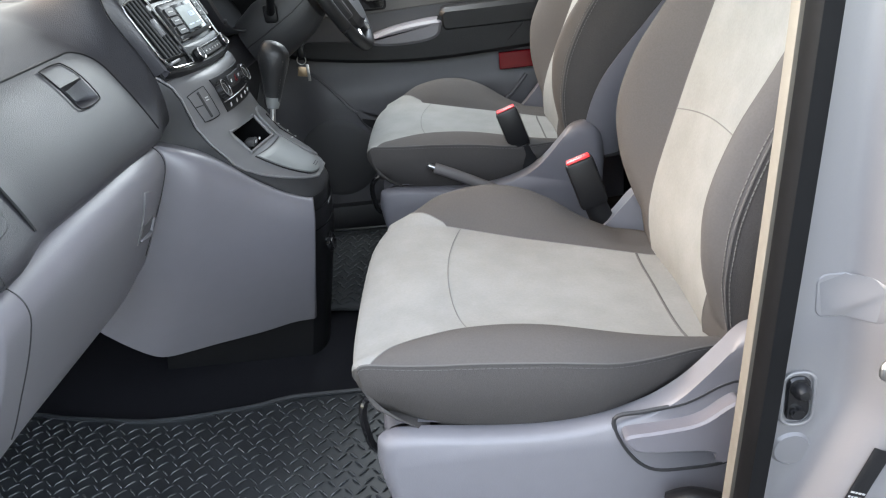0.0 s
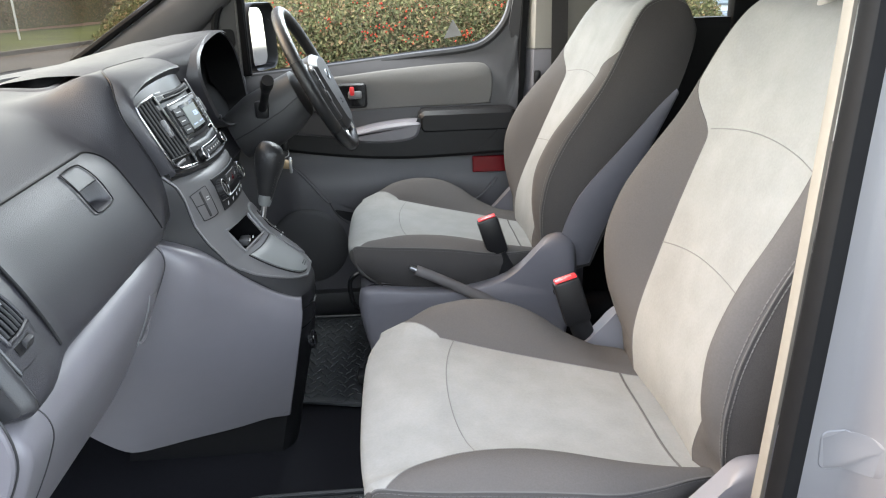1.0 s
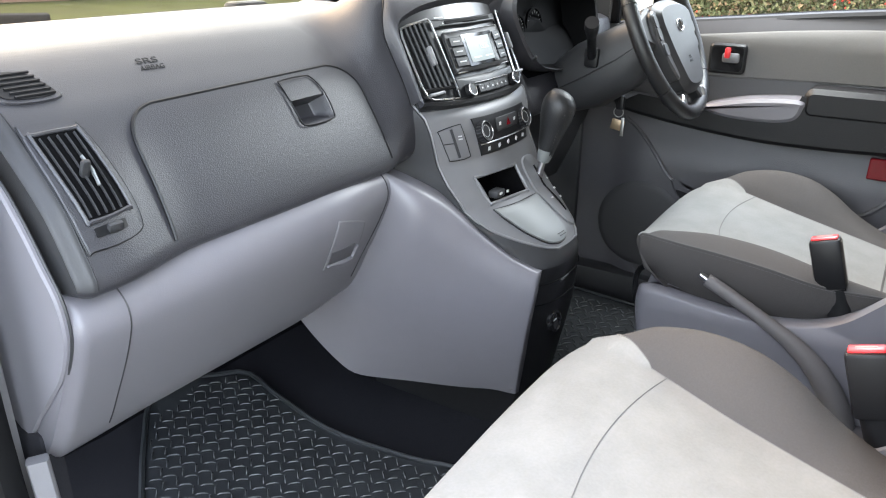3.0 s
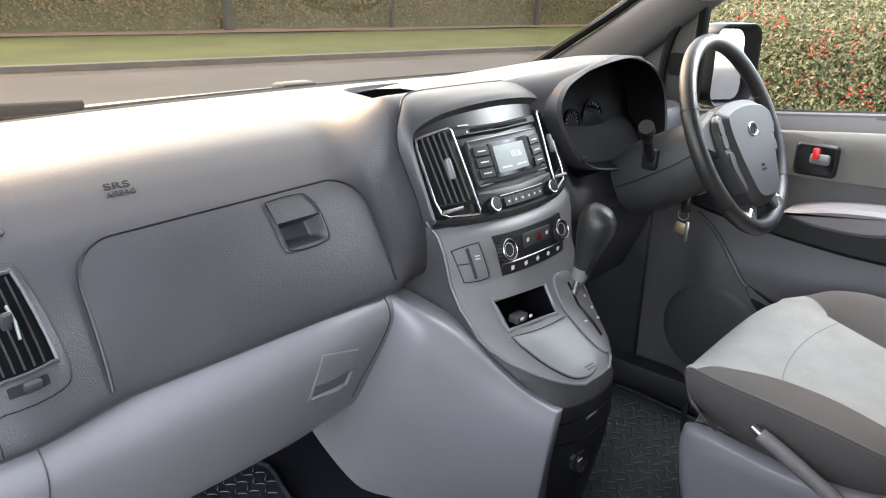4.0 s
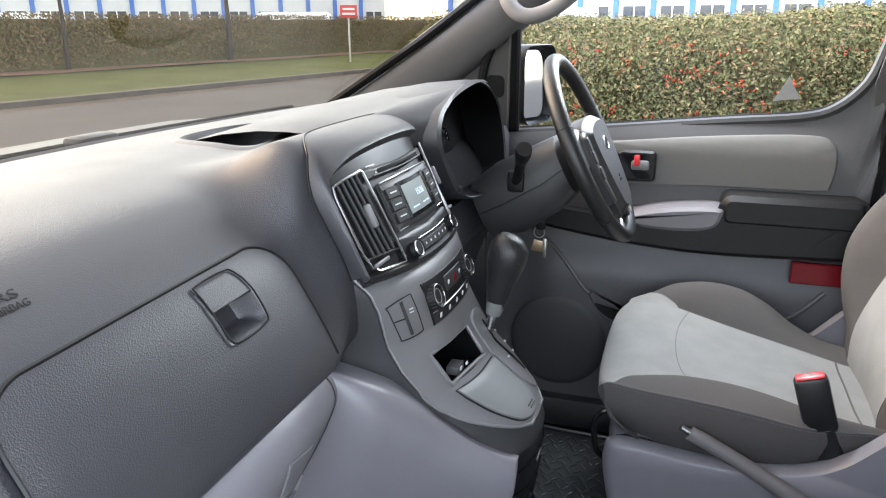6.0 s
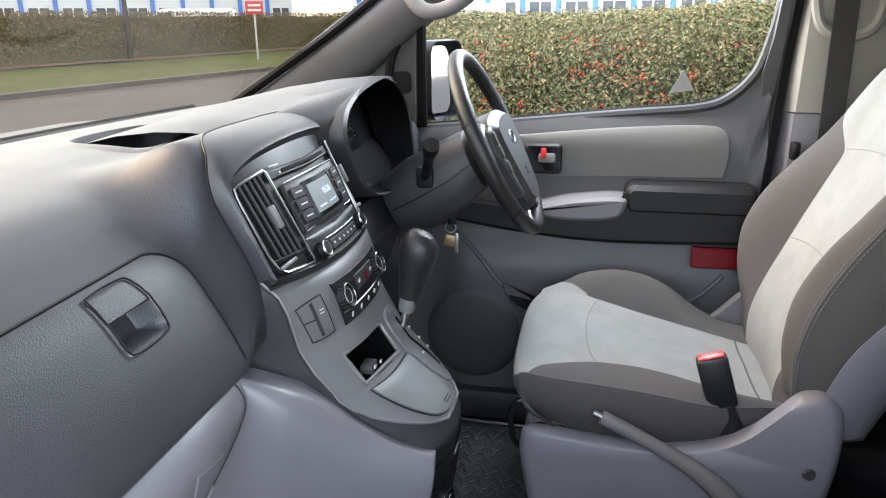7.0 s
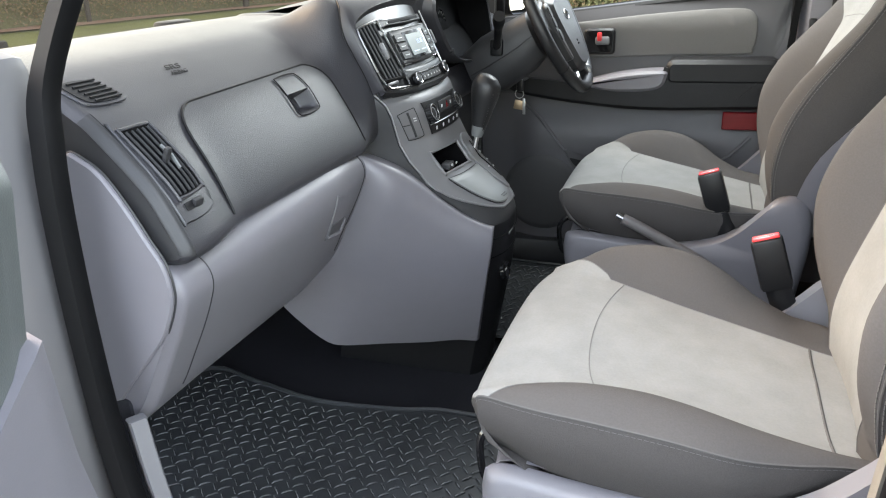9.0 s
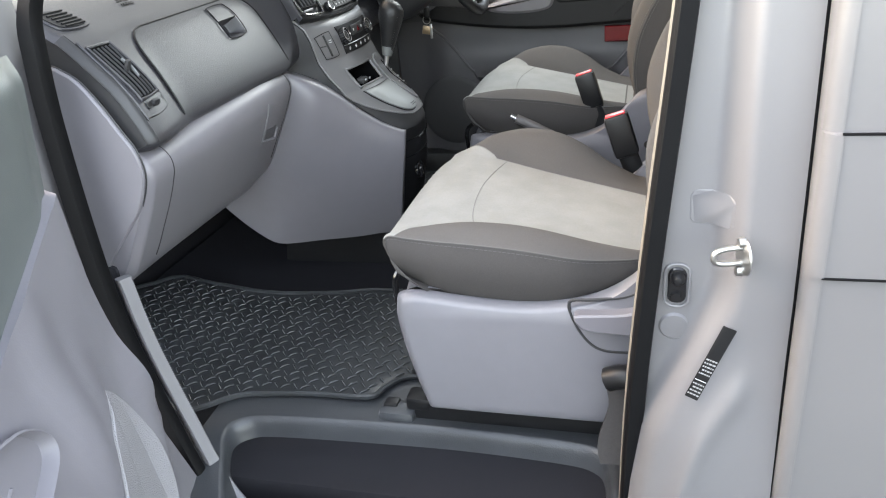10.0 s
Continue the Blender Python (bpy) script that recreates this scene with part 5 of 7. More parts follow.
# radio pod with its hood
def pod(y, z, w=0.0):
    """The pod's face: y from -1 to 1 over its half width."""
    x = -0.417 - 0.46 * (z - 1.186) - 0.030 * abs(y) ** 2 - 0.040 * max(0.0, y - 0.45) ** 1.5
    return Vector((x + w * 0.9, YC + 0.188 * y, z + w * 0.43))


def arch(n=48):
    """The rim of the face, from the lower outboard corner over the top."""
    pts = [(-1.038, 1.170), (-1.040, 1.215), (-1.040, 1.255), (-1.035, 1.281), (-0.985, 1.2995), (-0.85, 1.312), (-0.65, 1.3225), (-0.35, 1.3295), (0, 1.332), (0.35, 1.3295), (0.65, 1.3225), (0.85, 1.312), (0.985, 1.2995), (1.035, 1.281), (1.040, 1.255), (1.040, 1.215), (1.038, 1.170)]
    return [(p.x, p.y) for p in spline([(a, b, 0) for a, b in pts], 4)]


AR = arch()
SEAM = spline([(-0.466, 0.803, 1.168), (-0.480, 0.800, 1.205), (-0.496, 0.796, 1.245), (-0.512, 0.793, 1.283), (-0.527, 0.803, 1.315), (-0.544, 0.828, 1.338), (-0.562, 0.872, 1.349), (-0.572, 0.930, 1.350), (-0.575, 0.997, 1.350), (-0.572, 1.065, 1.350), (-0.562, 1.125, 1.349), (-0.544, 1.172, 1.338), (-0.530, 1.205, 1.312), (-0.512, 1.207, 1.283), (-0.496, 1.204, 1.245), (-0.480, 1.199, 1.205), (-0.466, 1.196, 1.168)], 4)
for q in SEAM:
    near = min([dash_at(q.y, 22 + 0.1 * i, 0.001) for i in range(520)], key=lambda p: (p - q).length)
    q.x, q.z = near.x, near.z
hr = []
inner = [pod(u * 0.985, 1.17 + (z - 1.17) * 0.965, -0.012) for u, z in AR]
lip0 = [pod(u, z, -0.002) for u, z in AR]
lip1 = [pod(u * 1.004, z + 0.002, 0.005) for u, z in AR]
lip2 = [pod(u * 1.022, z + 0.008, 0.003) for u, z in AR]
for t, bulge in ((0.0, 0.0), (0.15, 0.0025), (0.35, 0.005), (0.6, 0.0055), (0.85, 0.003), (1.0, 0.0004), (1.06, -0.006)):
    row = []
    for i, (p, q) in enumerate(zip(lip2, SEAM)):
        up = ease((p.z - 1.25) / 0.06)
        row.append(p.lerp(q, t) + Vector((0.25 * (1 - up), 0.25 * (1 - up) * (-1 if p.y < YC else 1), up)) * bulge)
    hr.append(row)
part("radio_pod", loft([inner, lip0, lip1] + hr, (False, False), False), M_DASH, console, "dark grey hood over the radio")
part("pod_seam", tube([q + Vector((0.0006, 0, 0.0006)) for q in SEAM], 0.0014, 6), M_BLACK, console)
face = part("radio_face", thick(grid(lambda y, q: pod(y, 1.164 + q * (lerp(AR[8:-8], y) - 1.166), -0.010), steps(-1.035, 1.035, 28), steps(0, 1, 12)), 0.004), M_FACE, console, "dark satin radio surround")
part("pod_chin", loft([[pod(y * 1.035, 1.178 - 0.003 * (1 - abs(y)), -0.004) for y in steps(-1, 1, 24)], [pod(y * 1.035, 1.174 - 0.006 * (1 - abs(y) ** 3), 0.004) for y in steps(-1, 1, 24)], [pod(y * 1.03, 1.170 - 0.008 * (1 - abs(y) ** 3), 0.003) for y in steps(-1, 1, 24)], [pod(y * 1.025, 1.168 - 0.010 * (1 - abs(y) ** 3), -0.014) for y in steps(-1, 1, 24)]], (False, False), False), M_BLACK, console)
def podplate(name, out, w, t, material, parent, bevel=0.002, label=""):
    return part(name, plate(out, lambda u, v, ww: pod(u, v, w + ww), t, bevel), material, parent, label)


def vent_outline(s):
    pts = [(-1.000, 1.278), (-0.985, 1.2905), (-0.90, 1.295), (-0.66, 1.3025), (-0.635, 1.299), (-0.580, 1.180), (-0.592, 1.1735), (-0.90, 1.1765), (-0.96, 1.183), (-0.985, 1.20)]
    return [(u * s, v) for u, v in pts]


for sgn in (1, -1):
    o = vent_outline(sgn)
    cv = part("centre_vent", plate(o, lambda u, v, w: pod(u, v, -0.009 + w), 0.002), M_BLACK, console, "centre air vent with a chrome frame")
    part("chrome_frame", tube([pod(u, v, 0.001) for u, v in o], 0.0021, 8, True), M_CHROME, cv, "chrome frame")
    for i in range(5):
        t = (i + 1) / 6
        a, b = (-0.985 + 0.34 * t, 1.292 + 0.008 * t), (-0.945 + 0.36 * t, 1.196)
        part("slat", tube([pod(sgn * (a[0] + (b[0] - a[0]) * q), a[1] + (b[1] - a[1]) * q, -0.003) for q in steps(0, 1, 6)], 0.0036, 6, squash=0.3), M_BLACK, cv)
    part("vent_tab", rbox(pod(sgn * -0.77, 1.244, 0.004), (0.010, 0.008, 0.034), 0.003, pose(0, 0, 0, 0, -26, 0)), M_SILVER, cv)
    part("vent_sill", tube([pod(sgn * u, 1.1935, -0.003) for u in (-0.955, -0.59)], 0.003, 6), M_BLACK, cv)
    part("vent_wheel", rbox(pod(sgn * -0.83, 1.186, -0.001), (0.006, 0.045, 0.006), 0.002, pose(0, 0, 0, 0, -26, 0)), M_SILVER, cv)
cdp = podplate("cd_slot_panel", rrect(-0.60, 1.2875, 0.56, 1.3015, 0.006), -0.006, 0.004, M_BLACK, face)
podplate("cd_slot", rrect(-0.42, 1.2930, 0.40, 1.2985, 0.003), -0.002, 0.001, M_DIAL, cdp, 0)
part("slot_line", tube([pod(y, 1.2915, -0.001) for y in steps(-0.50, 0.47, 10)], 0.0010, 6), M_LID, cdp)
podplate("eject_mark", [(-0.47, 1.2935), (-0.44, 1.2935), (-0.455, 1.2965)], -0.002, 0.0006, M_MARK, cdp, 0)
podplate("print_bar", [(-0.52, 1.3045), (-0.40, 1.3045), (-0.40, 1.3065), (-0.52, 1.3065)], -0.006, 0.0006, M_MARK, face, 0)
fr = podplate("display_panel", rrect(-0.51, 1.2123, 0.50, 1.2792, 0.01), -0.006, 0.006, M_DARK, face)
part("chrome_line", tube([pod(u, v, 0.000) for u, v in rrect(-0.51, 1.2123, 0.50, 1.2792, 0.01)], 0.0013, 6, True), M_CHROME, fr)
podplate("screen_bezel", rrect(-0.285, 1.220, 0.285, 1.2725, 0.004), 0.0, 0.0015, M_GLOSS, fr, 0)
podplate("lcd_screen", rrect(-0.240, 1.2255, 0.195, 1.2665, 0.003), 0.0016, 0.0008, M_LCD, fr, 0, "pale backlit screen")
sm = Matrix.Translation(pod(0.04, 1.249, 0.0030)) @ basis((0, 1, 0), (-0.43, 0, 0.9))
text("15:26", 0.0135, sm, M_LCDTEXT, fr)
for u0, u1 in ((-0.19, -0.06), (0.02, 0.08), (0.10, 0.16)):
    podplate("screen_print", [(u0, 1.2315), (u1, 1.2315), (u1, 1.2335), (u0, 1.2335)], 0.0025, 0.0003, M_LCDTEXT, fr, 0)
for sg, u0 in ((-1, -0.475), (1, 0.305)):
    for i in range(3):
        bt = podplate("radio_button", rrect(u0, 1.2215 + 0.0166 * i, u0 + 0.172, 1.2365 + 0.0166 * i, 0.003), 0.0, 0.003, M_BLACK, fr, 0.001)
        podplate("button_print", [(u0 + 0.04, 1.2284 + 0.0166 * i), (u0 + 0.135, 1.2284 + 0.0166 * i), (u0 + 0.135, 1.2302 + 0.0166 * i), (u0 + 0.04, 1.2302 + 0.0166 * i)], 0.003, 0.0005, M_MARK, bt, 0)
low = podplate("lower_radio_panel", rrect(-0.55, 1.170, 0.55, 1.205, 0.008), -0.006, 0.005, M_BLACK, face)
part("chrome_line", tube([pod(u, 1.1925, 0.001) for u in steps(-0.315, 0.315, 8)], 0.0012, 6), M_CHROME, low)
for i in range(6):
    u0 = -0.285 + i * 0.094
    pb = podplate("preset_button", rrect(u0, 1.1750, u0 + 0.088, 1.1885, 0.002), 0.0, 0.003, M_DARK, low, 0.001)
    podplate("button_print", [(u0 + 0.035, 1.1805), (u0 + 0.055, 1.1805), (u0 + 0.055, 1.1835), (u0 + 0.035, 1.1835)], 0.003, 0.0005, M_MARK, pb, 0)
for u in (-0.43, 0.440):
    c = pod(u, 1.182, 0.0)
    kb = part("radio_knob", turned([(0.0001, 0.010), (0.0100, 0.0098), (0.0120, 0.008), (0.0125, 0.0)], c, (0.9, 0, 0.43), 20), M_BLACK, low, "black radio knob with a chrome ring")
    part("knob_ring", turned([(0.0100, 0.0102), (0.0112, 0.0106), (0.0122, 0.0088), (0.0100, 0.0088)], c, (0.9, 0, 0.43), 20, True), M_CHROME, kb)
# heater panel
hv = part("heater_panel", plate([(-0.545, 1.135), (0.50, 1.135), (0.53, 1.068), (-0.50, 1.068)], lambda u, v, w: fas(u, v, w), 0.003, 0.001), M_BLACK, console, "black heater control panel")
part("chrome_line", tube([fas(u, 1.087, 0.004) for u in steps(-0.50, 0.52, 8)], 0.0012, 6), M_CHROME, hv)
for u in (-0.435, 0.415):
    c = fas(u, 1.109, 0.001)
    kb = part("heater_knob", turned([(0.0001, 0.009), (0.014, 0.009), (0.0165, 0.012), (0.0185, 0.0105), (0.020, 0.0)], c, (0.93, 0, 0.36), 28), M_BLACK, hv, "heater knob with a chrome ring")
    part("knob_ring", turned([(0.0166, 0.0116), (0.0171, 0.0124), (0.0180, 0.0114), (0.0172, 0.0106)], c, (0.93, 0, 0.36), 28, True), M_CHROME, kb)
    part("knob_print", turned([(0.0105, 0.0094), (0.0112, 0.0094), (0.0112, 0.0091), (0.0105, 0.0091)], c, (0.93, 0, 0.36), 20, True), M_MARK, kb)
    for i in range(20):
        a = 2 * math.pi * i / 20
        ax = basis((0, 1, 0), (-0.36, 0, 0.93))
        d = ax.to_3x3() @ Vector((math.cos(a), math.sin(a), 0))
        part("grip_rib", tube([c + d * 0.0198, c + d * 0.0188 + Vector((0.93, 0, 0.36)) * 0.009], 0.0012, 4), M_DARK, kb)
hz = part("hazard_switch", plate(rrect(-0.20, 1.102, 0.24, 1.126, 0.006), lambda u, v, w: fas(u, v, 0.003 + w), 0.002, 0.001), M_DARK, hv)
part("hazard_triangle", plate([(-0.01, 1.107), (0.08, 1.107), (0.035, 1.121)], lambda u, v, w: fas(u, v, 0.005 + w), 0.0006), M_REFLECT, hz)
for u in (-0.14, 0.17):
    part("switch_mark", rbox(fas(u, 1.114, 0.0055), (0.001, 0.006, 0.006), 0.0), M_MARK, hz)
for i in range(5):
    part("mode_mark", rbox(fas(-0.38 + i * 0.19, 1.077, 0.0035), (0.001, 0.007, 0.007), 0.0, pose(0, 0, 0, 20 * i, 0, 0)), M_MARK, hv)
# switch block beside the heater
SBO = [(p.x, p.y) for p in spline([(-0.940, 1.122, 0), (-0.72, 1.129, 0), (-0.700, 1.122, 0), (-0.665, 1.080, 0), (-0.685, 1.070, 0), (-0.880, 1.068, 0), (-0.905, 1.075, 0), (-0.945, 1.115, 0)], 3, True)]
sb = part("switch_block", plate(SBO, lambda u, v, w: fas(u, v, w), 0.003, 0.0012), M_SILVER, console, "grey rear heater switches")
part("switch_edge", tube([fas(u, v, 0.0030) for u, v in SBO], 0.0009, 6, True), M_BLACK, sb)
part("switch_wheel", tube([fas(-0.823, 1.123, 0.003), fas(-0.789, 1.073, 0.003)], 0.0030, 8), M_DARK, sb)
part("switch_split", tube([fas(-0.925, 1.098, 0.0034), fas(-0.815, 1.098, 0.0034)], 0.0009, 6), M_BLACK, sb)
for zz in (1.110, 1.105):
    part("switch_print", plate([(-0.765, zz), (-0.72, zz), (-0.72, zz - 0.002), (-0.765, zz - 0.002)], lambda u, v, w: fas(u, v, 0.0032 + w), 0.0004), M_MARK, sb)
# seams, slot and socket on the column
part("column_seam", tube([cons(u, 0.845, 0.001) for u in steps(-1, 1, 10)], 0.0012, 6), M_DIAL, console)
part("column_seam", tube([cons(u, 0.80, 0.001) for u in steps(-1, 1, 10)], 0.0012, 6), M_DIAL, console)
part("column_slot", rbox(cons(-0.25, 0.843, 0.004), (0.004, 0.035, 0.006), 0.002), M_DARK, console)
so = part("power_socket", turned([(0.0001, 0.006), (0.012, 0.006), (0.017, 0.010), (0.021, 0.008), (0.022, 0.0)], cons(-0.45, 0.752, 0.0), (1, -0.1, 0.15), 24), M_GLOSS, console, "black power socket cap")
part("cap_print", rbox(cons(-0.45, 0.752, 0.007), (0.0008, 0.014, 0.003), 0.0), M_MARK, so)

# ---- instrument binnacle ----
bin_ = thing("instrument_binnacle", (-0.55, 1.42, 1.25), "dark hooded instrument cluster", "instrument cluster")
part("gauge_floor", grid(lambda y, k: dash_at(y, k, 0.003), steps(1.185, 1.60, 18), steps(k_at(1.275), k_at(1.150), 12)), M_DIAL, bin_)
BO = spline([(0, 1.190, 1.245), (0, 1.158, 1.300), (0, 1.180, 1.340), (0, 1.235, 1.362), (0, 1.310, 1.378), (0, 1.410, 1.385), (0, 1.515, 1.366), (0, 1.580, 1.320), (0, 1.598, 1.26), (0, 1.590, 1.19), (0, 1.55, 1.163), (0, 1.42, 1.158), (0, 1.30, 1.172), (0, 1.235, 1.198)], 4, True)
bc = Vector((0, 1.42, 1.265))


def bring(x, s, dz=0.0, xs=0.0):
    return [Vector((x - 0.12 * (p.z - 1.265) + xs, bc.y + (p.y - bc.y) * s, bc.z + (p.z - bc.z) * s + dz)) for p in BO]


part("inner_cowl", loft([bring(-0.545, 0.90), bring(-0.49, 0.93), bring(-0.466, 0.955), bring(-0.459, 0.97)], (False, False)), M_DIAL, bin_, "black inside of the hood")
part("hood", loft([bring(-0.459, 0.97), bring(-0.455, 0.985), bring(-0.460, 1.02), bring(-0.48, 1.03, -0.001), bring(-0.56, 1.04, -0.010), bring(-0.68, 1.02, -0.030), bring(-0.90, 0.95, -0.085)], (False, False)), M_DASH, bin_, "dark grained hood")
part("gauge_panel", loft([bring(-0.545, 0.9), bring(-0.548, 0.02)], (False, True)), M_DIAL, bin_, "black gauge panel")
for y, z, r in ((1.335, 1.250, 0.030), (1.415, 1.250, 0.042)):
    g = part("gauge", turned([(r, 0.0), (r, 0.006), (r - 0.003, 0.006), (r - 0.003, 0.0)], (-0.545, y, z), (1, 0, 0.1), 32, True), M_DIAL, bin_, "dark round gauge")
    for i in range(13):
        a = radians(-40 + i * 260 / 12)
        part("tick", tube([(-0.5415, y - (r - 0.006) * math.cos(a), z + (r - 0.006) * math.sin(a)), (-0.5415, y - (r - 0.012) * math.cos(a), z + (r - 0.012) * math.sin(a))], 0.0006, 4), M_GAUGEMARK, g)
# the shoulder that runs from the hood down to the centre pod
crease = spline([(-0.470, 1.47, 1.3835), (-0.485, 1.41, 1.3865), (-0.507, 1.33, 1.378), (-0.530, 1.23, 1.366), (-0.550, 1.13, 1.354), (-0.562, 1.06, 1.345), (-0.575, 1.00, 1.328)], 5)
flank = spline([(-0.461, 1.47, 1.378), (-0.461, 1.40, 1.384), (-0.463, 1.31, 1.3765), (-0.468, 1.235, 1.360), (-0.475, 1.175, 1.330), (-0.490, 1.15, 1.29), (-0.52, 1.10, 1.25)], 5)


def shoulder(i, t):
    c, f = crease[int(i)], flank[int(i)]
    if t >= 0:
        return c.lerp(f, t) + Vector((0.4, -0.3, 0.5)) * 0.010 * math.sin(math.pi * t) * min(1, i / 12)
    u = -t
    back = Vector((-0.96, c.y + 0.04, 1.285))
    p = c.lerp(back, u)
    return Vector((p.x, p.y, p.z + (0.020 * math.sin(math.pi * min(1, u * 1.1)) - 0.004 * ease(u / 0.08) * (1 - u))))


part("shoulder", grid(shoulder, [float(i) for i in range(len(crease))], [-1.0, -0.8, -0.6, -0.4, -0.25, -0.15, -0.08, -0.03, 0.0, 0.04, 0.12, 0.25, 0.4, 0.6, 0.8, 1.0]), M_DASH, bin_, "dark grained shoulder of the hood")
part("trip_button", rbox((-0.452, 1.236, 1.203), (0.012, 0.016, 0.010), 0.003), M_BLACK, bin_)

# driver side knee panel and column shroud
part("driver_knee_panel", grid(lambda y, s: (-0.48 - 0.10 * s ** 1.5 - 0.03 * math.sin(3 * (y - 1.15)), y, 1.10 - 0.30 * s), steps(1.16, 1.79, 14), steps(0, 1, 14)), M_DARK, dash, "dark knee panel under the wheel")
part("driver_end", rbox((-0.56, 1.72, 1.15), (0.16, 0.13, 0.22), 0.03), M_DASH, dash)
col = thing("steering_column", (-0.38, 1.45, 1.2), "dark plastic steering column shroud", "steering column")
WN = Vector((0.90, 0, 0.436)).normalized()
WC = Vector((-0.240, 1.452, 1.255))
cr = []
for d, w, h, off in ((-0.25, 0.075, 0.065, -0.03), (-0.19, 0.085, 0.078, -0.028), (-0.10, 0.082, 0.072, -0.02), (-0.055, 0.072, 0.062, -0.01), (-0.05, 0.06, 0.052, -0.01)):
    c = WC + WN * d
    upv = Vector((-0.436, 0, 0.90))
    cr.append([c + Vector((0, 1, 0)) * (w * math.copysign(abs(math.cos(a)) ** 0.75, math.cos(a))) + upv * (off + h * math.copysign(abs(math.sin(a)) ** 0.75, math.sin(a))) for a in steps(0, 2 * math.pi * 27 / 28, 27)])
part("shroud", loft(cr), M_DARK, col)
part("shroud_split", tube([cr[i][13] * 0.5 + cr[i][15] * 0.5 + Vector((0, -0.002, 0)) for i in range(4)], 0.0015, 6), M_BLACK, col)
sbase = Vector((-0.375, 1.372, 1.195))
stip = Vector((-0.338, 1.262, 1.272))
part("stalk_boot", rbox(sbase, (0.035, 0.02, 0.045), 0.008), M_BLACK, col)
stk = part("stalk", tube(spline([sbase, sbase.lerp(stip, 0.4) + Vector((0, 0, -0.004)), sbase.lerp(stip, 0.75), stip], 5), [0.010 + 0.004 * ease((i - 9) / 3) for i in range(16)], 12), M_BLACK, col, "black indicator stalk")
part("stalk_cap", tube([stip + Vector((-0.002, 0.006, -0.004)), stip + Vector((0.004, -0.010, 0.008))], [0.0155, 0.0145], 14), M_BLACK, stk)
key = thing("ignition_key", (-0.36, 1.52, 1.05), "ignition key with a brown tag hanging from the column", "key")
part("key_head", rbox((-0.350, 1.520, 1.075), (0.02, 0.014, 0.035), 0.005), M_BLACK, key)
part("key_ring", tube([(-0.352 + 0.012 * math.cos(a), 1.518, 1.052 + 0.012 * math.sin(a)) for a in steps(0, 2 * math.pi * 15 / 16, 15)], 0.0014, 6, True), M_ZINC, key)
part("tag", rbox((-0.350, 1.512, 1.022), (0.032, 0.004, 0.026), 0.003, pose(0, 0, 0, 0, 12, 10)), M_BRASS, key, "brown tag")
part("key_blade", rbox((-0.338, 1.512, 1.018), (0.008, 0.002, 0.045), 0.001), M_ZINC, key)

# ---- steering wheel ----
wheel = thing("steering_wheel", WC, "black leather steering wheel with silver spokes", "steering wheel")
WU = Vector((-0.436, 0, 0.90))
WY = Vector((0, 1, 0))


def wp(a, r, h=0.0):
    return WC + WY * (r * math.cos(a)) + WU * (r * math.sin(a)) + WN * h


R = 0.186
M_WHEELPLATE = mat("wheel_plate_plastic", (0.042, 0.042, 0.044), 0.45, bump=0.15)
rim_pts = [wp(a, R) for a in steps(0, 2 * math.pi * 71 / 72, 71)]
part("rim", tube(rim_pts, 0.0155, 14, True, up=WN), M_LEATHER, wheel, "black leather rim")
for a in (radians(20), radians(160), radians(-38), radians(-142)):
    part("rim_seam", tube([wp(a, R) + (WY * math.cos(a) + WU * math.sin(a)) * 0.0158 * math.cos(q) + WN * 0.0158 * math.sin(q) for q in steps(0, 2 * math.pi * 15 / 16, 15)], 0.001, 5, True), M_BLACK, wheel)


def wplate(name, pts, h0, t, material, bevel=0.006, parent=None, label=""):
    return part(name, plate([(p.x, p.y) for p in spline([(a, b, 0) for a, b in pts], 5, True)], lambda u, v, w: WC + WY * u + WU * v + WN * (h0 + w), t, bevel), material, parent or wheel, label)


hub = wplate("airbag_pad", [(-0.088, 0.052), (0, 0.062), (0.088, 0.052), (0.110, 0.022), (0.104, -0.03), (0.084, -0.09), (0.058, -0.134), (0, -0.146), (-0.058, -0.134), (-0.084, -0.09), (-0.104, -0.03), (-0.110, 0.022)], -0.016, 0.046, M_DARK, 0.016, None, "dark grey airbag pad")
for s in (-1, 1):
    wplate("side_spoke", [(s * 0.09, 0.048), (s * 0.13, 0.046), (s * 0.178, 0.026), (s * 0.180, -0.008), (s * 0.13, -0.030), (s * 0.085, -0.04)], -0.014, 0.024, M_DARK, 0.006)
    bp_ = wplate("spoke_buttons", [(s * 0.100, 0.042), (s * 0.130, 0.034), (s * 0.134, -0.012), (s * 0.112, -0.062), (s * 0.088, -0.105), (s * 0.073, -0.098), (s * 0.092, -0.042), (s * 0.106, 0.014)], -0.006, 0.026, M_WHEELPLATE, 0.004, None, "grey spoke button panel")
    for q0, q1, q2, q3 in ((0.110, 0.127, 0.030, 0.008), (0.110, 0.128, 0.004, -0.018), (0.100, 0.118, -0.030, -0.052)):
        wplate("wheel_button", [(s * q0, q2), (s * q1, q2), (s * q1, q3), (s * q0, q3)], 0.020, 0.003, M_DARK, 0.001, bp_)
    wplate("lower_spoke", [(s * 0.028, -0.132), (s * 0.052, -0.125), (s * 0.082, -0.158), (s * 0.092, -0.168), (s * 0.062, -0.180), (s * 0.048, -0.160)], -0.012, 0.022, M_DARK, 0.004, None, "dark lower spoke")
    wplate("spoke_tip", [(s * 0.070, -0.140), (s * 0.082, -0.146), (s * 0.096, -0.162), (s * 0.078, -0.174), (s * 0.066, -0.158)], -0.008, 0.022, M_CHROME, 0.003, None, "chrome spoke tip")
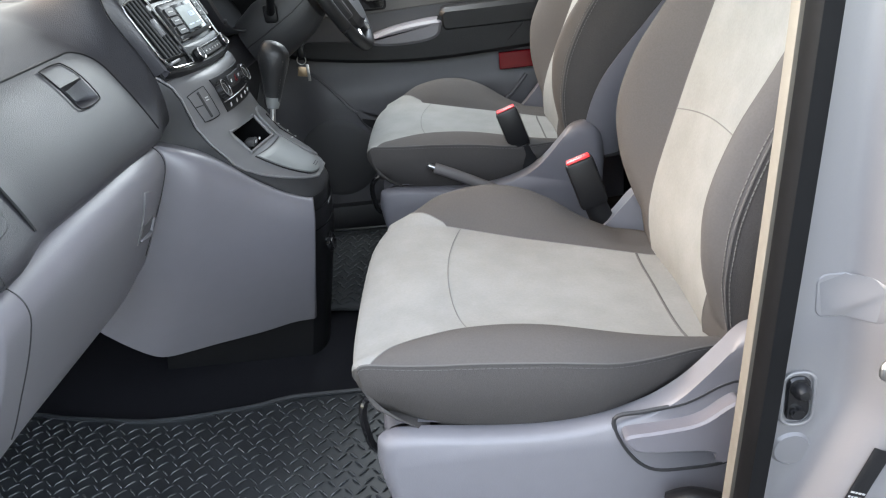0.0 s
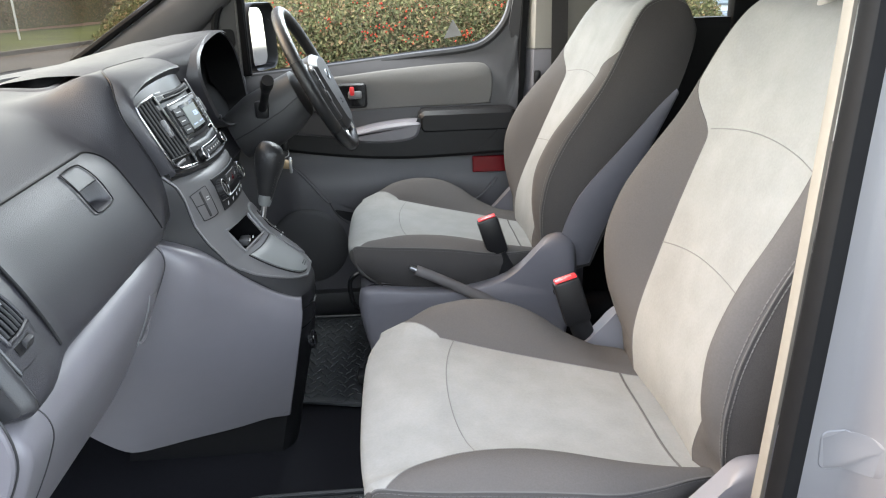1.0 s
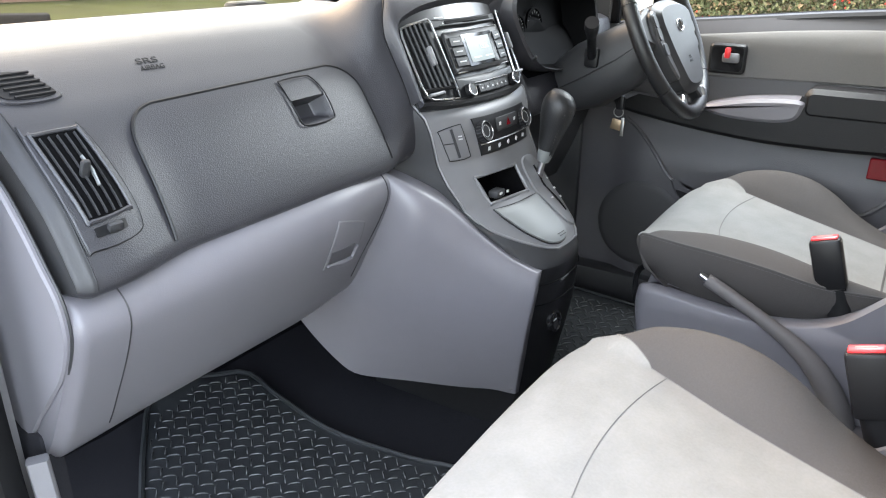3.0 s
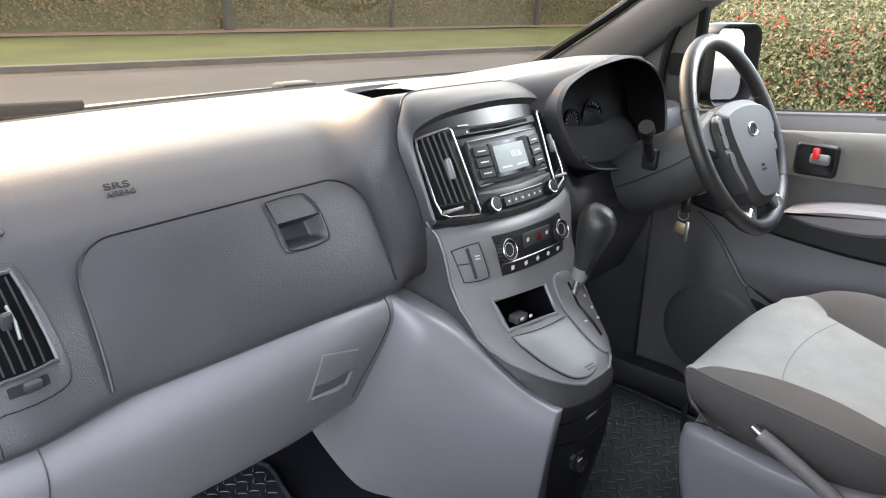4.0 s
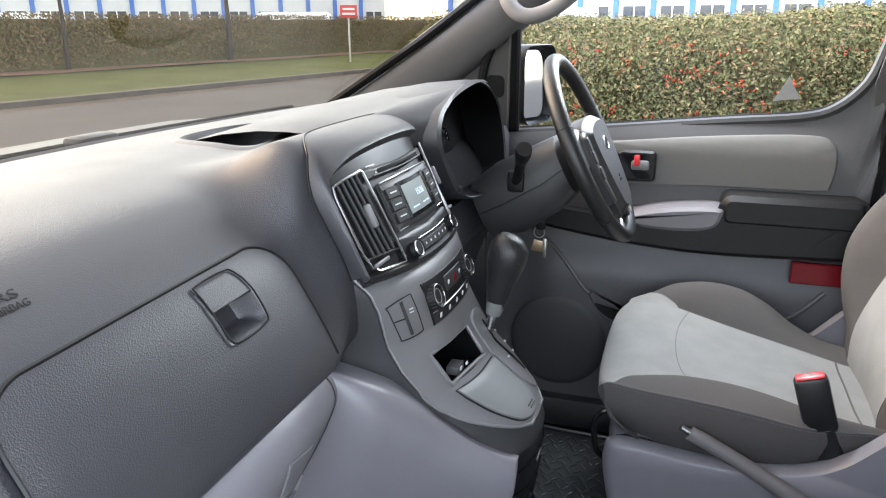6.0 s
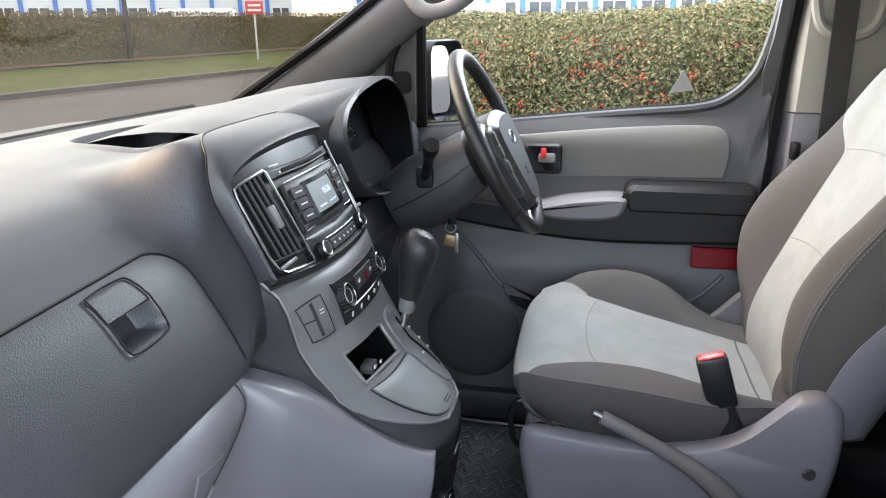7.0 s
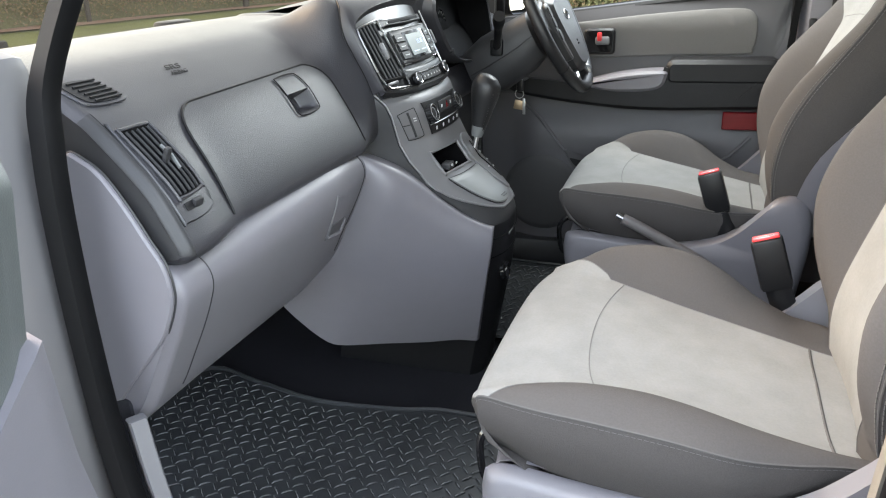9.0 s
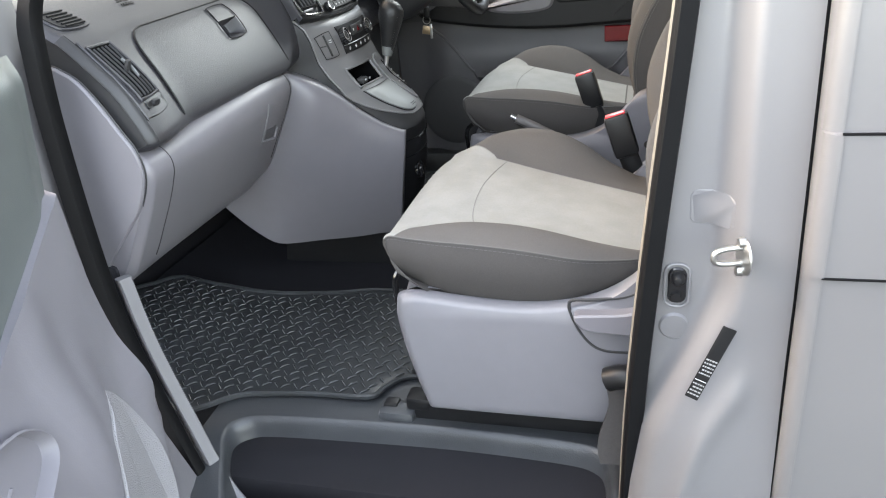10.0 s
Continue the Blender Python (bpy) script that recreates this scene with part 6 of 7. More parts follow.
part("emblem", merge(tube([WC + WN * 0.031 + WY * (0.019 * math.cos(a)) + WU * (0.0125 * math.sin(a)) for a in steps(0, 2 * math.pi * 27 / 28, 27)], 0.0018, 6, True), tube([WC + WN * 0.031 + WY * -0.006 + WU * -0.008, WC + WN * 0.0312 + WY * -0.004 + WU * 0.008], 0.002, 6), tube([WC + WN * 0.031 + WY * 0.004 + WU * -0.008, WC + WN * 0.0312 + WY * 0.006 + WU * 0.008], 0.002, 6)), M_CHROME, hub, "chrome oval emblem")
tw = Matrix.Translation(WC + WN * 0.0305 + WU * -0.075) @ basis(WY, WU)
text("SRS", 0.009, tw @ pose(0, 0.004, 0), M_PRINT, hub)
text("AIRBAG", 0.007, tw @ pose(0, -0.005, 0), M_PRINT, hub)
# ---- seats ----
CP = [(0.42, 0.795), (0.37, 0.808), (0.33, 0.816), (0.25, 0.832), (0.15, 0.850), (0.05, 0.866), (-0.02, 0.876), (-0.075, 0.872), (-0.114, 0.858), (-0.118, 0.838), (-0.102, 0.808), (-0.076, 0.786), (-0.040, 0.766)]
CS = spline([Vector((x, 0, z)) for x, z in CP], 4)
NU = len(CS) - 1


def inset_w(k):
    i = min(int(k), NU - 1)
    x = CS[i].lerp(CS[i + 1], k - i).x
    if k > 27:
        return 0.20 + 0.035 * min(1, (k - 27) / 6)
    return smooth([(-0.10, 0.205), (0.03, 0.176), (0.15, 0.142), (0.33, 0.113), (0.42, 0.108)], x)


# outboard side of the cushion along k: seam of the insert, edge height over the middle, edge half width
WIN = [(0, 0.170), (4, 0.172), (8, 0.178), (12, 0.172), (16, 0.161), (18, 0.160), (21, 0.172), (24, 0.190), (27, 0.205), (32, 0.215), (48, 0.225)]
OFF = [(0, 0.035), (4, 0.030), (8, 0.026), (12, 0.018), (16, 0.020), (20, 0.014), (24, 0.007), (28, 0.013), (32, 0.026), (36, 0.024), (40, 0.018), (48, 0.005)]
WON = [(0, 0.205), (4, 0.208), (8, 0.216), (11, 0.236), (14, 0.257), (18, 0.262), (26, 0.258), (32, 0.248), (40, 0.244), (48, 0.244)]


def outboard(k, a, c, nrm):
    wi, wo = smooth(WIN, k), smooth(WON, k)
    off = smooth(OFF, k)
    t = max(0.0, a - 1)
    y = min(a, 1) * wi + (wo - wi) * t ** 0.9
    pull = ease((k - 16) / 14) * 0.012 * (y / 0.21) ** 4 * (1 if y < 0.212 else 0.212 / y)
    if a <= 1:
        return Vector((c.x + pull, -y, c.z + 0.45 * off * a ** 3)) + nrm * (0.008 * a ** 3 + 0.004 * math.cos(a * 2.2) - 0.002)
    puff = smooth([(0, 0.006), (8, 0.010), (14, 0.018), (20, 0.018), (26, 0.010), (32, 0.004), (48, 0.004)], k)
    return Vector((c.x + pull, -y, c.z + off * (0.45 + 0.55 * t))) + nrm * (0.0036 * (1 - t) + puff * math.sin(math.pi * t ** 0.9) ** 0.9)


def seat_cushion(k, v, side):
    """k along the middle line from the back to the nose, v across: 1 at the seam, 2 at the crest's far foot, 3 at the skirt."""
    i = min(int(k), NU - 1)
    c = CS[i].lerp(CS[i + 1], k - i)
    d = (CS[min(i + 1, NU)] - CS[max(i - 1, 0)]).lerp(CS[min(i + 2, NU)] - CS[i], k - i).normalized()
    nrm = Vector((d.z, 0, -d.x))
    if nrm.z < 0 and i < 20:
        nrm = -nrm
    if -2 <= v < 0:
        return outboard(k, -v, c, nrm)
    wi = inset_w(k)
    nose = ease((k - 24) / 16)
    wo = 0.262 - 0.018 * nose - 0.02 * ease((0.12 - k / NU) / 0.12)
    crest = smooth([(-0.115, 0.002), (-0.075, 0.010), (-0.053, 0.019), (-0.01, 0.042), (0.06, 0.066), (0.13, 0.071), (0.19, 0.055), (0.25, 0.026), (0.31, 0.008)], c.x) * (1 - ease((k - 28) / 6)) * (1.0 if v > 0 else 0.5)
    s = math.copysign(1, v)
    a = abs(v)
    edge_up = 0.050 * ease((k - 22) / 11) if v < 0 else 0.006 * ease((k - 24) / 10)
    fr_ = ease((k - 16) / 14)
    if a <= 1:
        y = a * wi
        c = c + Vector((fr_ * (0.020 * (y / 0.212) ** 5 if s > 0 else 0.012 * (y / 0.21) ** 4) * (1 if y < 0.212 else 0.212 / y), 0, 0))
        lift = 0.008 * a ** 3 + 0.004 * math.cos(a * 2.2) - 0.002
        return Vector((c.x, s * y, c.z + edge_up * a ** 3 * 0.55)) + nrm * lift
    if a <= 2:
        t = a - 1
        y = wi + (wo - wi) * (t ** 0.85)
        c = c + Vector((fr_ * (0.020 * (y / 0.212) ** 5 if s > 0 else 0.012 * (y / 0.21) ** 4) * (1 if y < 0.212 else 0.212 / y), 0, 0))
        h = crest * math.sin(math.pi * min(1, t * 0.78)) ** 0.8 + 0.008 * (1 - t) - (0.036 if v > 0 else 0.012) * t ** 4 * (1 - nose)
        return Vector((c.x - 0.0, s * y, c.z + edge_up * (0.55 + 0.45 * t))) + nrm * h
    t = a - 2
    base = seat_cushion(k, 2 * s, side)
    zb = smooth([(-0.10, 0.785), (-0.065, 0.772), (-0.008, 0.758), (0.155, 0.758), (0.228, 0.772), (0.264, 0.79), (0.33, 0.80)], c.x)
    if v < 0:
        wo = smooth(WON, k)
        zb = smooth([(-0.09, 0.795), (-0.029, 0.774), (0.03, 0.762), (0.097, 0.754), (0.16, 0.752), (0.231, 0.756), (0.317, 0.770), (0.37, 0.78)], c.x)
    y = wo + 0.006 * math.sin(math.pi * t) - 0.030 * t * t
    xx = base.x + (max(base.x, -0.085) - base.x) * t
    return Vector((xx, s * y, base.z + (min(zb, base.z) - base.z) * t))


BP = [(0.374, 0.79), (0.366, 0.86), (0.376, 0.93), (0.412, 1.04), (0.445, 1.14), (0.480, 1.25), (0.514, 1.345), (0.541, 1.405), (0.562, 1.430), (0.598, 1.443), (0.635, 1.436), (0.655, 1.405)]
BS = spline([Vector((x, 0, z)) for x, z in BP], 4)
NB = len(BS) - 1


def seat_back(k, v):
    i = min(int(k), NB - 1)
    c = BS[i].lerp(BS[i + 1], k - i)
    d = (BS[min(i + 1, NB)] - BS[max(i - 1, 0)]).lerp(BS[min(i + 2, NB)] - BS[i], k - i).normalized()
    nrm = Vector((-d.z, 0, d.x))
    z = c.z if k < 36 else 1.443
    wi = smooth([(0.84, 0.125), (0.9, 0.138), (1.1, 0.152), (1.25, 0.142), (1.40, 0.125), (1.47, 0.11)], z)
    if v < 0:
        wi += smooth([(0.84, 0.022), (0.95, 0.030), (1.1, 0.032), (1.25, 0.022), (1.38, 0.006), (1.47, 0.0)], z)
    wo = smooth([(0.84, 0.215), (0.90, 0.238), (1.0, 0.260), (1.15, 0.262), (1.25, 0.250), (1.35, 0.228), (1.43, 0.198), (1.47, 0.165)], z)
    crest = smooth([(0.86, 0.0), (0.90, 0.022), (0.956, 0.056), (1.02, 0.080), (1.10, 0.079), (1.17, 0.060), (1.25, 0.034), (1.31, 0.025), (1.37, 0.022), (1.42, 0.018), (1.45, 0.010)], z)
    s = math.copysign(1, v)
    a = abs(v)
    if a <= 1:
        return Vector((c.x, s * a * wi, c.z)) + nrm * (0.010 * a ** 3)
    if a <= 2:
        t = a - 1
        y = wi + (wo - wi) * t ** 0.9
        return Vector((c.x, s * y, c.z)) + nrm * (crest * math.sin(math.pi * 0.77 * t) ** 0.9 + 0.010 * (1 - t))
    t = a - 2
    base = seat_back(k, 2 * s)
    end = seat_back(NB, 2 * s)
    q = k / NB
    rear_x = smooth([(0, 0.500), (0.25, 0.530), (0.5, 0.605), (0.75, 0.655), (0.92, 0.672), (1, end.x)], q)
    rear_z = smooth([(0, 0.800), (0.25, 0.940), (0.5, 1.160), (0.75, 1.310), (0.92, 1.385), (1, end.z)], q)
    rear_y = smooth([(0.8, 0.205), (1.0, 0.245), (1.15, 0.248), (1.25, 0.238), (1.35, 0.212), (1.41, abs(end.y))], rear_z)
    p = base.lerp(Vector((rear_x, s * rear_y, rear_z)), t)
    return p + Vector((0, s * 0.014 * math.sin(math.pi * t) * (1 - q ** 6), 0))


def front_edge(k):
    """Where the light front of the cushion gives way to the dark bolster."""
    return 1 + min(1, max(0, (k - 22.0) / 10.5)) ** 1.5


def near_edge(k):
    """The same line on the outboard side, where the light front wraps further round."""
    return 1 + min(1, max(0, (k - 25.5) / 5.0)) ** 1.6


def nose_end(k, q):
    """The light front ends higher up at the outboard corner."""
    return k if k <= 31 or q > -0.4 else 31 + (k - 31) * (1 - 0.62 * ease((-q - 0.4) / 0.6))


def back_edge(k):
    """Where the light middle of the backrest gives way to the dark bolster."""
    return 1 + ease((k - 19.2) / 4.3)


def stitches(path, pitch=0.0075, long=0.0055, r=0.0005):
    """A row of short thread stitches along a line."""
    out, run, prev = [], 0.0, path[0]
    for p in path[1:]:
        d = (p - prev).length
        while run + d >= pitch:
            q = prev.lerp(p, (pitch - run) / d)
            v = (p - prev).normalized() * long * 0.5
            out.append(tube([q - v, q + v], r, 4))
            prev, d, run = q, (p - q).length, 0.0
        run += d
        prev = p
    return merge(*out)


def make_seat(o, name, label, lever_side, group, recline=0.0):
    o = Vector(o)
    hinge = Matrix.Translation((0.385, 0, 0.88)) @ pose(0, 0, 0, 0, recline, 0) @ Matrix.Translation((-0.385, 0, -0.88))

    def back_at(k, v):
        return hinge @ seat_back(k, v)

    st = thing(name, o + Vector((0.15, 0, 0.47)), label, "car seat", group)

    def sub(nm, f, us, vs, material, parent=None, lab="", skip=None):
        bm = grid(lambda a, b: f(a, b) + o, us, vs, skip)
        bmesh.ops.recalc_face_normals(bm, faces=bm.faces)
        return part(nm, bm, material, parent or st, lab, 50)

    cush = lambda k, v: seat_cushion(k, v, 1)
    NF = 37.0
    ins = sub("cushion_insert", cush, steps(0, 21.0, 42), steps(-1, 1, 24), M_CLOTH, None, "light grey cloth insert")
    sub("cushion_front", lambda k, q: cush(nose_end(k, q), q * (front_edge(k) if q > 0 else near_edge(k))), steps(21.0, NF, 32), steps(-1, 1, 40), M_CLOTH, None, "light grey cloth front")
    for s in (-1, 1):
        fe = front_edge if s > 0 else near_edge
        ke = 32.5 if s > 0 else 30.5
        sub("cushion_bolster", lambda k, q: cush(k, s * (fe(k) + (2 - fe(k)) * q)), steps(0, ke, round(ke * 2)), steps(0, 1, 18), M_CLOTHD, None, "dark grey cloth bolster")
        sub("cushion_skirt", cush, steps(0, NU, 2 * NU), [s * q for q in steps(2, 3, 12)], M_CLOTHR, None, "dark grey cloth skirt")
        part("seam", tube([cush(k, s * fe(k)) + o + Vector((0, 0, 0.0002)) for k in steps(0, ke, round(ke * 2))], 0.0008, 5), M_CREASE, st)
        part("seam", tube([cush(k, s * 2.0) + o for k in steps(0, nose_end(NF, s), 74)], 0.0016, 5), M_THREAD, st)
        part("stitching", stitches([cush(k, s * 2.05) + o + Vector((0, s * 0.0004, 0)) for k in steps(0, nose_end(NF, s), 90)]), M_STITCH, st)
    part("seam", tube([cush(20.6 + 1.2 * (1 - v * v), v) + o + Vector((0, 0, 0.0002)) for v in steps(-1, 1, 24)], 0.0008, 5), M_CREASE, ins)
    # dark cord paints the shade in the fold of the cushion
    part("tuck_shade_cord", tube([cush(8.0, v) + o + Vector((0, 0, -0.0012)) for v in steps(-1, 1, 20)], 0.0026, 6), M_STITCH, ins)
    part("cushion_nose_seam", tube([cush(nose_end(NF, v / 2), v) + o for v in steps(-2, 2, 40)], 0.0012, 5), M_THREAD, st)
    sub("nose_skirt", lambda q, v: cush(nose_end(NF, v / 2) * (1 - q) + NU * q, v), steps(0, 1, 28), steps(-2, 2, 40), M_CLOTHD)
    low = []
    for q in (0, 1):
        low.append([cush(NU, v) + o + Vector((0.02 * q, 0, -0.06 * q)) for v in steps(-2, 2, 40)])
    part("cushion_under", loft(low, closed=False), M_CLOTHD, st)
    sub("back_insert", back_at, steps(0, 19.2, 38), steps(-1, 1, 24), M_CLOTH, None, "light grey cloth insert")
    sub("back_upper_insert", lambda k, q: back_at(k, q * back_edge(k)), steps(19.2, NB, round((NB - 19.2) * 2)), steps(-1, 1, 44), M_CLOTH, None, "light grey cloth upper insert")
    for s in (-1, 1):
        sub("back_bolster", lambda k, q: back_at(k, s * (back_edge(k) + (2 - back_edge(k)) * q)), steps(0, 23.5, 47), steps(0, 1, 24), M_CLOTHD, None, "dark grey cloth bolster")
        sub("back_side", back_at, steps(0, NB, 2 * NB), [s * q for q in steps(2, 3, 12)], M_CLOTHR, None, "dark grey ribbed cloth side")
        part("seam", tube([back_at(k, s * back_edge(k)) + o + Vector((-0.0001, 0, 0)) for k in steps(0, 23.5, 47)], 0.0009, 5), M_STITCH, st)
        part("seam", tube([back_at(k, s * 2.0) + o for k in steps(0, NB, 70)], 0.0013, 5), M_THREAD, st)
        for off in (1.965, 2.03):
            part("stitching", stitches([back_at(k, s * off) + o + Vector((-0.0004, s * 0.0005, 0)) for k in steps(0, NB, 110)], r=0.0008), M_STITCHLIGHT, st)
    for k0, dk in ((19.7, 0.7), (12.3, 0.7)):
        part("seam", tube([back_at(k0 + dk * (1 - v * v), v) + o + Vector((-0.0002, 0, 0)) for v in steps(-1, 1, 24)], 0.0009, 5), M_CREASE, st)
    # back shell closes the rear
    rr = []
    for k in range(0, NB + 1, 2):
        l, r = back_at(k, -3), back_at(k, 3)
        rr.append([o + l.lerp(r, t) + Vector((0.035 * math.sin(math.pi * t) * (1 - k / NB), 0, 0)) for t in steps(0, 1, 10)])
    part("back_shell", loft(rr, closed=False), M_DARK, st)
    # moulded shell lapping round the rear of each side
    for s in (-1, 1):
        bm = grid(lambda q, f: back_at(1 + 27 * q, s * (3.02 - (1 - f) * (0.80 - 0.74 * q ** 1.3))) + o + Vector((0, s * 0.007 * math.sin(math.pi * min(1, f + 0.12)) ** 0.5, 0)), steps(0, 1, 24), steps(0, 0.88, 8))
        part("back_cover", thick(bm, 0.003), M_PLINTHD, st, "grey plastic back cover")
    # headrest
    hr = []
    hc = hinge @ Vector((0.603, 0, 1.551)) + o
    ax, up = hinge.to_3x3() @ Vector((0.97, 0, -0.22)), hinge.to_3x3() @ Vector((0.22, 0, 0.97))
    for t in steps(-1, 1, 14):
        sc = (1 - abs(t) ** 5) ** 0.35 if abs(t) < 1 else 0.3
        w = 0.128 + 0.012 * t
        d = 0.072 * (1 + 0.05 * t)
        hr.append([hc + up * t * 0.098 + Vector((0, 1, 0)) * (w * (0.75 + 0.25 * sc) * math.copysign(abs(math.cos(a)) ** 0.5, math.cos(a))) + ax * (d * (0.4 + 0.6 * sc) * math.copysign(abs(math.sin(a)) ** 0.6, math.sin(a))) for a in steps(0, 2 * math.pi * 31 / 32, 31)])
    head = part("headrest", loft(hr), M_CLOTH, st, "light grey padded headrest", 60)
    hw = []
    for r in hr[1:-1]:
        c = sum(r, Vector()) / len(r)
        hw.append([r[j % 32] + (r[j % 32] - c).normalized() * 0.0016 for j in range(-3, 20)])
    part("headrest_back", loft(hw, closed=False), M_CLOTHD, head, "dark grey headrest sides and back", 60)
    for y in (-0.055, 0.055):
        part("headrest_post", tube([hc + Vector((0.0, y, -0.07)), hc + Vector((-0.03, y, -0.15))], 0.006, 10), M_CHROME, head)
        part("post_guide", tube([hc + Vector((-0.022, y, -0.118)), hc + Vector((-0.020, y, -0.104))], 0.012, 12), M_CREAM, head)
    # plastic plinth
    side = []
    prof = [(-0.052, 0.540), (-0.072, 0.61), (-0.090, 0.70), (-0.092, 0.755), (-0.070, 0.782), (0.05, 0.772), (0.15, 0.770), (0.24, 0.786), (0.30, 0.818), (0.345, 0.862), (0.375, 0.893), (0.41, 0.895), (0.44, 0.86), (0.445, 0.78), (0.43, 0.66), (0.415, 0.540)]
    P = spline([Vector((x, 0, z)) for x, z in prof], 4)
    for s in (-1, 1):
        rings = []
        cx, czz = 0.17, 0.66
        for yy, sc in ((0.238, 0.985), (0.246, 1.0), (0.258, 0.985), (0.267, 0.95), (0.270, 0.91)):
            rings.append([o + Vector((cx + (p.x - cx) * sc, s * (yy + 0.010 * (p.z - 0.78)), czz + (p.z - czz) * sc)) for p in P])
        pl = part("plinth_side", loft(rings), M_PLINTH if lever_side else M_PLINTHD, st, "moulded plastic seat side")
        if s == lever_side:
            lr = spline([(0.212, 0.785, 0), (0.25, 0.792, 0), (0.30, 0.800, 0), (0.345, 0.822, 0), (0.368, 0.818, 0), (0.374, 0.75, 0), (0.36, 0.705, 0), (0.30, 0.696, 0), (0.255, 0.702, 0), (0.225, 0.738, 0)], 5, True)
            part("lever_recess", tube([o + Vector((p.x, s * 0.2685, p.y)) for p in lr], 0.003, 6, True), M_DARK, pl)
            lv = spline([(0.222, 0.772, 0), (0.26, 0.776, 0), (0.31, 0.783, 0), (0.345, 0.806, 0), (0.360, 0.808, 0), (0.365, 0.775, 0), (0.361, 0.738, 0), (0.342, 0.718, 0), (0.322, 0.738, 0), (0.25, 0.744, 0), (0.228, 0.754, 0)], 5, True)
            part("recline_lever", plate([(p.x, p.y) for p in lv], lambda u, v, w: o + Vector((u, s * (0.262 + w), v)), 0.030, 0.003, False), M_LILAC, pl, "light grey recline lever")
        else:
            part("pivot_cap", turned([(0.0001, 0.005), (0.009, 0.004), (0.011, 0)], o + Vector((0.395, s * 0.270, 0.752)), (0, s, 0), 20), M_DARK, pl)
    fr = spline([Vector((x, 0, z)) for x, z in prof[:6]], 4)
    part("plinth_front", loft([[o + Vector((p.x + 0.012 * abs(t) ** 4, 0.235 * t, p.z)) for t in steps(-1, 1, 12)] for p in fr], closed=False), M_PLINTH if lever_side else M_PLINTHD, st)
    part("slide_bar", tube(spline([o + Vector((-0.03, -0.175, 0.70)), o + Vector((-0.100, -0.178, 0.695)), o + Vector((-0.116, -0.178, 0.73)), o + Vector((-0.112, -0.170, 0.775)), o + Vector((-0.06, -0.16, 0.80))], 5), 0.006, 8), M_GLOSS, st, "black seat slide bar")
    for y in (-0.19, 0.19):
        part("seat_rail", rbox(o + Vector((0.15, y, 0.49)), (0.50, 0.04, 0.05), 0.006), M_BLACK, st)
        part("rail_end", rbox(o + Vector((-0.09, y, 0.505)), (0.05, 0.045, 0.03), 0.008), M_BLACK, st)
    # belt buckle
    by = 0.255 if lever_side else -0.232
    b = o + Vector((0.262 if lever_side else 0.226, by, 0.945 if lever_side else 0.935))
    ax = Vector((-0.30, 0, 0.95))
    mm = basis((0.95, 0, 0.30), (0, 1, 0))
    bk = part("belt_buckle", rbox(b - ax * 0.045, (0.052, 0.030, 0.095), 0.007, mm), M_BLACK, st, "black belt buckle with red button")
    part("button", rbox(b + ax * 0.003, (0.044, 0.020, 0.006), 0.003, mm), M_RED, bk, "red release button")
    part("button_slot", rbox(b + ax * 0.0055, (0.026, 0.004, 0.003), 0.001, mm), M_CREAM, bk)
    part("buckle_stalk", tube([b - ax * 0.08, b - ax * 0.14 + Vector((0.004, 0, 0)), b - ax * 0.20 + Vector((0.012, 0, 0))], 0.021, 10, squash=0.45), M_BLACK, bk)
    return st


make_seat((0, 0.508, 0), "passenger_seat", "light and dark grey cloth front passenger seat on a lilac-grey plinth", -1, "front seats")
make_seat((-0.061, 1.406, 0.008), "driver_seat", "light and dark grey cloth driver's seat on a grey plinth", 0, "front seats", 5.5)
belt2 = thing("seat_belt", (0.30, 0.23, 0.62), "black seat belt webbing at the foot of the pillar", "seat belt")
part("webbing", loft([[Vector((0.30 + 0.03 * a + 0.008 * math.sin(6 * s), 0.215 - 0.06 * s + 0.004 * b, 0.655 - 0.12 * s)) for a, b in ((-1, -1), (1, -0.4), (1, 0.4), (-1, 1))] for s in steps(0, 1, 10)]), M_BELT, belt2)
part("anchor_cover", tube(spline([(0.275, 0.205, 0.665), (0.30, 0.20, 0.675), (0.33, 0.195, 0.668)], 4), 0.020, 10), M_BLACK, belt2)
# handbrake beside the driver's seat
hbk = thing("handbrake", (0.25, 1.13, 0.5), "grey handbrake lever with a silver button", "handbrake")
hp = spline([(-0.012, 1.118, 0.842), (0.03, 1.119, 0.822), (0.10, 1.120, 0.785), (0.16, 1.121, 0.748), (0.21, 1.122, 0.70), (0.25, 1.123, 0.63), (0.28, 1.124, 0.52)], 5)
part("lever", tube(hp, [0.013 + 0.012 * ease((i - 8) / 18) for i in range(len(hp))], 12, squash=0.85), mat("handbrake_plastic", (0.13, 0.122, 0.122), 0.5, var=0.06, bump=0.2), hbk)
part("release_button", tube([Vector((-0.008, 1.118, 0.840)), Vector((-0.026, 1.118, 0.850))], [0.0065, 0.006], 12), M_CHROME, hbk, "silver release button")
part("lever_base", rbox((0.24, 1.125, 0.55), (0.16, 0.07, 0.14), 0.03), M_DOORLOW, hbk)

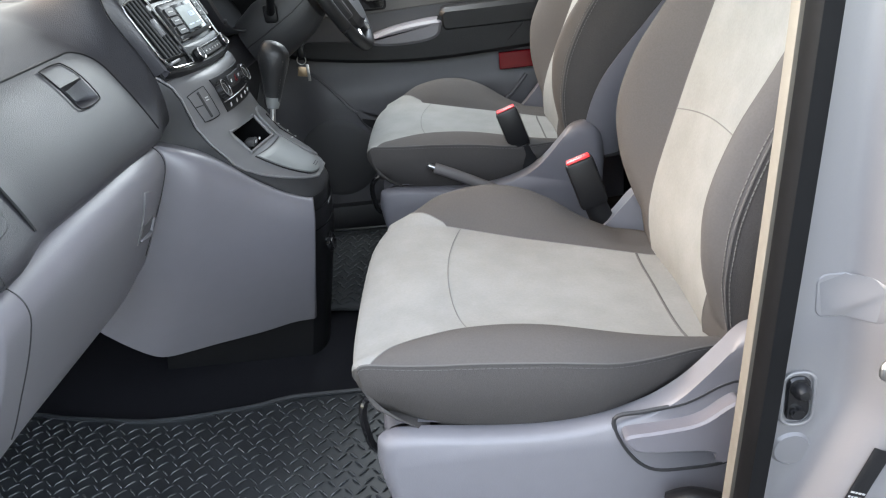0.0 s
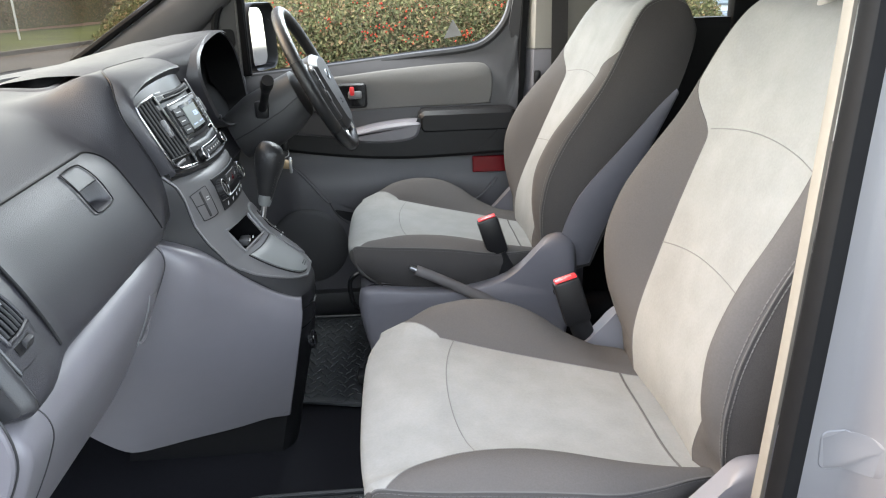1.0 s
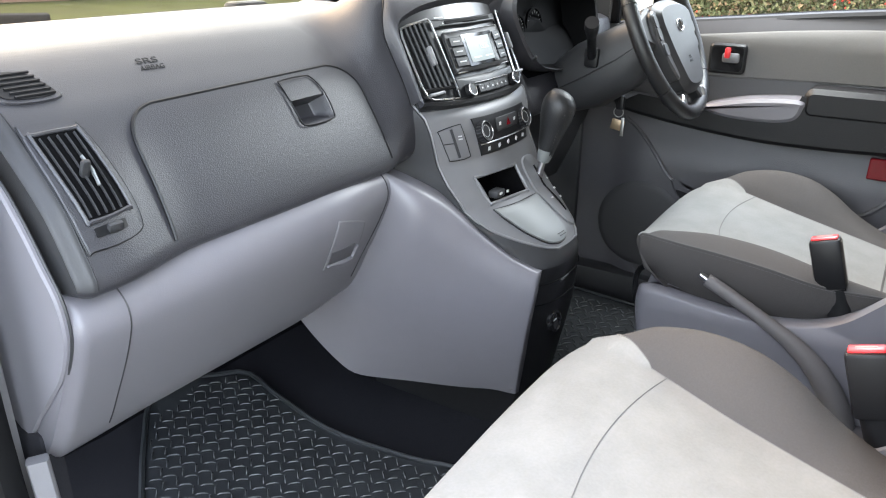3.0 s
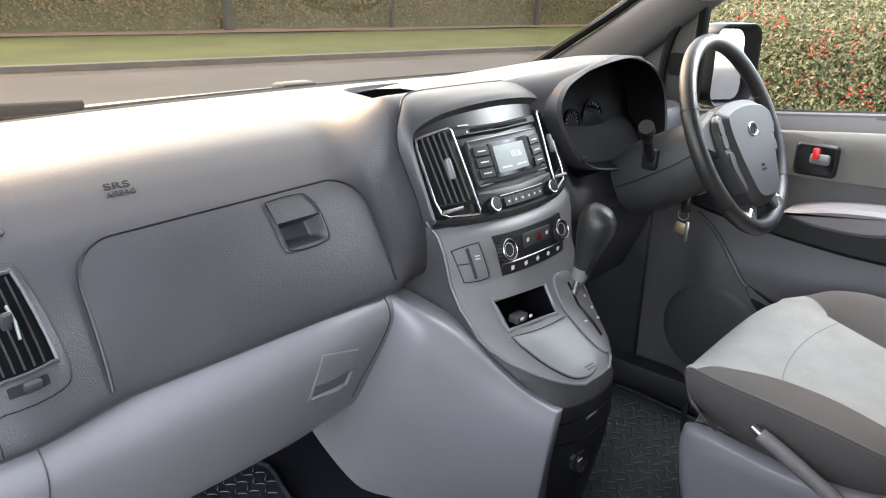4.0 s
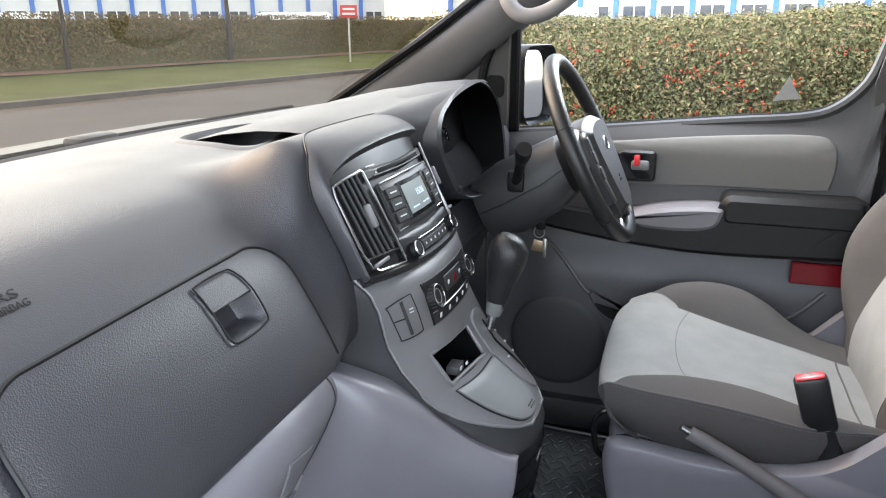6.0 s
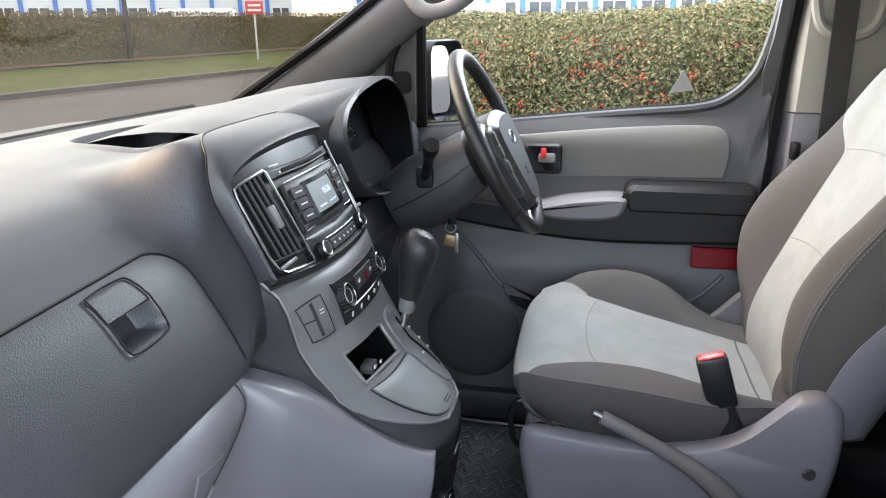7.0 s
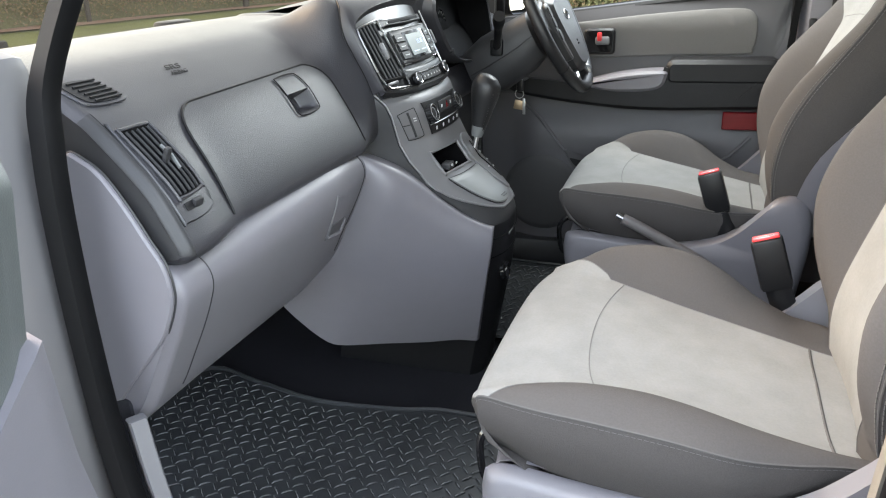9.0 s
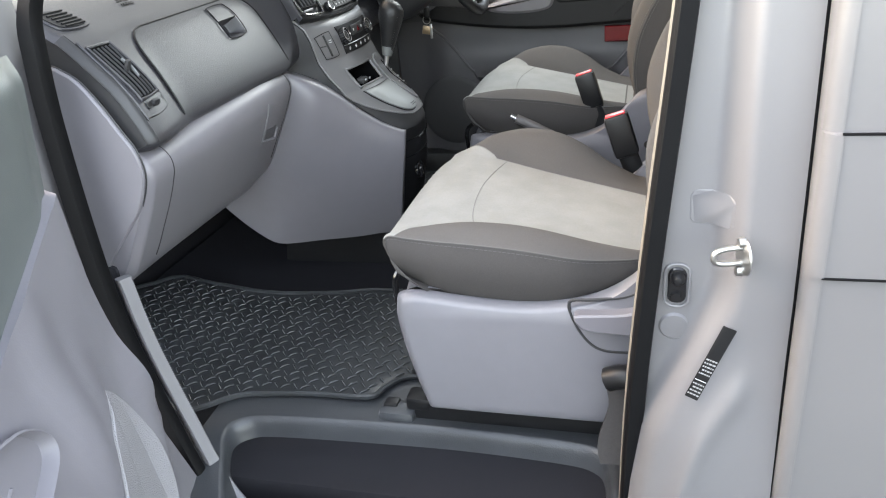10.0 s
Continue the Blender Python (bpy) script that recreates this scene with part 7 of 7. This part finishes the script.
# ---- floor mat with raised tread bars ----
MO = [(-0.595, 0.243), (-0.494, 0.305), (-0.43, 0.322), (-0.336, 0.332), (-0.21, 0.335), (-0.185, 0.372), (-0.150, 0.415), (-0.06, 0.43), (-0.02, 0.48), (-0.02, 0.74), (-0.31, 0.785), (-0.45, 0.757), (-0.644, 0.74), (-0.82, 0.775), (-0.97, 0.80), (-1.03, 0.62), (-0.92, 0.50), (-0.76, 0.375)]
matz = lambda x, y: 0.482 + max(0, -1.0 - x) * 0.75 + 0.004 * noise.noise((x * 5, y * 5, 2))
fmat = thing("floor_mat", (-0.35, 0.55, 0.48), "black rubber floor mat with raised tread bars", "floor mat")
mo = [(p.x, p.y) for p in spline([(a, b, 0) for a, b in MO], 4, True)]


def mat_sheet(poly, name_, parent):
    cu, cv = sum(p[0] for p in poly) / len(poly), sum(p[1] for p in poly) / len(poly)
    rings = []
    for s in [1.0] + steps(0.97, 0.05, 10):
        rings.append([Vector((cu + (x - cu) * s, cv + (y - cv) * s, matz(cu + (x - cu) * s, cv + (y - cv) * s) - (0.006 if s == 1.0 else 0))) for x, y in poly])
    part(name_, loft(rings, (False, True)), M_RUBMAT, parent, "ribbed rubber sheet")
    part("mat_edge", tube([(x, y, matz(x, y) + 0.001) for x, y in poly], 0.006, 6, True), M_RUBMAT, parent, "stitched rubber edge")


# tread bars paler than the sheet: highlights on the rubber put into their colour
M_TREAD = mat("highlit_rubber_tread", (0.075, 0.078, 0.081), 0.24, var=0.3, scale=30)


def tread_mesh():
    bm = tube([(-0.0115, 0, 0.0), (-0.006, 0, 0.0022), (0.006, 0, 0.0022), (0.0115, 0, 0.0)], [0.0007, 0.0018, 0.0018, 0.0007], 6)
    return finish("tread_bar", bm, M_TREAD)


mat_sheet(mo, "mat_sheet", fmat)
TREAD = tread_mesh()


def treads(poly, x0, x1, y0, y1, pitch, parent, limit):
    """Bars in alternating pairs over a stretch of the mat; the first ones are parts, the rest one joined mesh."""
    made, rest = 0, []
    nx, ny = int((x1 - x0) / pitch), int((y1 - y0) / pitch)
    for j in range(ny):
        for i in range(nx):
            x, y = x0 + i * pitch + (pitch / 2 if j % 2 else 0), y0 + j * pitch
            if not inside(x, y, poly) or not all(inside(x + a, y + b, poly) for a, b in ((0.014, 0), (-0.014, 0), (0, 0.014), (0, -0.014))):
                continue
            ang = 45 if (i + j) % 2 else -45
            slope = math.degrees(math.atan(0.75)) if x < -1.0 else 0
            m = pose(x, y, matz(x, y) + 0.0006, 0, 0, 0) @ pose(0, 0, 0, 0, slope, 0) @ pose(0, 0, 0, 0, 0, ang)
            if made < limit:
                ob = new("tread_bar", TREAD)
                ob.parent = parent
                ob.matrix_basis = Matrix.Translation(-ORIGIN[parent]) @ m
                made += 1
            else:
                rest.append(m)
    if rest:
        vs, fs, src = [], [], TREAD
        for m in rest:
            k = len(vs)
            vs += [m @ v.co for v in src.vertices]
            fs += [[k + q for q in p.vertices] for p in src.polygons]
        me = bpy.data.meshes.new("joined_tread")
        me.from_pydata([v - ORIGIN[parent] for v in vs], [], fs)
        me.materials.append(M_TREAD)
        me.shade_smooth()
        ob = new("joined_tread", me)
        ob.parent = parent
        tagged(ob, kind="stuff")


# driver's mat
dm_o = [(-0.62, 1.18), (-0.30, 1.15), (0.05, 1.13), (0.10, 1.60), (-0.30, 1.66), (-0.62, 1.64)]
dmat = thing("floor_mat", (-0.3, 1.4, 0.48), "black rubber driver's floor mat with raised tread bars", "floor mat")
dmo = [(p.x, p.y) for p in spline([(a, b, 0) for a, b in dm_o], 4, True)]
mat_sheet(dmo, "mat_sheet", dmat)
part("mat_stud", turned([(0.0001, 0.010), (0.010, 0.008), (0.012, 0.0)], (-0.135, 0.44, 0.482), (0, 0, 1), 14), M_BLACK, fmat)
# ---- outside ----
solo("ground", grid(lambda x, y: (x, y, -0.02), [-900, -60, -30, 0, 30, 60, 900], [-900, -60, -30, 0, 30, 60, 900]), M_ASPHALT, "grey asphalt ground reaching the horizon", "ground", "structure")


def kerb_x(y):
    return -14.2 + 0.20 * y


def along(y, d, z):
    return (kerb_x(y) - d, y, z)


solo("road", grid(lambda y, d: along(y, d, 0.0), steps(-60, 120, 40), [-8.0, -5, -2, 0.0]), M_ROAD, "grey asphalt road in front of the van", "road", "structure")
solo("kerb", loft([[along(y, 0.0, -0.02), along(y, 0.01, 0.11), along(y, 0.13, 0.125), along(y, 0.15, -0.02)] for y in steps(-60, 120, 60)]), M_KERB, "weathered stone kerb along the verge", "kerb", "structure")
solo("gutter_dirt", grid(lambda y, d: along(y, d, 0.006), steps(-60, 120, 60), [-0.55, -0.3, 0.0]), mat("gutter_gravel", (0.09, 0.075, 0.06), 0.95, var=0.4, scale=6, bump=0.8, bscale=30, stain=0.3, sscale=0.8, spec=0.1), "brown grit along the kerb", "soil", "structure")
solo("verge", grid(lambda y, d: along(y, 0.15 + d, 0.10 + 0.012 * d + 0.03 * noise.noise((y * 0.7, d * 0.7, 0))), steps(-60, 120, 160), steps(0, 6.5, 14)), M_GRASS, "mown green grass verge", "grass", "structure")
solo("leaf_litter_bed", grid(lambda y, d: along(y, d, 0.20 + 0.05 * noise.noise((y, d, 1))), steps(-60, 120, 120), steps(6.2, 9.0, 6)), M_MULCH, "brown leaf litter under the far hedge", "soil", "structure")


def leaves(n, place, size, seed):
    """Many small bent leaves at random places with random turns."""
    rng = np.random.default_rng(seed)
    c, nr = place(n, rng)
    a = rng.normal(size=(n, 3))
    a /= np.linalg.norm(a, axis=1)[:, None]
    nn = nr + 0.5 * rng.normal(size=(n, 3))
    nn /= np.linalg.norm(nn, axis=1)[:, None]
    t = np.cross(nn, a)
    t /= np.linalg.norm(t, axis=1)[:, None]
    b = np.cross(nn, t)
    s = (size * rng.uniform(0.6, 1.35, n))[:, None]
    v = np.empty((n, 4, 3))
    v[:, 0], v[:, 1], v[:, 2], v[:, 3] = c - t * s, c + b * s * 0.5 + nn * s * 0.15, c + t * s, c - b * s * 0.5 + nn * s * 0.15
    me = bpy.data.meshes.new("leaves")
    me.from_pydata(v.reshape(-1, 3).tolist(), [], np.arange(4 * n).reshape(n, 4).tolist())
    return me


# berry hedge beyond the driver's window
HX0, HX1, HY0, HTOP = -2.3, 2.30, 4.2, 1.51
hedge = thing("hedge", (0, HY0 + 0.8, 0), "clipped green hedge dotted with red berries", "hedge", kind="stuff")


def hedge_top(x):
    return HTOP * (1 - 0.45 * ease((HX0 + 0.9 - x) / 0.9) ** 2) * math.sqrt(max(0.05, 1 - max(0, (x - 1.80) / 0.50) ** 2.2)) + 0.03 * math.sin(x * 2.1)


def hedge_core(x, q):
    h = hedge_top(x) - 0.06
    pts = [(HY0 + 0.16, 0.0), (HY0 + 0.10, h * 0.5), (HY0 + 0.16, h * 0.9), (HY0 + 0.32, h), (HY0 + 1.5, h), (HY0 + 1.8, 0)]
    y, z = pts[int(q)]
    return (x, y + 0.5 * ease((HX0 + 1.2 - x) / 1.2) * (1 if q < 4 else -0.6) + 0.07 * noise.noise((x * 2, z * 2, 0)), z + 0.05 * noise.noise((x * 2, y * 3, 4)) * (z > 0))


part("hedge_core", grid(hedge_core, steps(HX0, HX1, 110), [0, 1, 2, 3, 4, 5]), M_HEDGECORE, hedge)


def hedge_place(n, rng):
    x = rng.uniform(HX0, HX1, n)
    f = rng.uniform(0, 1, n)
    top_ = np.array([hedge_top(q) for q in x])
    onface = f < 0.62
    z = np.where(onface, rng.uniform(0.35, 1, n) * top_, top_ + rng.normal(0, 0.025, n))
    lump = np.array([noise.noise((a * 1.8, b * 2.2, 3)) for a, b in zip(x, z)])
    yface = HY0 + 0.08 * lump + rng.normal(0, 0.05, n) + 0.20 * np.clip((z / top_ - 0.85) / 0.15, 0, 1) ** 2
    y = np.where(onface, yface, HY0 + 0.15 + rng.uniform(0, 1.5, n))
    z = z + np.where(onface, 0, 0.05 * lump)
    y = y + 0.5 * np.clip((HX0 + 1.2 - x) / 1.2, 0, 1)
    nr = np.where(onface[:, None], np.array([0, -1, 0.35]), np.array([0, -0.25, 1.0]))
    return np.stack([x, y, z], 1), nr


lm = leaves(140000, hedge_place, 0.0125, 3)
lm.materials.append(M_LEAF)
ob = new("hedge_leaves", lm)
ob.parent = hedge
ob.location = -ORIGIN[hedge]
tagged(ob, kind="stuff")


def berry_place(n, rng):
    k = n // 9
    cx, cz = rng.uniform(HX0 + 1, HX1 - 0.5, k), rng.uniform(0.6, 1.42, k)
    i = np.arange(n) % k
    x, z = cx[i] + rng.normal(0, 0.036, n), cz[i] + rng.normal(0, 0.028, n)
    y = np.full(n, HY0 - 0.07) + rng.normal(0, 0.02, n) + 0.06 * (z > 1.3)
    return np.stack([x, y, z], 1)


def berries(n, seed):
    rng = np.random.default_rng(seed)
    c = berry_place(n, rng)
    bm = bmesh.new()
    bmesh.ops.create_icosphere(bm, subdivisions=1, radius=0.0068)
    base = np.array([v.co[:] for v in bm.verts])
    tri_f = np.array([[v.index for v in f.verts] for f in bm.faces])
    bm.free()
    v = (c[:, None, :] + base[None] * rng.uniform(0.7, 1.2, (n, 1, 1))).reshape(-1, 3)
    f = (tri_f[None] + (np.arange(n) * len(base))[:, None, None]).reshape(-1, 3)
    me = bpy.data.meshes.new("berries")
    me.from_pydata(v.tolist(), [], f.tolist())
    return me


bmesh_ = berries(1300, 5)
bmesh_.materials.append(M_BERRY)
ob = new("berries", bmesh_)
ob.parent = hedge
ob.location = -ORIGIN[hedge]
tagged(ob, "clusters of red berries", kind="stuff")

# far hedge beyond the verge
fh = thing("hedge", (-20, 15, 0), "tall autumn hedge behind the grass verge", "hedge", kind="stuff")
FD = 7.4
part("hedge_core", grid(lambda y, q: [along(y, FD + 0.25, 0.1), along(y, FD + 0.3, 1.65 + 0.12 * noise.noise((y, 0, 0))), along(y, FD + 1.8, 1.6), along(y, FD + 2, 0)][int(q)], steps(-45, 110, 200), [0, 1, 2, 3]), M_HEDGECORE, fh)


def far_place(n, rng):
    y = rng.uniform(-30, 80, n)
    z = 0.25 + 1.60 * rng.uniform(0, 1, n) ** 0.75
    lump = np.array([noise.noise((a * 0.8, b * 0.9, 6)) for a, b in zip(y, z)])
    topz = np.array([1.78 + 0.10 * noise.noise((a * 0.6, 0, 2)) for a in y])
    z = np.minimum(z, topz + rng.normal(0, 0.05, n))
    d = FD + 0.1 - 0.15 * lump + rng.normal(0, 0.10, n)
    return np.stack([-14.2 + 0.20 * y - d, y, z], 1), np.tile(np.array([1, -0.2, 0.4]), (n, 1))


fm = leaves(60000, far_place, 0.055, 8)
fm.materials.append(M_LEAFFAR)
ob = new("hedge_leaves", fm)
ob.parent = fh
ob.location = -ORIGIN[fh]
tagged(ob, kind="stuff")
# bare trunks in and behind the far hedge
for i, (y, r, h) in enumerate(((12.5, 0.17, 5.5), (24.5, 0.12, 5.0), (3.0, 0.11, 5.0), (18.0, 0.08, 4.5))):
    x = kerb_x(y) - FD + 0.1
    tr_ = thing("tree", (x, y, 0), "bare dark tree trunk with thin limbs", "tree")
    part("trunk", tube(spline([(x, y, 0), (x + 0.03, y, 1.5), (x - 0.05, y + 0.05, 3), (x, y, h)], 4), [r * (1 - 0.06 * k) for k in range(13)], 10), M_BARK, tr_)
    for j in range(5):
        a = j * 1.3 + i
        z0 = 2.3 + j * 0.5
        part("limb", tube(spline([(x, y, z0), (x + 0.5 * math.cos(a), y + 0.5 * math.sin(a), z0 + 0.6), (x + 0.9 * math.cos(a + 0.3), y + 0.9 * math.sin(a + 0.3), z0 + 1.5)], 3), [0.05, 0.045, 0.04, 0.035, 0.03, 0.02, 0.01], 6), M_BARK, tr_)
# red sign on a post
sx, sy = -12.0, 25.2
sign = thing("sign", (sx, sy, 0.1), "red notice sign on a galvanised post", "sign")
part("post", tube([(sx, sy, 0.05), (sx, sy, 2.05)], 0.035, 10), M_STEEL, sign)
sgm = Matrix.Translation((sx + 0.03, sy - 0.05, 1.90)) @ pose(0, 0, 0, 0, 0, 26)
bm = rbox((0, 0, 0), (0.60, 0.02, 0.44), 0.008)
bmesh.ops.transform(bm, matrix=sgm, verts=bm.verts)
bd = part("board", bm, M_SIGN, sign, "red sign board with pale bars")
for dz, w in ((0.08, 0.42), (-0.08, 0.46)):
    bm = rbox((0, -0.012, dz), (w, 0.01, 0.07), 0.0)
    bmesh.ops.transform(bm, matrix=sgm, verts=bm.verts)
    part("print_bar", bm, M_WHITE, bd)


def parked_van(at, turn, size, label):
    L, W, H = size
    v = thing("parked_van", at, label, "van", "parked vans")
    m = Matrix.Translation(at) @ pose(0, 0, 0, 0, 0, turn)
    prof = [(-L / 2, 0.35), (-L / 2, 0.9), (-L / 2 + 0.5, 1.1), (-L / 2 + 1.15, H - 0.12), (-L / 2 + 1.5, H), (L / 2 - 0.1, H), (L / 2, H - 0.15), (L / 2, 0.35)]
    rings = [[m @ Vector((x, s * W / 2 * (1 if z < 1.1 else 0.93), z)) for x, z in prof] for s in (-1, -0.98, 0.98, 1)]
    part("body", loft(rings), M_WHITE, v, "white body")
    for s in (-1, 1):
        bm = plate([(-L / 2 + 0.75, 1.15), (-L / 2 + 1.2, H - 0.2), (-L / 2 + 1.9, H - 0.2), (-L / 2 + 1.9, 1.15)], lambda u, q, w: m @ Vector((u, s * (W / 2 * 0.955 + w), q)), 0.01)
        part("window", bm, M_WINDOWDARK, v, "dark side window")
        for x in (-L / 2 + 0.85, L / 2 - 0.9):
            part("wheel", turned([(0.0001, 0.1), (0.2, 0.1), (0.32, 0.08), (0.33, -0.1)], m @ Vector((x, s * (W / 2 - 0.05), 0.33)), m.to_3x3() @ Vector((0, s, 0)), 20), M_BLACK, v)
    return v


parked_van((-7.5, 39, 0), 10, (5.2, 1.95, 2.2), "white panel van parked beyond the hedge")
parked_van((-22.0, 38, 0), 20, (5.0, 1.9, 2.1), "white van parked far behind the hedge")
parked_van((-30.0, 26, 0), 60, (4.8, 1.9, 2.0), "white van parked behind the verge hedge")
parked_van((-30.0, 16, 0), 75, (4.6, 1.85, 1.9), "white van parked by the industrial unit")


def unit(name, x0, y0, turn, L, H, label):
    """A low industrial unit with cladding ribs, blue piers and windows."""
    b = thing(name, (x0, y0, 0), label, "building")
    m = Matrix.Translation((x0, y0, 0)) @ pose(0, 0, 0, 0, 0, turn)

    def bx(nm, c, s, material, parent=None, r=0.0):
        bm = rbox(c, s, r)
        bmesh.ops.transform(bm, matrix=m, verts=bm.verts)
        return part(nm, bm, material, parent or b, smooth=0)

    bx("wall", (0, 6, H / 2), (L, 12, H), M_CLAD)
    bx("roof", (0, 6, H + 0.15), (L + 0.6, 12.6, 0.3), M_BLUE)
    n = int(L / 2.2)
    for i in range(n):
        x = -L / 2 + 1.1 + i * 2.2
        bx("pier", (x - 1.0, -0.06, H / 2), (0.32, 0.14, H), M_BLUE)
        w = bx("window", (x + 0.1, -0.03, 1.55), (1.3, 0.10, 1.7), M_WINDOWDARK)
        bx("frame", (x + 0.1, -0.09, 1.55), (0.08, 0.04, 1.7), M_WHITE, w)
        bx("cladding_rib", (x + 0.1, -0.05, H - 0.8), (1.7, 0.10, 0.12), M_WHITE)
    return b


unit("industrial_unit", 4.0, 46, -8, 40, 6.0, "pale industrial unit with blue piers and windows")
unit("industrial_unit", -42.0, 46, 40, 44, 6.5, "blue and white industrial unit far ahead")
# ribbed shutter wall behind the rear window
sh = thing("shutter_building", (6, 9.5, 0), "pale corrugated metal shutter building", "building")
part("wall", rbox((7.0, 10.2, 2.2), (9.0, 0.3, 4.4), 0.0), M_CLAD, sh)
for i in range(22):
    part("corrugation", tube([(2.6, 10.0, 0.25 + i * 0.18), (5.4, 10.0, 0.25 + i * 0.18)], 0.05, 6), M_SHUTTER, sh)
    part("corrugation", tube([(5.5, 10.0, 0.25 + i * 0.18), (11.4, 10.0, 0.25 + i * 0.18)], 0.05, 6), M_CLAD, sh)
treads(mo, -1.0, 0.0, 0.24, 0.82, 0.0225, fmat, 300)
treads(dmo, -0.62, 0.10, 1.13, 1.66, 0.0225, dmat, 150)
